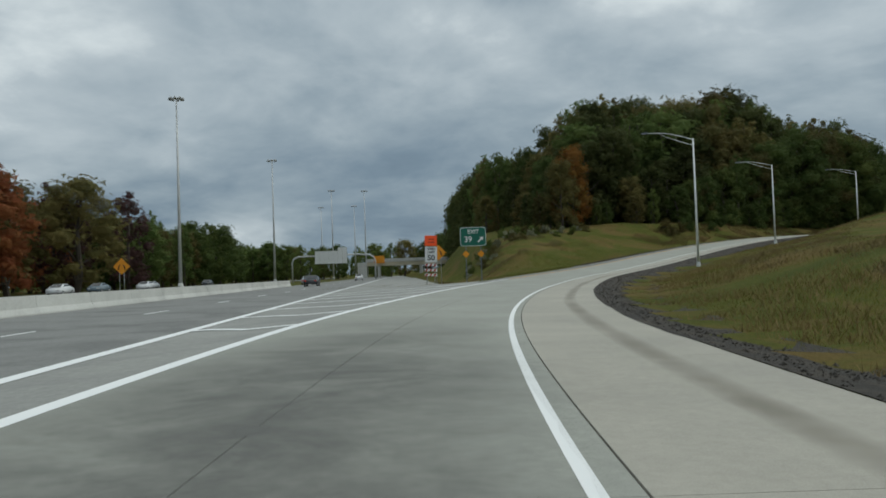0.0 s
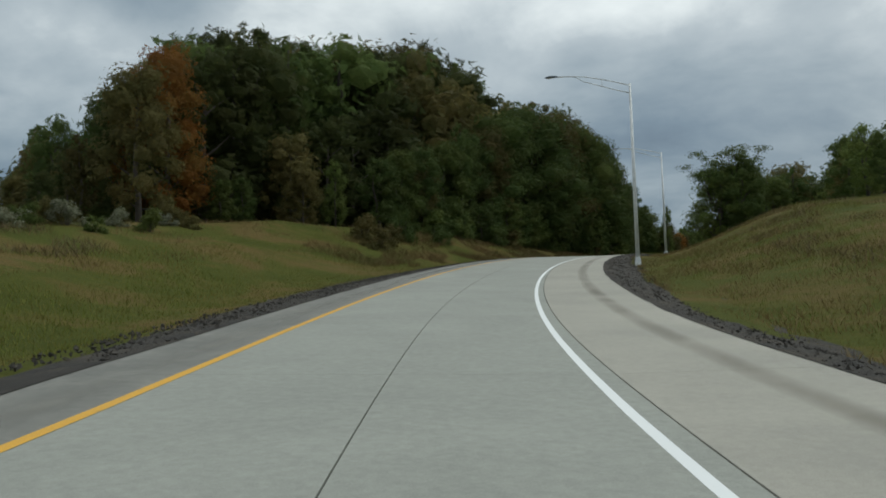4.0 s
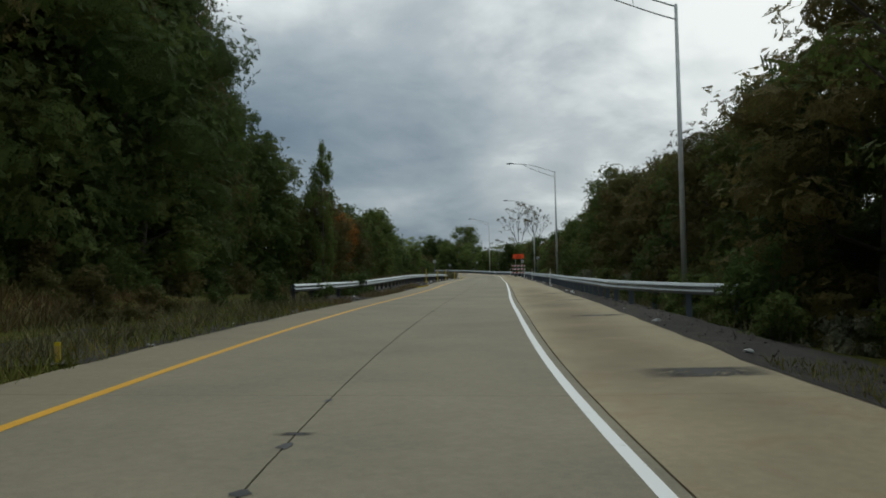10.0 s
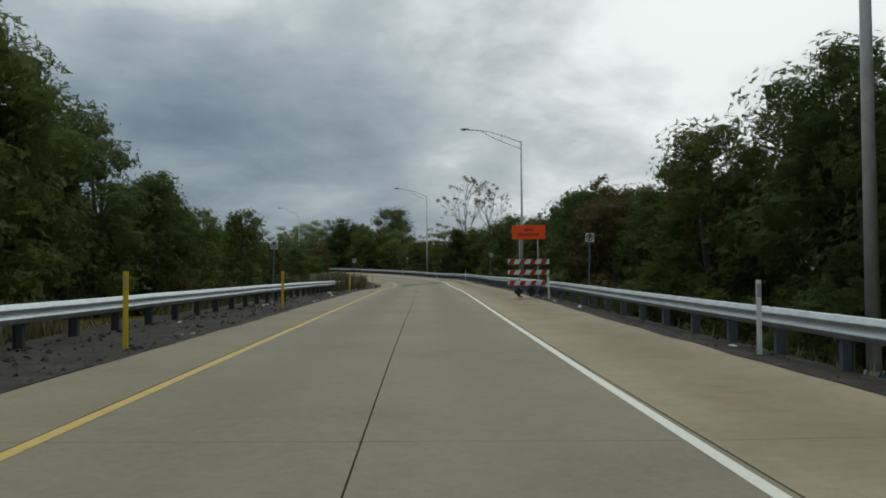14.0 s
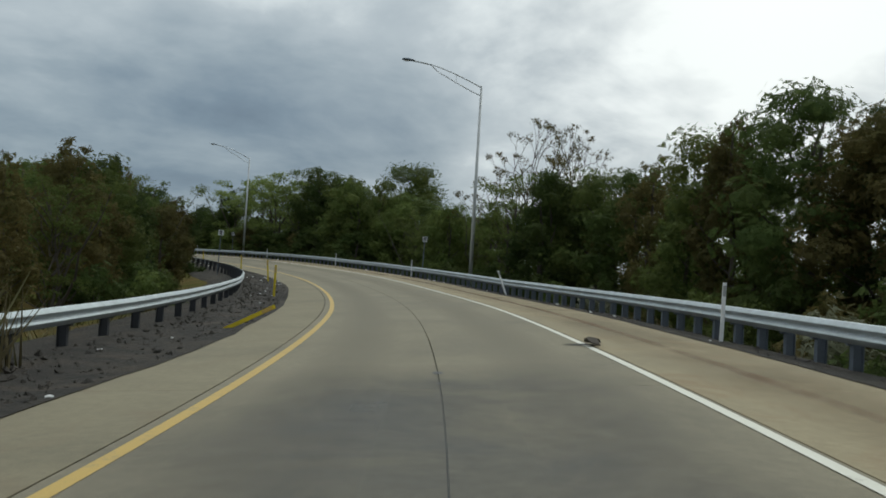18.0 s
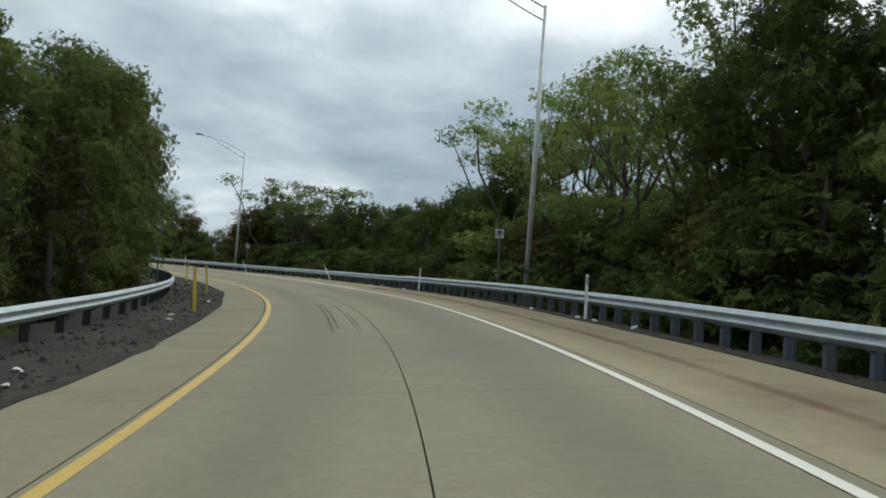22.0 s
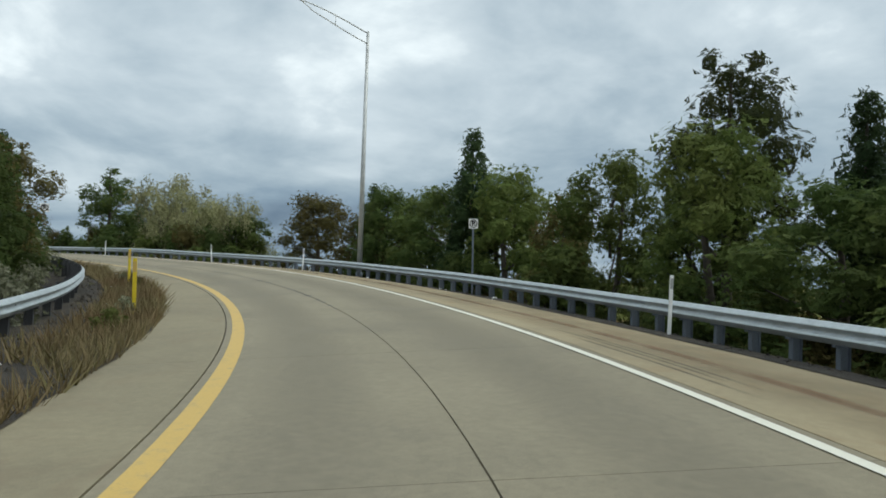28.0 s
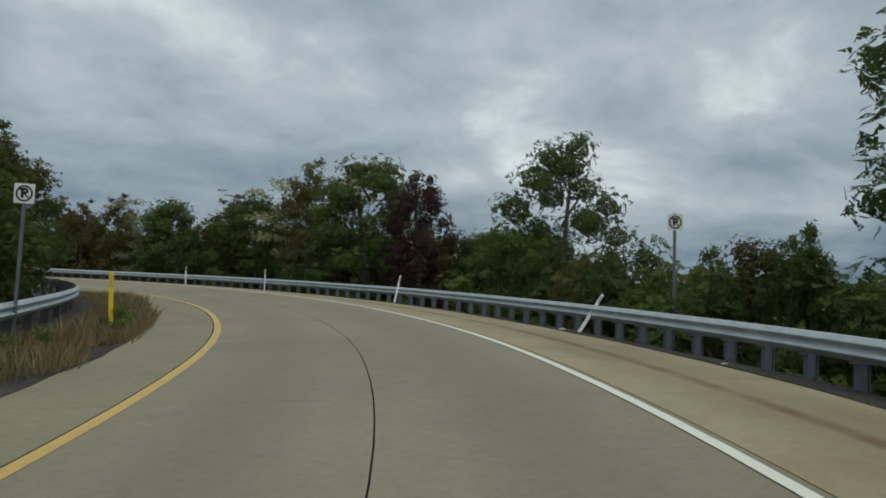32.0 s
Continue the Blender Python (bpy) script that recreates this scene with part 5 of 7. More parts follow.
P_WHITE, P_GREY, P_DARK, P_BLUE = (plain(n, c, 0.25, 0.04) for n, c in (("white_car_paint", (0.6, 0.61, 0.62)), ("silver_car_paint", (0.33, 0.35, 0.36)), ("dark_car_paint", (0.03, 0.035, 0.04)), ("blue_grey_car_paint", (0.12, 0.16, 0.19))))
for u, v, paint, label, flip in ((82, 43, P_GREY, "silver car on the far carriageway", 1), (101, 43, P_WHITE, "white car on the far carriageway", 1), (115, 43.5, P_BLUE, "blue-grey car on the far carriageway", 1), (134, 43, P_WHITE, "white car with its lights towards the viewer", 1),
                                (150, 47, P_GREY, "grey car on the far carriageway", 1), (180, 44, P_DARK, "dark car on the far carriageway", 1), (105, 11.8, P_DARK, "dark car driving away on the highway", 0), (128, 15.0, P_GREY, "silver van driving away on the highway", 0), (190, 10.0, P_WHITE, "white car driving away on the highway", 0)):
    p = hw(u, v)
    car(pose(p.x, p.y, HW_Z - 0.03, 0, 0, HW_YAW + (0 if flip else 180)), paint, label)


# ------------------------------------------------------------------ plants
rng = np.random.default_rng(11)


def leaf_tris(p, out, size, r, droop=0.0):
    """Pointed leaf sprays at points p, facing roughly along out."""
    n = len(p)
    nrm = out + r.normal(0, 0.55, (n, 3)) + (0, 0, 0.35)
    nrm /= np.linalg.norm(nrm, axis=1)[:, None] + 1e-9
    a = np.cross(nrm, r.normal(0, 1, (n, 3)))
    a[:, 2] -= droop
    a /= np.linalg.norm(a, axis=1)[:, None] + 1e-9
    b = np.cross(nrm, a)
    s = size * r.uniform(0.55, 1.45, n)[:, None]
    w = s * r.uniform(0.5, 0.85, n)[:, None]
    v = np.stack([p + a * s + nrm * s * 0.2, p - a * s * 0.6 + b * w, p - a * s * 0.6 - b * w], 1).reshape(-1, 3)
    return v, np.arange(3 * n).reshape(-1, 3)


ICO = bmesh.new()
bmesh.ops.create_icosphere(ICO, subdivisions=1, radius=1)
ICO_V = np.array([v.co[:] for v in ICO.verts])
ICO_F = np.array([[v.index for v in f.verts] for f in ICO.faces])
ICO.free()


def cloud(blobs, n, size, r, core=0.8, droop=0.0):
    """A crown: ragged inner masses, with leaf sprays over and between them."""
    c = np.array([b[0] for b in blobs])
    q = np.array([b[1] for b in blobs])
    wgt = q[:, 0] * (q[:, 1] + q[:, 2])
    k = r.choice(len(blobs), n, p=wgt / wgt.sum())
    d = r.normal(0, 1, (n, 3))
    d[:, 2] += 0.25
    d /= np.linalg.norm(d, axis=1)[:, None]
    rad = r.uniform(0.72, 1.28, n) if core else r.uniform(0, 1, n) ** 0.55
    v, f = leaf_tris(c[k] + d * q[k] * rad[:, None], d, size, r, droop)
    if core:
        V, F, n0 = [v], [f], len(v)
        for c_, q_ in zip(c, q):
            V.append(c_ + ICO_V * q_ * core * r.uniform(0.8, 1.12, len(ICO_V))[:, None])
            F.append(ICO_F + n0)
            n0 += len(ICO_V)
        v, f = np.concatenate(V), np.concatenate(F)
    return v, f


def limbs(root, pts, mat=M_BARK):
    bm = bmesh.new()
    for line, r0, r1 in pts:
        n = len(line)
        rod(bm, line, [r0 + (r1 - r0) * k / (n - 1) for k in range(n)], 6 if r0 > 0.1 else 4, False)
    return part("trunk", bm, mat, root, "grey-brown trunk and limbs", True)


def bend(a, b, r, wob_=0.12, n=4):
    a, b = np.array(a, float), np.array(b, float)
    L = np.linalg.norm(b - a)
    out = [a + (b - a) * k / (n - 1) + (r.normal(0, wob_ * L * 0.3, 3) if 0 < k < n - 1 else 0) for k in range(n)]
    return [tuple(o) for o in out]


def tree(kind, seed, mat, leafing=""):
    """One tree of nominal height 10 m, its foot at the origin; leafing is far for coarse crowns, big for the fine ones of tall trees."""
    r = np.random.default_rng(seed)
    root = thing("tree", pose(0, 0, 0), "", "tree")
    blobs, sticks = [], []
    core = 0.74
    if kind == "oak":
        sticks.append((bend((0, 0, -0.6), (r.normal(0, 0.3), r.normal(0, 0.3), 7.5), r, 0.05, 5), 0.24, 0.06))
        for k in range(30):
            z = 0.9 + 8.2 * (k + r.random()) / 30
            w = 2.7 * math.sin(math.pi * min(1, (z + 1.6) / 11.4)) ** 0.6
            a = k * 2.4 + r.uniform(-0.5, 0.5)
            q = w * r.uniform(0.45, 1.0)
            c = (q * math.cos(a), q * math.sin(a), z)
            e = r.uniform(0.6, 1.15)
            blobs.append((c, (e * 1.1, e * 1.1, e * 0.85)))
            if k % 4 == 0:
                sticks.append((bend((0, 0, max(1.0, z - 1.6)), c, r), 0.08, 0.02))
        n, size = 3300, 0.17
    elif kind == "tall":
        sticks.append((bend((0, 0, -0.6), (r.normal(0, 0.2), r.normal(0, 0.2), 9.2), r, 0.03, 5), 0.19, 0.04))
        for k in range(28):
            z = 0.7 + 9.0 * (k + r.random()) / 28
            w = 1.75 * (1 - ((z - 4.6) / 5.8) ** 2) + 0.12
            a = k * 2.4 + r.uniform(-0.5, 0.5)
            q = w * r.uniform(0.35, 1.0)
            c = (q * math.cos(a), q * math.sin(a), z)
            e = r.uniform(0.4, 0.85) * (0.6 if z > 8.4 else 1)
            blobs.append((c, (e, e, e * 1.1)))
            if k % 4 == 0:
                sticks.append((bend((0, 0, max(1.0, z - 1.3)), c, r), 0.06, 0.015))
        n, size = 2900, 0.155
    elif kind == "locust":
        core = 0
        for s_ in range(3):
            top = (r.normal(0, 1.3), r.normal(0, 1.3), r.uniform(7, 9))
            sticks.append((bend((r.normal(0, 0.15), r.normal(0, 0.15), -0.5), top, r, 0.08, 6), 0.11, 0.02))
            blobs.append((top, (1.0, 1.0, 0.6)))
            blobs.append(((top[0] * 0.75, top[1] * 0.75, top[2] - 1.1), (0.9, 0.9, 0.6)))
        for k in range(34):
            z = r.uniform(2.2, 9.6)
            a = k * 2.4 + r.uniform(-0.5, 0.5)
            q = r.uniform(0.4, 3.0)
            c = (q * math.cos(a), q * math.sin(a), z)
            e = r.uniform(0.5, 0.95)
            blobs.append((c, (e * 1.25, e * 1.25, e * 0.5)))
            sticks.append((bend((q * 0.15 * math.cos(a), q * 0.15 * math.sin(a), max(1.0, z - 2.2)), c, r, 0.2), 0.05, 0.01))
        n, size = 5000, 0.105
    elif kind == "cedar":
        sticks.append((bend((0, 0, -0.5), (0, 0, 9.4), r, 0.01, 4), 0.16, 0.03))
        for k in range(40):
            z = 0.4 + 9.2 * (k / 39) ** 0.9
            w = 1.7 * (1 - z / 10.6) ** 0.7
            a = k * 2.4 + r.uniform(-0.4, 0.4)
            q = w * r.uniform(0.35, 0.85)
            e = w * r.uniform(0.3, 0.6) + 0.14
            blobs.append(((q * math.cos(a), q * math.sin(a), z), (e, e, e * 1.25)))
        n, size = 2800, 0.16
    elif kind == "bare":
        core = 0

        def fork(a, d, L, w, depth):
            b = np.array(a) + np.array(d) * L
            sticks.append((bend(a, b, r, 0.14, 4), w, w * 0.5))
            if depth == 0:
                blobs.append((tuple(b), (0.3, 0.3, 0.22)))
                return
            for k in range(3 if depth > 1 else 2):
                e = np.array(d) + r.normal(0, 0.42, 3) + (0, 0, 0.1)
                fork(tuple(b), tuple(e / np.linalg.norm(e)), L * r.uniform(0.6, 0.8), w * 0.55, depth - 1)
        fork((0, 0, -0.4), (0.03, 0.02, 1.0), 3.6, 0.15, 4)
        n, size = 900, 0.10
    elif kind == "willow":
        core = 0
        sticks.append((bend((0, 0, -0.4), (0.5, 0.2, 3.5), r, 0.1, 4), 0.2, 0.12))
        for k in range(46):
            a = k * 2.4 + r.uniform(-0.5, 0.5)
            q = r.uniform(0.6, 5.2)
            z = r.uniform(1.0, 8.6) * (1 - 0.07 * q) + 0.7
            c = (q * math.cos(a), q * math.sin(a), z)
            e = r.uniform(0.55, 1.05)
            blobs.append((c, (e * 0.9, e * 0.9, e * 1.2)))
            sticks.append((bend((0.4, 0.2, 2.8), c, r, 0.25), 0.06, 0.012))
        n, size = 7000, 0.14
    limbs(root, sticks)
    if leafing == "far":
        n, size = int(n / 2.4), size * 1.4
    if leafing == "big":
        n, size = int(n * 2.3), size * 0.62
    v, f = cloud(blobs, n, size, r, core, 0.8 if kind == "willow" else 0.0)
    link("crown", arrays("crown", v, f), mat, root)
    return root


def shrub(seed, mat, n=900, size=0.14):
    """A bush about 2.5 m high."""
    r = np.random.default_rng(seed)
    root = thing("shrub", pose(0, 0, 0), "", "shrub")
    blobs, sticks = [], []
    for k in range(12):
        a, q = k * 2.4 + r.uniform(-0.5, 0.5), r.uniform(0, 1.5)
        z = r.uniform(0.2, 2.2) * (1 - 0.22 * q)
        e = r.uniform(0.3, 0.6)
        c = (q * math.cos(a), q * math.sin(a), z)
        blobs.append((c, (e, e, e * 0.95)))
        sticks.append((bend((q * 0.2 * math.cos(a), q * 0.2 * math.sin(a), -0.3), c, r), 0.03, 0.008))
    limbs(root, sticks)
    v, f = cloud(blobs, n, size, r, 0.7)
    link("crown", arrays("crown", v, f), mat, root)
    return root


PROTO = {}
seed_ = 100
for kind, mats in (("oak", (L_GREEN, L_OLIVE, L_BROWN, L_RUST, L_ORANGE, L_GREEN, L_OLIVE, L_GREEN)), ("tall", (L_GREEN, L_OLIVE, L_BROWN, L_PURPLE)), ("locust", (L_OLIVE, L_GREEN, L_PALE)), ("cedar", (L_CEDAR, L_CEDAR)), ("bare", (L_BROWN,)), ("willow", (L_PALE,)), ("oak", (L_OAK_SHADED, L_OAK_SHADED, L_OAK_SHADED)), ("tall", (L_OAK_SHADED,))):
    for mat in mats:
        seed_ += 1
        PROTO.setdefault((kind, mat.name), []).append([tree(kind, seed_, mat), False])
        if kind in ("oak", "tall"):
            for leafing in ("far", "big"):
                PROTO.setdefault((kind, mat.name, leafing), []).append([tree(kind, seed_, mat, leafing), False])
for mat in (L_GREEN, L_OLIVE, L_BROWN, L_SAGE, L_RUST):
    for k in range(2):
        seed_ += 1
        PROTO.setdefault(("shrub", mat.name), []).append([shrub(seed_, mat), False])
for k in range(2):
    PROTO.setdefault(("locust", L_LIGHT.name), []).append([tree("locust", 160 + k, L_LIGHT), False])

LOOKS = {"oak": "broad leafy tree", "tall": "slender leafy tree", "locust": "airy thin-leaved tree", "cedar": "conical cedar", "bare": "half-bare twisted tree", "willow": "drooping willow", "shrub": "shrub"}
TONE = {"shaded_oak_leaves": "shade-darkened green", "light_green_leaves": "light green", "dark_green_leaves": "dark green", "olive_leaves": "olive green", "browning_leaves": "browning", "rust_red_leaves": "rust red", "orange_leaves": "orange", "dark_purple_leaves": "dark purple", "cedar_needles": "dense dark", "pale_willow_leaves": "pale yellowish", "grey_green_shrub_leaves": "pale-tipped"}


WOODS = {}


def grow(kind, mat, x, y, h, wide=1.0, where="", z=None, turn=None, wood=None):
    """Sets a tree or shrub of height h on the ground; with a wood's name it is joined into that wood."""
    lot = PROTO.get((kind, mat.name, "far" if wood else "big" if h > 15 else "")) or PROTO[(kind, mat.name)]
    k = int(rng.integers(len(lot)))
    k_h = h / (2.6 if kind == "shrub" else 10.3)
    zz = (ground_z(x, y) if z is None else z) - 0.1
    place, size = pose(x, y, zz, 0, 0, rng.uniform(0, 360) if turn is None else turn), Vector((k_h * wide, k_h * wide, k_h))
    ob, used = lot[k][0], lot[k][1]
    if wood:
        WOODS.setdefault(wood, []).append((ob, place @ Matrix.Diagonal((*size, 1))))
        return None
    if used:
        s0 = lot[k][2]
        ob = copy_thing(ob, place @ Matrix.Diagonal((size.x / s0.x, size.y / s0.y, size.z / s0.z, 1)))
    else:
        ob.matrix_world = place @ Matrix.Diagonal((*size, 1))
        lot[k][1:] = [True, size]
    return tagged(ob, f"{TONE[mat.name]} {LOOKS[kind]} {where}".strip(), "shrub" if kind == "shrub" else "tree")


def plant_woods(labels):
    """Joins the far trees of each wood into one thing."""
    for wood, lot in WOODS.items():
        V, F, I, N, mats, n0 = [], [], [], [], [], 0
        r = random.Random(len(lot))
        for ob, m in lot:
            r3, tr = np.array(m)[:3, :3], np.array(m)[:3, 3]
            tone = r.uniform(0.12, 1.0)
            for c in ob.children:
                me = c.data
                co = np.empty(len(me.vertices) * 3, np.float32)
                me.vertices.foreach_get("co", co)
                ix = np.empty(len(me.loops), np.int32)
                me.loops.foreach_get("vertex_index", ix)
                ix = ix.reshape(len(me.polygons), -1)
                if ix.shape[1] == 4:
                    ix = np.concatenate([ix[:, :3], ix[:, [0, 2, 3]]])
                if me.materials[0] not in mats:
                    mats.append(me.materials[0])
                V.append(co.reshape(-1, 3) @ r3.T + tr)
                N.append(np.full(len(me.vertices), tone, np.float32))
                F.append(ix + n0)
                I.append(np.full(len(ix), mats.index(me.materials[0]), np.int32))
                n0 += len(me.vertices)
        me = arrays("woods", np.concatenate(V), np.concatenate(F))
        for m_ in mats:
            me.materials.append(m_)
        me.polygons.foreach_set("material_index", np.concatenate(I))
        me.attributes.new("tone", "FLOAT", "POINT").data.foreach_set("value", np.concatenate(N))
        tagged(link("woods", me), labels[wood], "woods", kind="stuff")


def belt(t0, t1, d0, d1, h0, h1, n, mix, where, gap=2.5, wide=(0.85, 1.25), wood=None):
    """n plants scattered beside the ramp between two spots and two offsets, none too near another."""
    done, tries = [], 0
    s0, s1 = ch(t0), ch(t1)
    while len(done) < n and tries < n * 40:
        tries += 1
        s, d = rng.uniform(s0, s1), rng.uniform(d0, d1)
        p = on(s, d)
        if any((p[0] - a) ** 2 + (p[1] - b) ** 2 < gap * gap for a, b in done):
            continue
        # never on another stretch of the ramp
        q = np.sqrt(((AXIS - p[:2]) ** 2).sum(1).min())
        if q < min(abs(d), 12) - 0.6 or hw_uv(p)[1] > -9:
            continue
        done.append((p[0], p[1]))
        kind, mat = mix[int(rng.integers(len(mix)))]
        grow(kind, mat, p[0], p[1], rng.uniform(h0, h1), rng.uniform(*wide), where, wood=wood)


def row(t0, t1, d, tops, gap, mix, where, wide=(0.85, 1.2), wood=None, rag=0.08):
    """Trees along the ramp at an offset d that may vary; tops gives the height of their crowns over the road by place."""
    s = ch(t0)
    while s < ch(t1):
        t_ = float(np.interp(s, CH, RT))
        d_ = (d(t_) if callable(d) else d) + rng.uniform(-1.2, 1.2)
        p = on(s, d_)
        s += gap * rng.uniform(0.75, 1.25)
        if np.sqrt(((AXIS - p[:2]) ** 2).sum(1).min()) < min(abs(d_), 9) - 0.6 or hw_uv(p)[1] > -9:
            continue
        kind, mat = mix[int(rng.integers(len(mix)))]
        z = ground_z(p[0], p[1])
        h = (float(knots(t_, *tops)) + on(s, 0)[2]) * 1.0 - z
        grow(kind, mat, p[0], p[1], max(2.0, h * (1 + rng.uniform(-rag, rag * 0.6))), rng.uniform(*wide), where, wood=wood)


def field(u0, u1, v0, v1, h0, h1, n, mix, where, gap=4.0, wide=(0.9, 1.3), wood=None):
    """The same in the highway's frame."""
    done, tries = [], 0
    while len(done) < n and tries < n * 40:
        tries += 1
        p = hw(rng.uniform(u0, u1), rng.uniform(v0, v1))
        if any((p.x - a) ** 2 + (p.y - b) ** 2 < gap * gap for a, b in done):
            continue
        done.append((p.x, p.y))
        kind, mat = mix[int(rng.integers(len(mix)))]
        grow(kind, mat, p.x, p.y, rng.uniform(h0, h1), rng.uniform(*wide), where, wood=wood)


O, T_, C, B_, S_ = "oak", "tall", "cedar", "locust", "shrub"
# mostly the leaf colour darkened to stand for the hill's shaded side
HILL = [(O, L_OAK_SHADED)] * 5 + [(O, L_GREEN)] * 2 + [(O, L_BROWN)] * 2 + [(T_, L_OAK_SHADED)] * 2 + [(T_, L_GREEN), (T_, L_BROWN)]
EDGE = [(O, L_GREEN)] * 5 + [(O, L_OLIVE)] * 2 + [(O, L_BROWN)] * 2 + [(T_, L_GREEN)] * 2 + [(T_, L_OLIVE), (T_, L_BROWN)]
DARK = [(O, L_GREEN)] * 4 + [(T_, L_GREEN)] * 2 + [(O, L_OLIVE)] * 3 + [(O, L_BROWN), (T_, L_OLIVE), (T_, L_OLIVE)]
AUT = [(O, L_RUST)] * 4 + [(O, L_BROWN)] * 2 + [(T_, L_PURPLE)] * 2
MIXED = [(O, L_GREEN), (O, L_OLIVE), (O, L_BROWN), (T_, L_GREEN), (T_, L_BROWN), (T_, L_OLIVE), (B_, L_OLIVE), (C, L_CEDAR)]
BUSH = [(S_, L_GREEN)] * 4 + [(S_, L_OLIVE)] * 3 + [(S_, L_BROWN)] * 2
# the wooded hill: the deep wood, then its edge
row(9.2, 12.0, -86, ((9.2, 9), (9.6, 15), (10.1, 28), (11, 38), (12, 38)), 7, HILL, "", wood="hill")
row(10.3, 12.5, -112, ((10.3, 10), (10.8, 20), (11.5, 30), (12.5, 34)), 7, HILL, "", wood="hill")
row(8.1, 11.6, -60, ((8.1, 10), (8.9, 26), (9.6, 38), (10.3, 41.2), (11.6, 39.6)), 6, HILL, "", wood="hill")
row(8.6, 11.6, -72, ((8.6, 14), (9.4, 29), (10.2, 41.8), (11.6, 41.8)), 7, HILL, "", wood="hill")
row(7.6, 11.8, -50, ((7.6, 5.5), (7.9, 12.1), (8.3, 18.7), (9.0, 31.9), (9.6, 37.4), (11.8, 37.4)), 5.5, HILL, "", wood="hill")
row(7.1, 11.8, -40, ((7.1, 6), (7.4, 11.2), (7.6, 16.5), (8.4, 27.8), (8.9, 31.4), (10.6, 38.5), (11.8, 34.1)), 5, HILL, "", wood="hill")
row(6.7, 12.0, -31, ((6.6, 6), (7, 12.6), (7.6, 21.2), (8.1, 24.8), (9.8, 33.0), (11.1, 33.0), (12, 27.5)), 4.2, HILL, "", wood="hill")
grow(O, L_ORANGE, *on(ch(7.25), -29)[:2], 15.5, 0.9, "at the edge of the wood")
grow(O, L_BROWN, *on(ch(7.0), -28)[:2], 12.5, 0.9, "at the edge of the wood")
row(8.0, 12.4, -24, ((8.0, 13.2), (9, 20.9), (10, 27.5), (11.3, 29.7), (12.4, 25.3)), 4.5, HILL, "", wood="hill")
row(8.7, 14.6, -17, ((8.7, 12), (9.5, 18), (10.2, 22), (11.3, 25.5), (12, 24), (12.6, 18.5), (13.2, 14), (13.6, 11), (14.0, 8), (14.7, 8.5)), 3.6, EDGE, "at the edge of the wood")
grow(O, L_ORANGE, *on(ch(13.95), -12.2)[:2], 7.4, 0.9, "at the edge of the wood")
grow(O, L_BROWN, *on(ch(13.6), -12.6)[:2], 9.0, 0.9, "at the edge of the wood")
# the wood's far end, running on beside the highway
for k in range(54):
    q, back = (k % 18 + rng.uniform(-0.3, 0.3)) / 17, k // 18
    x, y = -84 - 88 * q + 6 * back + rng.uniform(-1.5, 1.5), 68 + 97 * q + 7 * back
    if hw_uv((x, y))[1] < -13:
        kind, mat = HILL[int(rng.integers(len(HILL)))]
        grow(kind, mat, x, y, float(knots(q, (0, 31), (0.3, 34), (1, 32))) * rng.uniform(0.88, 1.06) - ground_z(x, y), rng.uniform(0.7, 0.95), wood="hill")
row(6.7, 8.8, lambda t: -32 + (t - 6.7) * 8, ((6.7, 4), (7.2, 7), (8, 10), (8.8, 13)), 3.2, DARK, "at the edge of the wood")
row(8.7, 12.6, -14.8, ((8.7, 5), (9.5, 8), (11, 9), (12.6, 8)), 3.2, DARK, "at the edge of the wood", (1.1, 1.5))
belt(7.4, 12.4, -15.5, -12.8, 1.6, 3.2, 26, BUSH, "at the foot of the wood", 2)
belt(4.6, 6.4, -34, -22, 1.0, 1.9, 16, [(S_, L_SAGE), (S_, L_OLIVE), (S_, L_OLIVE)], "on the grassy bank", 2)
belt(3.9, 7.0, -27, -20, 0.8, 1.7, 34, [(S_, L_SAGE), (S_, L_OLIVE), (S_, L_BROWN)], "on the grassy bank", 1.6)
# the outer wood
grow(O, L_OLIVE, 16.4, 49.4, 10.8, 1.1, "standing at the bend")
grow(B_, L_GREEN, 15.6, 48.6, 12.0, 0.95, "standing at the bend")
grow(B_, L_OLIVE, 19.2, 64.6, 12.8, 1.1, "rising over the verge")
grow(B_, L_GREEN, 21.6, 66.5, 13.4, 1.0, "rising over the verge")
grow(O, L_GREEN, 18.6, 48.6, 11.6, 0.95, "standing at the bend")
grow(B_, L_OLIVE, 18.2, 49.6, 12.6, 0.95, "standing at the bend")
OUT_TOP = ((9.6, 8.5), (10.5, 11), (11.3, 9.8), (12.3, 8.0), (13.2, 8.6), (13.8, 10.3), (14.5, 10.0), (15.2, 8.8), (15.7, 8.2), (16.1, 7.0), (17.0, 7.0), (17.4, 9.2), (18.0, 8.8), (18.4, 6.9), (18.8, 8.0), (19.5, 8.8), (20.3, 7.4), (20.8, 8.2),
           (21.1, 6.8), (22.0, 6.0), (22.4, 9.0), (22.8, 10.6), (23.1, 12.0), (23.7, 11.8), (24.2, 12.4), (24.5, 11.6), (24.7, 7.6), (24.85, 6.2), (25.0, 8.2), (25.5, 6.8), (26.0, 7.8), (26.4, 9.4), (27.05, 10.2))
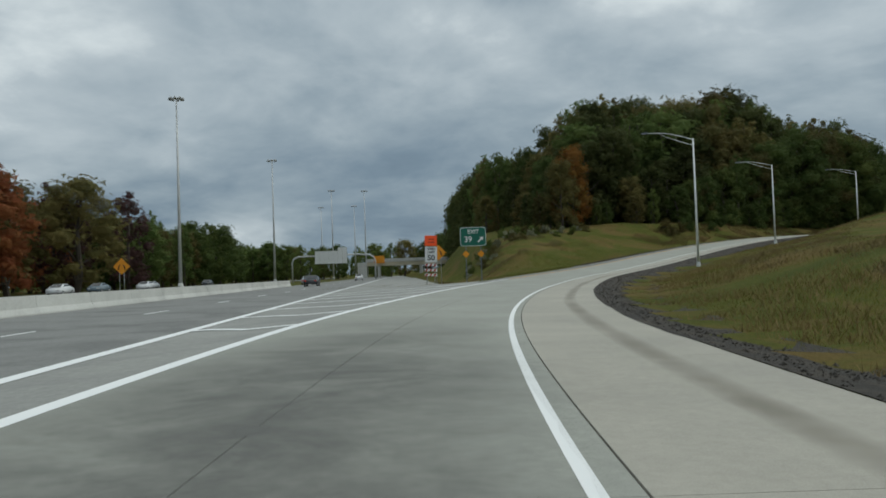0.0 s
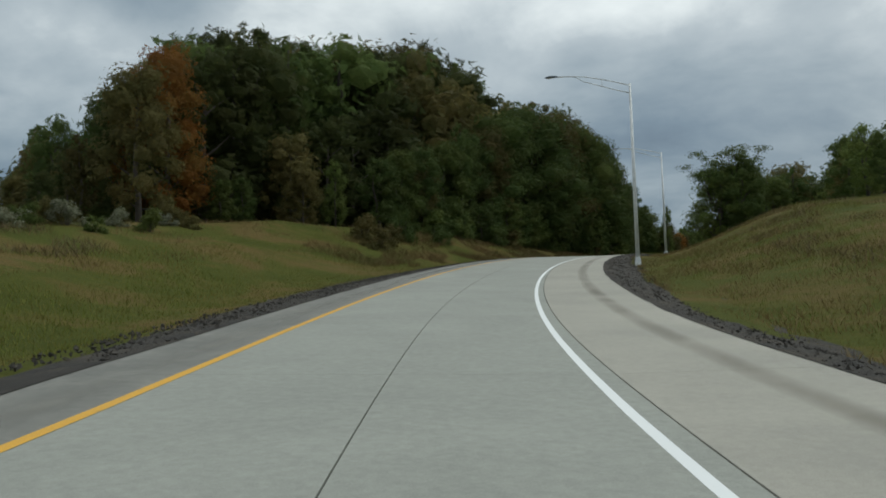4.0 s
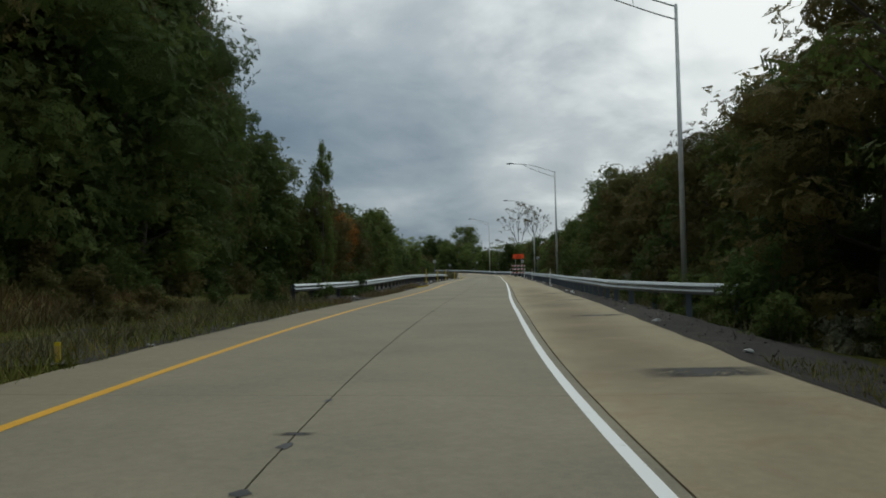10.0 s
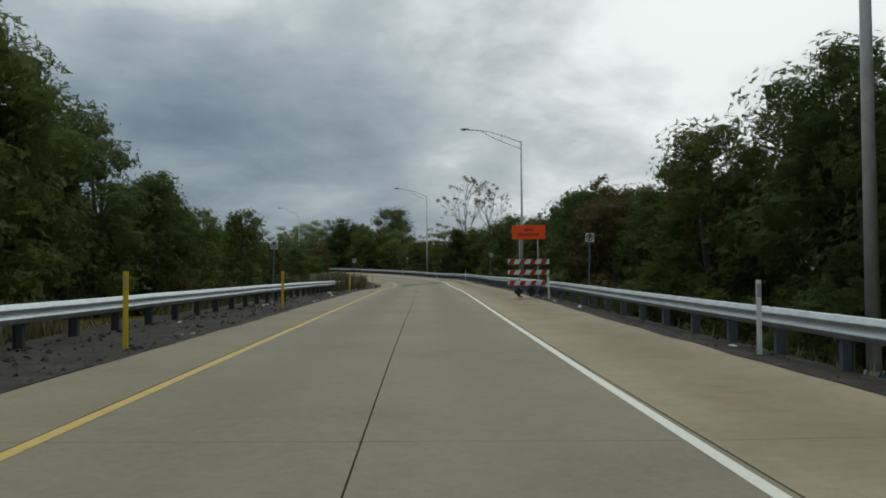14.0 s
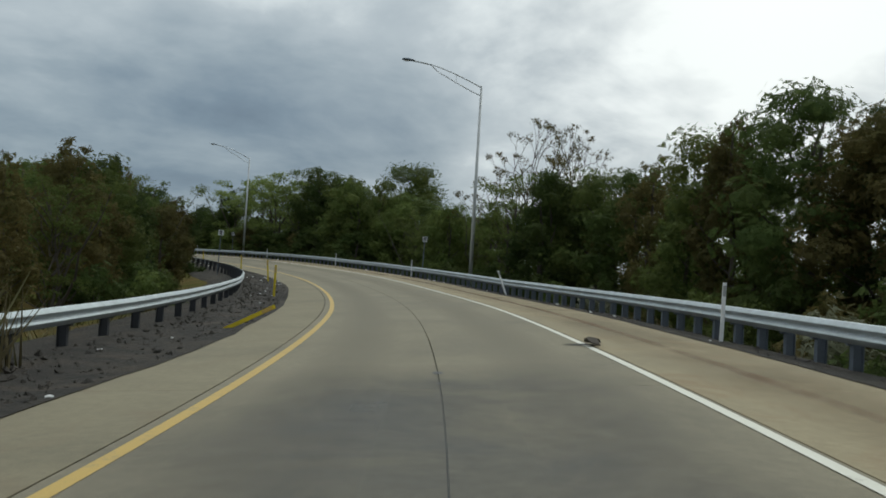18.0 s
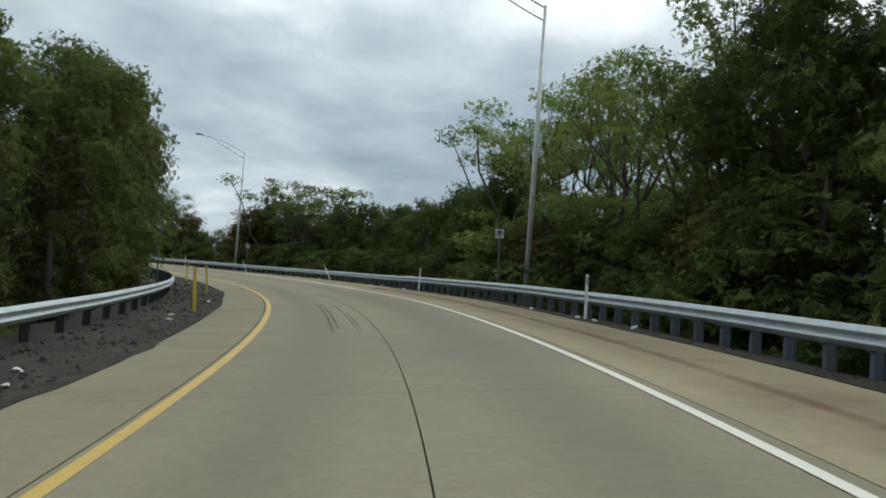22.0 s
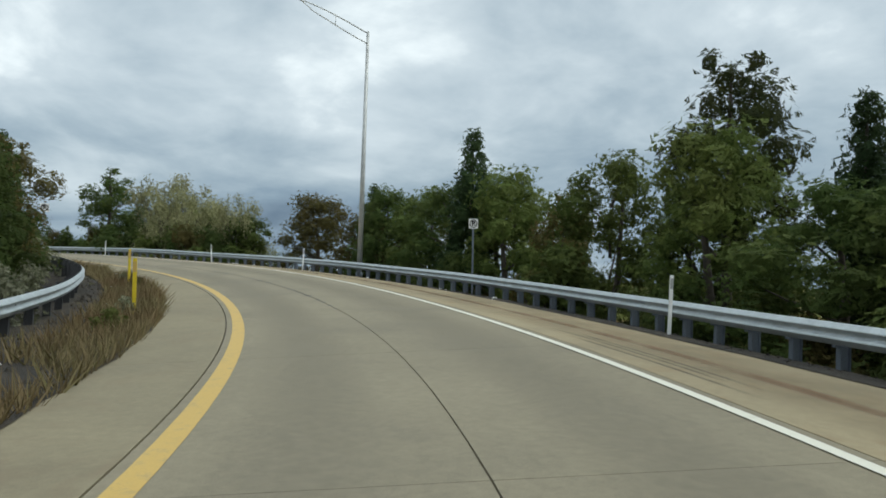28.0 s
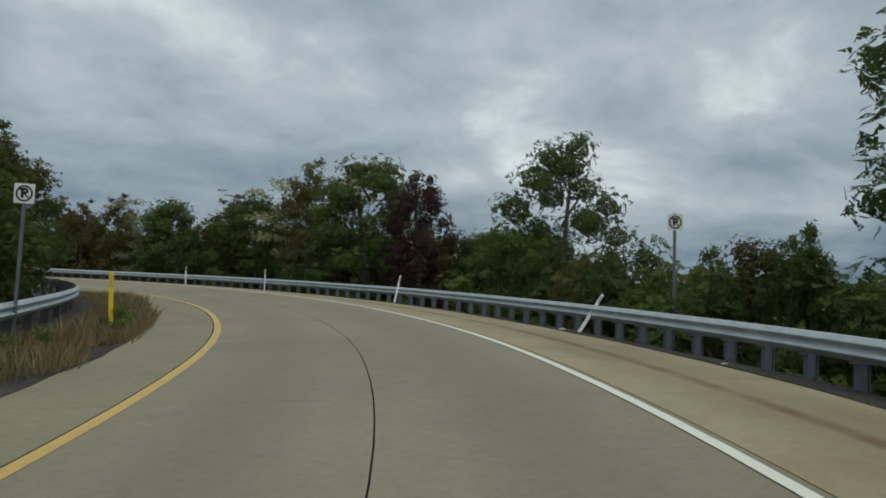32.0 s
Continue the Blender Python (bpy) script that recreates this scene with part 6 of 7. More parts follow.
OUT_TOP2 = ((27.1, 7.5), (27.25, 5.8), (27.7, 5.0), (27.9, 8.6), (28.1, 9.6), (28.62, 10.0), (28.75, 6.0), (28.95, 5.6), (29.1, 5.4), (29.25, 4.8), (29.4, 5.0), (29.52, 4.4), (29.7, 4.4), (29.9, 5.6), (30.3, 5.0), (30.45, 4.2), (30.65, 6.0), (30.85, 5.8), (31.0, 3.4))
row(10.3, 20.6, 13.4, OUT_TOP, 3.3, DARK + [(O, L_BROWN)] * 3 + [(T_, L_BROWN)], "behind the verge")
row(20.6, 22.4, 12.2, OUT_TOP, 3.0, MIXED + [(B_, L_OLIVE), (O, L_OLIVE)], "behind the guardrail")
row(22.4, 23.4, 11.6, OUT_TOP, 2.8, DARK, "behind the guardrail")
row(23.4, 24.5, 12.0, OUT_TOP, 2.6, [(B_, L_LIGHT), (B_, L_OLIVE), (B_, L_LIGHT), (B_, L_LIGHT)], "behind the guardrail")
row(24.55, 26.2, 12.0, OUT_TOP, 2.4, DARK + [(O, L_OLIVE)], "behind the guardrail")
row(26.2, 27.1, 11.8, OUT_TOP, 2.4, [(B_, L_OLIVE), (B_, L_GREEN), (T_, L_GREEN)], "behind the guardrail", (0.95, 1.2))
row(26.1, 27.2, 14.6, ((26.1, 6.4), (27.2, 6.6)), 2.4, DARK, "", (1.3, 1.6), wood="bend")
row(27.1, 27.85, 11.6, OUT_TOP2, 2.2, DARK, "behind the guardrail", (1.1, 1.4))
row(27.85, 28.95, 11.4, OUT_TOP2, 2.4, [(B_, L_OLIVE), (B_, L_GREEN), (B_, L_OLIVE), (B_, L_OLIVE)], "behind the guardrail", (0.62, 0.78), rag=0.1)
row(24.9, 28.9, 9.8, ((24.9, 3.0), (26, 3.4), (28.7, 3.6)), 2.6, DARK, "under the taller trees", (1.4, 1.9))
row(28.95, 30.9, 10.4, OUT_TOP2, 2.2, [(C, L_CEDAR), (T_, L_GREEN), (O, L_OLIVE), (O, L_OLIVE), (O, L_GREEN), (T_, L_BROWN)], "behind the guardrail", (0.95, 1.25), rag=0.1)
row(10.0, 20.6, 17.5, OUT_TOP, 4.0, DARK + [(O, L_BROWN)], "", (1.0, 1.4), wood="bend")
row(22.4, 24.8, 10.4, ((22, 4.4), (24.8, 4.6)), 2.6, DARK, "", (1.3, 1.7), wood="bend")
row(20.6, 26.2, 16.5, tuple((a, h * (0.9 if 22.2 < a < 23.6 else 0.62 if 23.6 <= a < 24.8 else 1)) for a, h in OUT_TOP), 4.0, DARK + MIXED[:3], "", (1.0, 1.4), wood="bend")
row(10.4, 16, 24, tuple((a, h + 1) for a, h in OUT_TOP), 5, DARK, "", (1.0, 1.4), wood="bend")
belt(20.5, 24.6, 26, 50, 8, 10, 18, DARK, "", 6, wood="bend")
row(8.0, 9.6, 24, ((8.0, 9), (9.6, 11)), 4.5, DARK, "", wood="bend")
grow(O, L_OLIVE, 84.0, 295.0, 17.6, 1.25, "with a round domed crown")
grow("bare", L_BROWN, 98.3, 285.9, 24.0, 0.85, "above the wood")
grow("bare", L_BROWN, 101.5, 278.0, 22.0, 0.8, "above the wood")
grow("bare", L_BROWN, *on(ch(21.2), 13.2)[:2], 10.5, 0.95, "above the wood")
grow("bare", L_BROWN, *on(ch(20.85), 13.6)[:2], 10.8, 0.9, "above the wood")
grow(C, L_CEDAR, *on(ch(30.0), 9.6)[:2], 9.0, 1.15, "behind the guardrail")
grow(T_, L_OAK_SHADED, *on(ch(29.17), 10.8)[:2], 9.9, 1.15, "behind the guardrail")
grow(O, L_BROWN, *on(ch(31.08), 10.4)[:2], 7.2, 1.3, "behind the guardrail")
grow(O, L_BROWN, *on(ch(30.72), 10.6)[:2], 6.0, 1.2, "behind the guardrail")
grow("willow", L_PALE, *on(ch(32.3), 11.0)[:2], 10.0, 0.85, "on the falling ground")
grow("willow", L_PALE, *on(ch(31.85), 11.5)[:2], 8.4, 0.8, "on the falling ground")
grow(T_, L_GREEN, *on(ch(32.85), 10.8)[:2], 10.2, 1.5, "on the falling ground")
grow(O, L_GREEN, *on(ch(34.05), 10.8)[:2], 9.6, 0.95, "behind the guardrail")
grow(T_, L_PURPLE, *on(ch(34.75), 10)[:2], 8.9, 1.15, "behind the guardrail")
row(34.3, 38.8, 13.5, ((34.3, 3.6), (36, 5.0), (38.8, 5.2)), 2.2, DARK, "", (1.2, 1.6), wood="bend")
row(35.1, 38.6, 10.5, ((35.1, 9), (35.6, 8.8), (36, 7), (38.5, 8)), 2.8, [(B_, L_OLIVE), (B_, L_PALE), (O, L_GREEN), (T_, L_BROWN), (O, L_OLIVE), (T_, L_BROWN)], "behind the guardrail", (1.0, 1.3))
# inside the bend
IN_TOP = ((13.4, 9.4), (13.8, 6.8), (14.4, 5.0), (14.9, 8.6), (15.3, 9.6), (15.6, 8.5), (15.9, 6.4), (16.3, 5.4), (16.9, 4.6), (17.4, 4.0), (18.2, 2.8), (18.6, 4.0), (19.4, 4.5), (20.4, 5.0), (21.5, 5.2), (21.8, 6.1),
          (22.2, 5.6), (22.6, 7.6), (22.95, 9.6), (23.7, 8.2), (24.1, 9.9), (24.8, 8.6), (25.4, 7.4), (25.8, 5.0), (26.2, 6.4), (26.4, 5.4), (27, 4), (27.5, 4.2), (28.1, 5.6), (28.7, 6.2), (29.3, 5), (30, 4.8), (32.6, 5), (34, 5.6), (35, 5))
row(13.9, 16.6, -12.4, IN_TOP, 2.8, DARK + [(T_, L_OLIVE)], "behind the inner guardrail")
row(16.6, 23.6, -11.3, IN_TOP, 3.2, MIXED + [(C, L_CEDAR), (T_, L_BROWN), (O, L_BROWN)], "inside the bend", rag=0.2)
row(23.6, 28.9, lambda t: -9.6 if t < 24.6 or t > 27 else -11, IN_TOP, 2.9, DARK + [(C, L_CEDAR), (B_, L_OLIVE)], "inside the bend")
row(28.9, 35, -9.4, IN_TOP, 3.0, [(C, L_CEDAR), (O, L_GREEN), (T_, L_BROWN), (O, L_OLIVE)], "inside the bend", (1.1, 1.5))
row(14.6, 25, -17, IN_TOP, 4.0, DARK, "", (1.0, 1.4), wood="bend")
for t_, d_, h_, k_, m_, w_ in ((30.4, -8.5, 6.4, C, L_CEDAR, 1.2), (30.9, -8.4, 7.0, T_, L_GREEN, 1.2), (31.72, -8.0, 7.2, C, L_CEDAR, 1.45), (33.5, -9.0, 6.0, O, L_BROWN, 1.0), (34.1, -9.6, 6.4, O, L_GREEN, 1.0),
                              (25.65, -8.9, 8.3, B_, L_GREEN, 0.75), (26.05, -8.9, 7.0, O, L_GREEN, 0.75),
                              (24.75, -8.9, 7.6, O, L_GREEN, 0.75), (25.15, -8.6, 6.0, C, L_CEDAR, 1.0), (28.35, -8.8, 6.2, O, L_GREEN, 0.85), (29.5, -8.7, 5.4, O, L_GREEN, 0.8),
                              (22.2, -8.8, 6.4, O, L_OAK_SHADED, 0.85), (22.6, -8.4, 5.6, T_, L_OAK_SHADED, 1.1), (22.9, -7.7, 4.8, O, L_OAK_SHADED, 0.9), (23.3, -7.7, 5.2, T_, L_OAK_SHADED, 1.2), (21.7, -9.0, 6.2, T_, L_BROWN, 1.1)):
    grow(k_, m_, *on(ch(t_), d_)[:2], h_, w_, "inside the bend")
row(32.95, 33.5, 9.4, ((32.9, 3.4), (33.5, 1.9)), 1.5, [(T_, L_OLIVE), (O, L_GREEN), (O, L_BROWN)], "on the falling ground", (0.7, 0.9))
row(31.75, 32.95, 13.0, ((31.5, 3.4), (32.2, 4.4), (33, 4.4)), 1.8, [(O, L_OLIVE), (O, L_GREEN), (O, L_OLIVE)], "", (0.9, 1.2), wood="bend")
grow("willow", L_PALE, *on(ch(32.15), 10.2)[:2], 8.6, 0.95, "on the falling ground")
grow("willow", L_PALE, *on(ch(32.45), 12.2)[:2], 10.6, 0.9, "on the falling ground")
grow(T_, L_OLIVE, 15.3, 116.6, 12.2, 0.55, "rising above the bushes")
for t_, d_ in ((11.7, -6.7), (12.0, -6.3), (12.3, -6.0), (12.45, -5.6), (12.7, -6.2)):
    grow(S_, L_GREEN, *on(ch(t_), d_)[:2], 1.3, 1.1, "growing over the end of the guardrail")
for t_, d_ in ((10.9, 7.2), (11.15, 7.6), (11.4, 7.3)):
    grow(S_, L_OLIVE, *on(ch(t_), d_)[:2], 1.2, 1.1, "growing over the end of the guardrail")
grow(S_, L_SAGE, *on(ch(25.5), -7.4)[:2], 2.6, 0.8, "behind the inner guardrail")
grow(S_, L_SAGE, *on(ch(31.15), -6.9)[:2], 2.5, 1.3, "behind the inner guardrail")
grow(S_, L_SAGE, *on(ch(31.55), -6.9)[:2], 2.4, 1.3, "behind the inner guardrail")
for t_, d_, h_ in ((12.5, 7.7, 1.4), (12.8, 7.6, 1.5), (13.05, 7.8, 1.3), (13.45, 7.6, 1.4)):
    grow(S_, L_SAGE, *on(ch(t_), d_)[:2], h_, 1.1, "behind the guardrail")
for t_, d_, h_ in ((17.55, -7.6, 2.2), (17.85, -7.4, 2.5), (18.15, -7.6, 2.3), (18.5, -7.8, 2.0)):
    grow(S_, L_SAGE, *on(ch(t_), d_)[:2], h_, 1.0, "behind the inner guardrail")
# undergrowth along the rails
belt(10.8, 20.0, 8.2, 11.0, 1.4, 3.0, 46, BUSH + [(S_, L_SAGE), (S_, L_SAGE), (S_, L_SAGE)], "behind the guardrail", 1.6)
belt(20.0, 30.0, 8.0, 10.2, 1.8, 3.2, 48, BUSH, "behind the guardrail", 1.5)
belt(31.75, 33.9, 8.2, 12.5, 3.2, 4.6, 34, BUSH, "on the falling ground", 1.3)
belt(29.0, 37.0, 7.9, 10.0, 1.5, 3.0, 34, BUSH + [(S_, L_OLIVE)], "behind the guardrail", 1.5)
belt(11.0, 16.6, -13, -8.2, 1.0, 2.2, 32, BUSH + [(S_, L_BROWN), (S_, L_OLIVE)], "behind the inner guardrail", 1.6)
belt(16.6, 24.5, -10.5, -7.8, 1.0, 2.4, 34, BUSH, "inside the bend", 1.5)
belt(24.5, 34.0, -9.5, -7.5, 1.0, 2.0, 34, [(S_, L_SAGE), (S_, L_SAGE), (S_, L_OLIVE), (S_, L_GREEN), (S_, L_BROWN)], "inside the bend", 1.5)
belt(26.8, 31.8, -8.2, -6.8, 1.3, 2.0, 20, [(S_, L_SAGE), (S_, L_SAGE), (S_, L_OLIVE)], "behind the inner guardrail", 1.2)
belt(26.3, 33.5, -4.7, -4.2, 0.5, 0.9, 14, [(S_, L_BROWN), (S_, L_OLIVE), (S_, L_SAGE)], "in the gravel at the pavement edge", 2.5)
grow(S_, L_SAGE, *on(ch(25.75), -7.3)[:2], 2.1, 0.9, "behind the inner guardrail")
# beyond the highway
field(90, 190, 60, 100, 19, 24, 30, AUT, "", 6, wood="autumn")
field(185, 480, 58, 110, 16, 22, 120, DARK + [(O, L_BROWN)], "", 6, wood="far")
field(350, 480, -80, 70, 14, 19, 64, DARK + [(O, L_BROWN)], "", 6, wood="far")
plant_woods({"hill": "tall leafy trees crowding the wooded hill", "far": "distant dark wood beyond the highway", "bend": "deep wood behind the bend", "autumn": "rust and orange trees beyond the highway"})
for lot in PROTO.values():
    for entry in lot:
        if not entry[1]:
            for c in entry[0].children:
                bpy.data.objects.remove(c)
            bpy.data.objects.remove(entry[0])


# ------------------------------------------------------------------ grass and litter
def blades(name, s0, s1, d0, d1, n, h0, h1, mat, label, dens=None, lean=0.6):
    """Grass blades over a stretch of verge, joined into one thing."""
    r = np.random.default_rng(int(s0 * 7 + abs(d0) * 13 + n))
    s, d = r.uniform(s0, s1, n), d0 + (d1 - d0) * r.uniform(0, 1, n) ** 1.3
    if dens is not None:
        k = np.array([noise.noise(Vector((a * 0.25, b * 0.4, 7))) for a, b in zip(s, d)]) > dens
        s, d = s[k], d[k]
    n = len(s)
    p = on(s, d)
    p[:, 2] = terrain(p[:, 0], p[:, 1])[0] + 0.02
    hh = r.uniform(h0, h1, n)
    a = r.uniform(0, 2 * np.pi, n)
    w = r.uniform(0.012, 0.026, n) * (0.5 + hh)
    lx, ly = np.cos(a), np.sin(a)
    lean = r.normal(0, lean, (n, 2)) * hh[:, None]
    z0 = np.zeros(n)
    v = np.stack([p + np.stack([lx * w, ly * w, z0 - 0.05], 1), p - np.stack([lx * w, ly * w, z0 + 0.05], 1), p + np.stack([lean[:, 0], lean[:, 1], hh], 1)], 1).reshape(-1, 3)
    ob = link(name, arrays(name, v, np.arange(3 * n).reshape(-1, 3)), mat)
    return tagged(ob, label, "grass", kind="stuff")


blades("verge_grass", ch(2.95), ch(11.2), -6.3, -17.0, 100000, 0.05, 0.13, L_GRASS, "rough green and tan grass on the verge and bank")
blades("bank_grass", ch(-1.5), ch(10.4), 7.0, 21.0, 110000, 0.05, 0.13, L_GRASS, "rough green and tan grass on the bank")
blades("edge_grass", ch(8.7), ch(10.6), 5.1, 8.5, 12000, 0.05, 0.2, L_GRASS, "short rough grass at the pavement edge")
blades("edge_grass", ch(9.3), ch(11.6), -3.8, -8.0, 13000, 0.06, 0.3, L_GRASS, "rough grass at the pavement edge")
blades("edge_grass", ch(2.9), ch(4.3), -3.8, -7.0, 9000, 0.06, 0.3, L_GRASS, "rough grass at the nose of the gore")
blades("dry_verge_grass", ch(9.2), ch(11.8), -4.6, -10.5, 16000, 0.12, 0.4, L_REED, "pale dry grass on the verge before the guardrail", -0.05)
blades("rail_grass", ch(11.6), ch(13.4), -3.85, -4.8, 7000, 0.08, 0.35, L_WEED, "dry tan weeds along the pavement edge", -0.1, lean=0.5)
blades("rail_grass", ch(13.5), ch(14.9), -6.7, -8.8, 4500, 0.35, 1.0, L_REED, "dry tan weeds standing behind the inner guardrail", lean=0.3)
blades("reeds", ch(17.1), ch(18.6), -5.4, -10.5, 7500, 0.4, 1.6, L_REED, "tall tan reeds crowding over the inner guardrail", lean=0.26)
blades("dry_bank_grass", ch(0.0), ch(10.0), 6.8, 19.0, 80000, 0.08, 0.26, L_DRY, "patches of dry tan grass on the bank", -0.08)
blades("dry_hill_grass", ch(4.5), ch(9.0), -14.0, -30.0, 20000, 0.08, 0.28, L_DRY, "dry tan grass on the bank", 0.0)
blades("weeds", ch(7.0), ch(11.6), -8.5, -15.5, 44000, 0.15, 0.5, L_RED, "reddish-brown weeds at the foot of the wood", -0.1, lean=0.6)
blades("bank_weeds", ch(-0.5), ch(9.8), 13.0, 22.0, 22000, 0.12, 0.4, L_WEED, "brown weeds along the top of the bank", 0.1, lean=0.7)
blades("bank_weeds", ch(3.4), ch(6.0), -16.0, -28.0, 18000, 0.12, 0.4, L_WEED, "brown weeds on the bank", 0.1, lean=0.7)
blades("rail_grass", ch(11.0), ch(20.0), -7.6, -10.0, 7000, 0.2, 0.6, L_REED, "dry tan weeds behind the inner guardrail", -0.1)
blades("rail_grass", ch(11.0), ch(20.0), 7.2, 9.5, 6000, 0.15, 0.5, L_REED, "weeds behind the guardrail", -0.1)
blades("rail_grass", ch(26.0), ch(34.8), -3.82, -5.3, 44000, 0.08, 0.45, L_WEED, "dry tan weeds along the pavement edge inside the bend", -0.35, lean=0.45)
blades("rail_grass", ch(22.8), ch(34), -4.6, -6.4, 9000, 0.06, 0.2, L_GRASS, "sparse green weeds in the gravel", 0.2)


def wear(name, col, lo, hi, scale, strength):
    """A worn film on the road, thin at its edges and broken up by noise."""
    m, t, b = shader(name, 0.8)
    b.inputs["Base Color"].default_value = (*col, 1)
    n = noise_tex(t, coords(t), scale, 6, 0.7, 0.4)
    a = ramp(t, n, ((lo, grey(0)), (hi, grey(strength))))
    f = t.nodes.new("ShaderNodeAttribute")
    f.attribute_name = "fade"
    t.links.new(blend(t, 1.0, a, f.outputs["Color"], "MULTIPLY"), b.inputs["Alpha"])
    return m


M_SKID = wear("tyre_rubber_film", (0.05, 0.047, 0.042), 0.2, 0.75, 1.2, 0.7)
M_RUSTY = wear("brown_stain_film", (0.19, 0.075, 0.034), 0.3, 0.75, 0.8, 0.75)
M_DUST = wear("brown_tyre_dust", (0.20, 0.175, 0.13), 0.2, 0.8, 0.5, 0.5)
M_GREY = wear("grey_traffic_film", (0.12, 0.115, 0.105), 0.3, 0.8, 0.35, 0.3)
M_FILM = wear("dark_traffic_film", (0.13, 0.13, 0.122), 0.2, 0.7, 0.5, 0.75)
M_TAN = wear("tan_soil_film", (0.25, 0.19, 0.11), 0.25, 0.8, 0.4, 0.6)
M_PALE = wear("pale_scuffed_film", (0.40, 0.38, 0.33), 0.42, 0.75, 0.6, 0.6)
M_PATCH = wear("black_patch", (0.028, 0.027, 0.026), 0.36, 0.46, 2.6, 1.0)


def mark(name, t0, t1, d0, d1, mat, label, h=0.003, step=0.7):
    """A film along the ramp from one offset to another, fading at its sides and ends."""
    s = np.linspace(ch(t0), ch(t1), max(5, int((ch(t1) - ch(t0)) / step)))
    n, m = len(s), 7
    sway = 0.05 * np.array([noise.noise(Vector((q * 0.12, d0, 2))) for q in s])
    v = np.concatenate([on(s, d0 + (d1 - d0) * k / (m - 1) + sway, h) for k in range(m)])
    i_, k_ = np.meshgrid(np.arange(n - 1), np.arange(m - 1), indexing="ij")
    a_ = (k_ * n + i_).ravel()
    me = arrays(name, v, np.stack([a_, a_ + n, a_ + n + 1, a_ + 1], 1))
    q = np.linspace(0, 1, n)
    ends = np.minimum(1, np.minimum(q, 1 - q) * 6)
    fade = np.concatenate([ends * math.sin(math.pi * k / (m - 1)) for k in range(m)])
    at = me.attributes.new("fade", "FLOAT", "POINT")
    at.data.foreach_set("value", fade.astype(np.float32))
    return tagged(link(name, me, mat), label, "road stain", kind="structure")


for t0, t1, d0 in ((9.3, 9.8, 0.74), (9.3, 9.75, 1.10), (9.36, 9.75, -1.6), (9.36, 9.7, -1.2), (22.9, 23.6, -0.92), (22.95, 23.65, -0.80), (22.9, 23.62, -0.44), (22.95, 23.3, -0.36)):
    mark("skid_mark", t0, t1, d0, d0 + (0.10 if t0 < 20 else 0.06), M_SKID, "dark rubber skid mark on the concrete")
for t0, w_, d0, d1 in ((9.66, 0.045, 3.1, 4.8), (10.52, 0.05, 3.4, 5.0), (11.1, 0.03, 3.6, 5.0), (11.6, 0.03, 3.9, 5.0), (12.05, 0.03, 3.9, 5.0), (18.72, 0.02, 2.1, 2.8), (27.03, 0.02, -0.1, 0.5), (27.08, 0.02, -2.9, -2.35)):
    mark("patch", t0, t0 + w_, d0, d1, M_PATCH, "ragged black patch across the concrete", 0.005, 0.1)
for t0, d0 in ((28.44, 2.98), (28.5, 3.16), (28.47, 3.3)):
    mark("skid_mark", t0, t0 + 0.34, d0, d0 + 0.09, M_SKID, "dark rubber scuff on the shoulder")
mark("stain", 16.5, 36, 3.68, 3.98, M_RUSTY, "reddish brown streak along the shoulder")
mark("stain", -2, 8.8, 3.85, 4.35, M_DUST, "brownish tyre track along the light shoulder")
mark("stain", 3.0, 9.3, -3.72, -2.5, M_GREY, "weathered grey film on the shoulder")
mark("stain", 3.0, 9.3, -3.3, -2.9, M_PALE, "pale scuffed streak on the shoulder", 0.004)
mark("stain", 10.2, 12.9, 2.7, 4.6, M_TAN, "tan stain on the shoulder")
mark("stain", 13.2, 36, 2.9, 5.1, M_TAN, "tan soil film over the outer shoulder", 0.0025)
mark("stain", 13, 36, -1.9, -0.5, M_GREY, "faint darker wheel track along the lane")
mark("stain", 13, 36, 0.6, 2.0, M_GREY, "faint darker wheel track along the lane")
mark("stain", 17.9, 18.6, -2.4, 2.4, M_FILM, "broad dark traffic film across the lane")
mark("stain", -3, 1.1, -2.6, 2.6, M_FILM, "dark traffic film on the concrete")


def tar_blots(t0, t1, n, seed, d0=0.0, spread=0.0):
    """Ragged drops of black joint filler along the middle joint."""
    r = random.Random(seed)
    bm = bmesh.new()
    for k in range(n):
        s, w_ = ch(r.uniform(t0, t1)), r.uniform(0.02, 0.07) * (0.55 if spread or n > 50 else 1)
        d1 = d0 + r.gauss(0, spread)
        along = r.uniform(0.6, 2.5) * (2 if n > 50 else 1)
        ring_ = [bm.verts.new(on(s + w_ * along * math.sin(a) * r.uniform(0.6, 1.2), d1 + r.uniform(-0.015, 0.015) + w_ * math.cos(a) * r.uniform(0.6, 1.2), 0.005)) for a in [j * math.pi / 5 for j in range(10)]]
        bm.faces.new(ring_)
    bmesh.ops.recalc_face_normals(bm, faces=bm.faces)
    return tagged(part("tar_blots", bm, M_BLACK), "drops of black filler along the middle joint", "road stain", kind="structure")


tar_blots(9.9, 12.6, 14, 1)
tar_blots(12.15, 13.0, 48, 6, 0.85, 0.12)
tar_blots(17.5, 18.6, 8, 2)
tar_blots(22.8, 24.6, 10, 3)
tar_blots(27.0, 28.2, 10, 4)
tar_blots(29.3, 32.2, 60, 5)
tar_blots(29.15, 30.4, 150, 7)
for t0 in (10.07, 10.35, 11.28, 23.75, 27.15, 29.42, 29.9, 31.35):
    mark("crack", t0, t0 + 0.008, -0.2, 0.16, M_PATCH, "ragged dark crack across the joint", 0.004, 0.05)


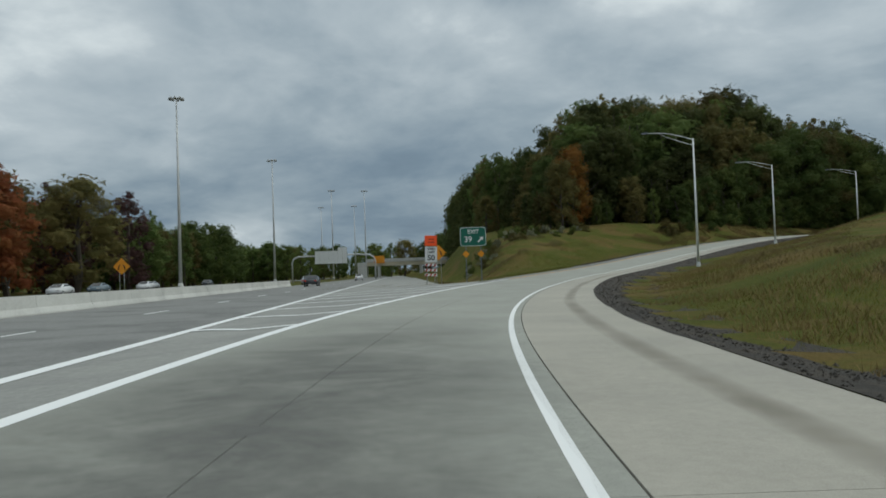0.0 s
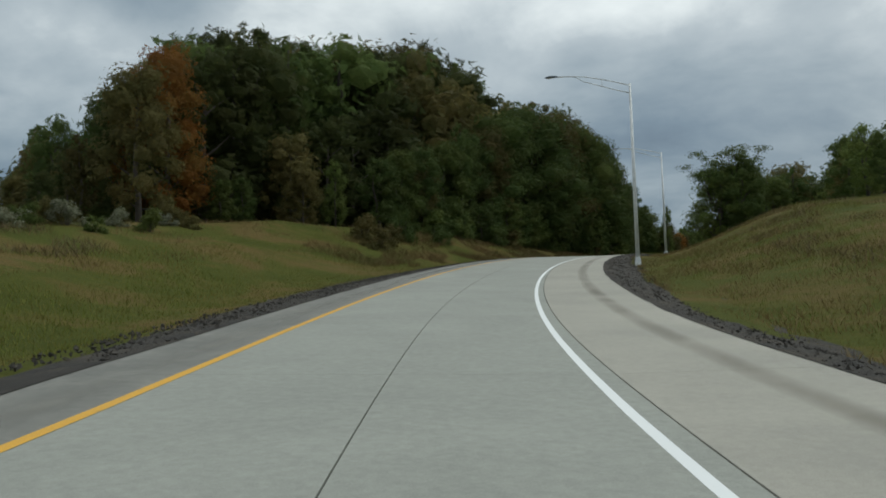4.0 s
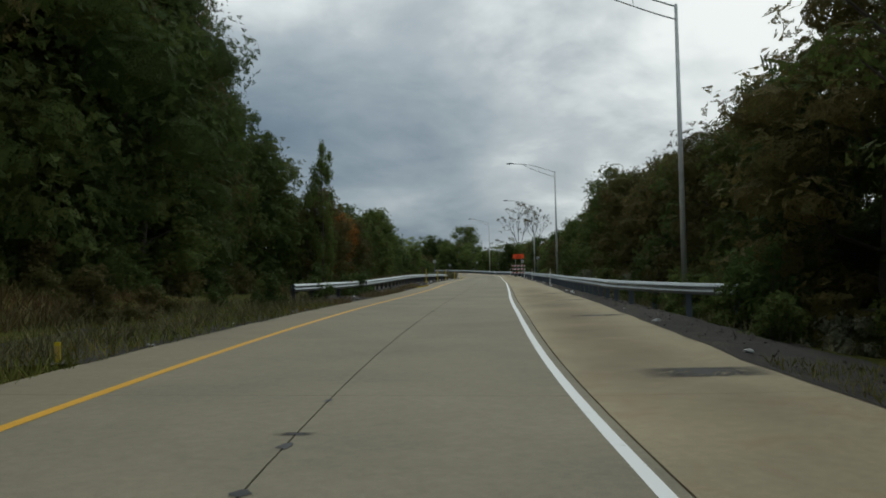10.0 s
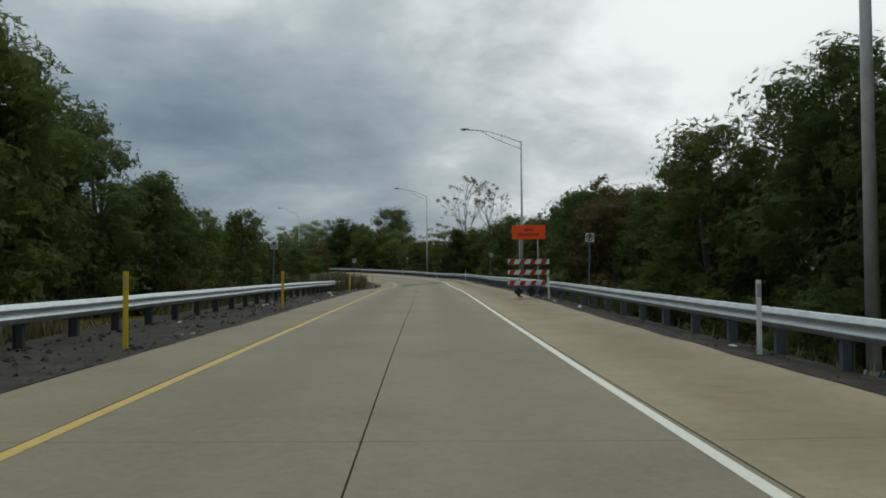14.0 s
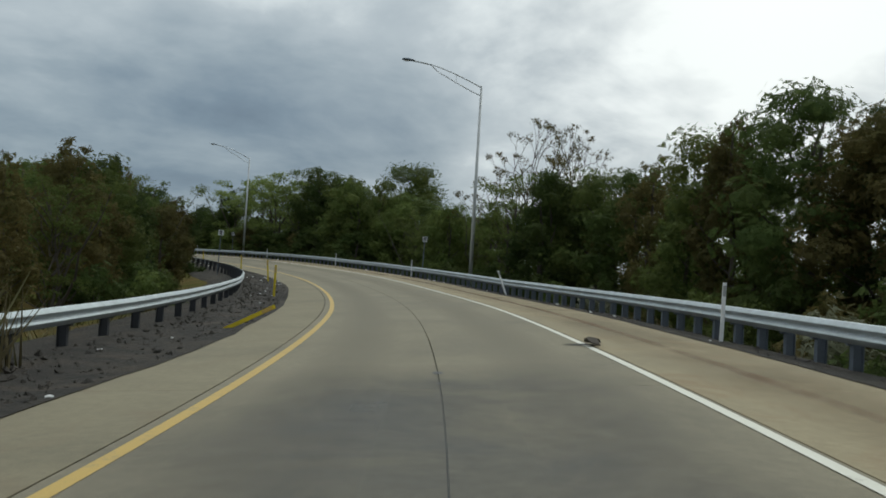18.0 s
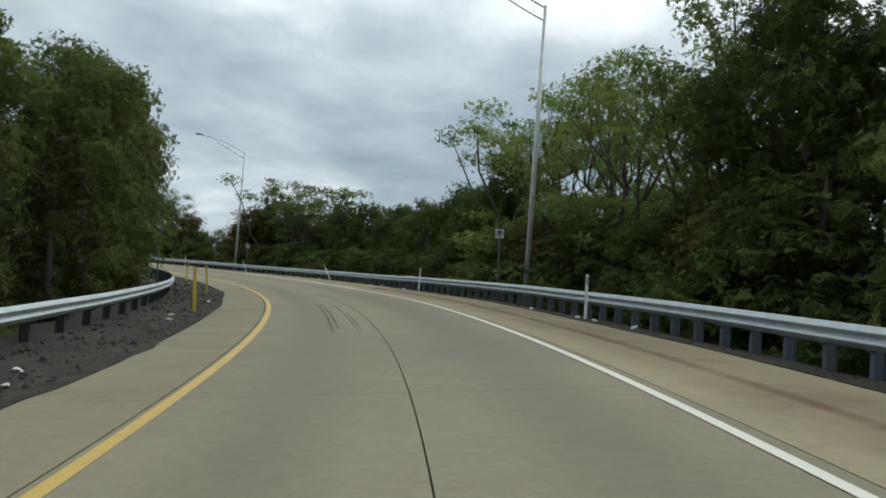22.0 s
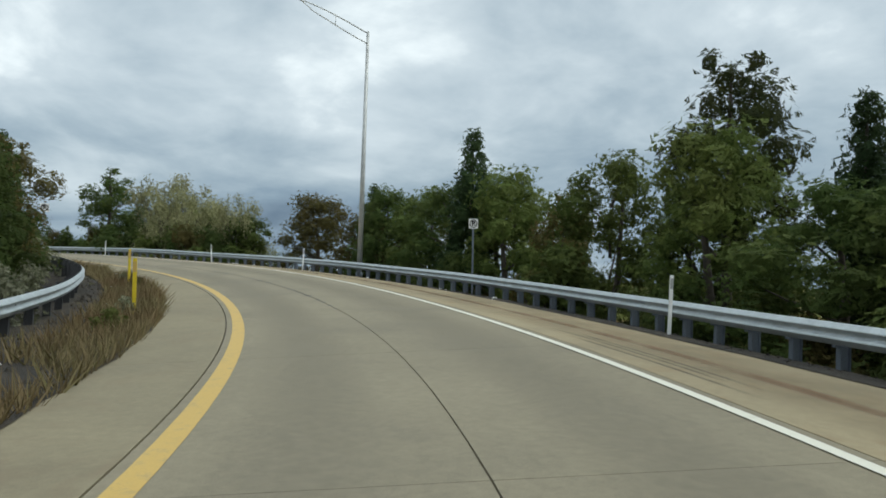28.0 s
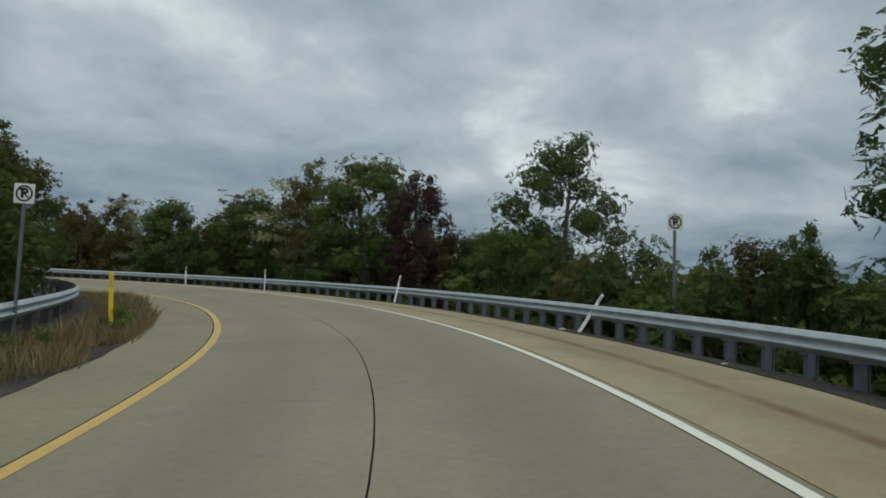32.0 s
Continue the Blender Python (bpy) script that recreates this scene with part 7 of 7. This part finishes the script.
def rubble(name, t0, t1, d0, d1, n, r0, r1, label):
    """Loose stones lying on a gravel strip, joined."""
    r = np.random.default_rng(n)
    t_ = r.uniform(t0, t1, n)
    s, d = np.interp(t_, RT, CH), r.uniform(d0, d1, n)
    p = on(s, d)
    p[:, 2] = np.interp(s, CH, AXZ) + cross(s, d) + profile(t_, d) + 0.06
    size = (r0 + (r1 - r0) * r.uniform(0, 1, n) ** 3)[:, None, None]
    base = np.array(((1, 0, 0), (0, 1, 0), (-1, 0, 0), (0, -1, 0), (0, 0, 0.8), (0, 0, -0.8)))
    f = np.array(((0, 1, 4), (1, 2, 4), (2, 3, 4), (3, 0, 4), (1, 0, 5), (2, 1, 5), (3, 2, 5), (0, 3, 5)))
    v = p[:, None, :] + (base[None] + r.normal(0, 0.28, (n, 6, 3))) * size
    return tagged(link(name, arrays(name, v.reshape(-1, 3), (f[None] + 6 * np.arange(n)[:, None, None]).reshape(-1, 3)), M_STONE), label, "stones", kind="stuff")


M_STONE = ground_mat("loose_stone", ((0.3, (0.020, 0.018, 0.016)), (0.5, (0.050, 0.044, 0.037)), (0.7, (0.12, 0.10, 0.08))), 2.5, 30.0, 0.5)
rubble("loose_stones", 10.8, 34, -5.9, -3.95, 16000, 0.010, 0.065, "loose dark stones and debris in the gravel strip")
rubble("loose_stones", 10.4, 35, 5.1, 6.6, 6000, 0.010, 0.04, "loose dark stones in the gravel under the guardrail")
rubble("loose_stones", -2, 9.3, 5.1, 7.2, 10500, 0.012, 0.045, "loose dark stones on the crushed-stone strip")
rubble("loose_stones", 4.6, 9.4, -6.6, -3.9, 7000, 0.012, 0.06, "loose dark stones along the pavement edge")


def tyre_shred(m, length, seed):
    """A torn strip of tyre tread, curled and lying on the concrete."""
    r = random.Random(seed)
    n = 12
    bm = bmesh.new()
    lines = []
    for k in range(n):
        q = k / (n - 1)
        x, z, w = length * (q - 0.5), 0.02 + 0.07 * math.sin(q * math.pi * 2.2 + seed) ** 2, 0.10 * (0.45 + 0.55 * math.sin(math.pi * q)) * r.uniform(0.7, 1.2)
        y = 0.10 * math.sin(q * 4 + seed)
        lines.append([bm.verts.new(c) for c in ((x, y - w, z), (x, y + w, z + 0.02), (x, y + w, z + 0.04), (x, y - w, z + 0.022))])
    for a_, b_ in zip(lines, lines[1:]):
        for k in range(4):
            bm.faces.new((a_[k], a_[(k + 1) % 4], b_[(k + 1) % 4], b_[k]))
    bm.faces.new(lines[0][::-1])
    bm.faces.new(lines[-1])
    bmesh.ops.recalc_face_normals(bm, faces=bm.faces)
    ob = part("tyre_shred", bm, M_TREAD)
    ob.matrix_world = m
    return tagged(ob, "torn curled strip of tyre tread lying on the shoulder", "tyre scrap", "tyre scraps")


M_TREAD = plain("dusty_tyre_tread", (0.075, 0.062, 0.048), 0.85, 0.35, 9.0)
for t_, d_, a_, l_ in ((17.53, 4.93, 20, 0.9), (17.57, 5.1, -15, 1.0), (17.61, 4.9, 60, 0.6), (18.72, 2.65, 75, 0.7), (26.0, 4.6, 30, 0.5)):
    tyre_shred(stand(t_, d_, 0.004, a_), l_, int(t_ * 100))


def scrap(m, size):
    """A crumpled piece of litter."""
    bm = bmesh.new()
    bmesh.ops.create_icosphere(bm, subdivisions=2, radius=1)
    r = np.random.default_rng(int(size * 1e5))
    for v in bm.verts:
        q = 0.65 + 0.5 * r.random()
        v.co = Vector((v.co.x * size * q * 1.6, v.co.y * size * q, v.co.z * size * q * 0.55))
    ob = part("litter", bm, M_LITTER)
    ob.matrix_world = m
    return tagged(ob, "crumpled pale scrap of litter lying in the gravel", "litter", "litter in the gravel")


for k in range(170):
    t_ = rng.uniform(10.6, 33.5)
    d_ = rng.uniform(5.15, 5.5) if rng.random() < 0.4 else rng.uniform(-5.3, -3.9)
    p = on(ch(t_), d_)
    z = p[2] + float(profile(np.array([t_]), np.array([d_]))[0]) + 0.075
    scrap(pose(p[0], p[1], z, rng.uniform(-20, 20), rng.uniform(-20, 20), rng.uniform(0, 360)), rng.uniform(0.025, 0.075))
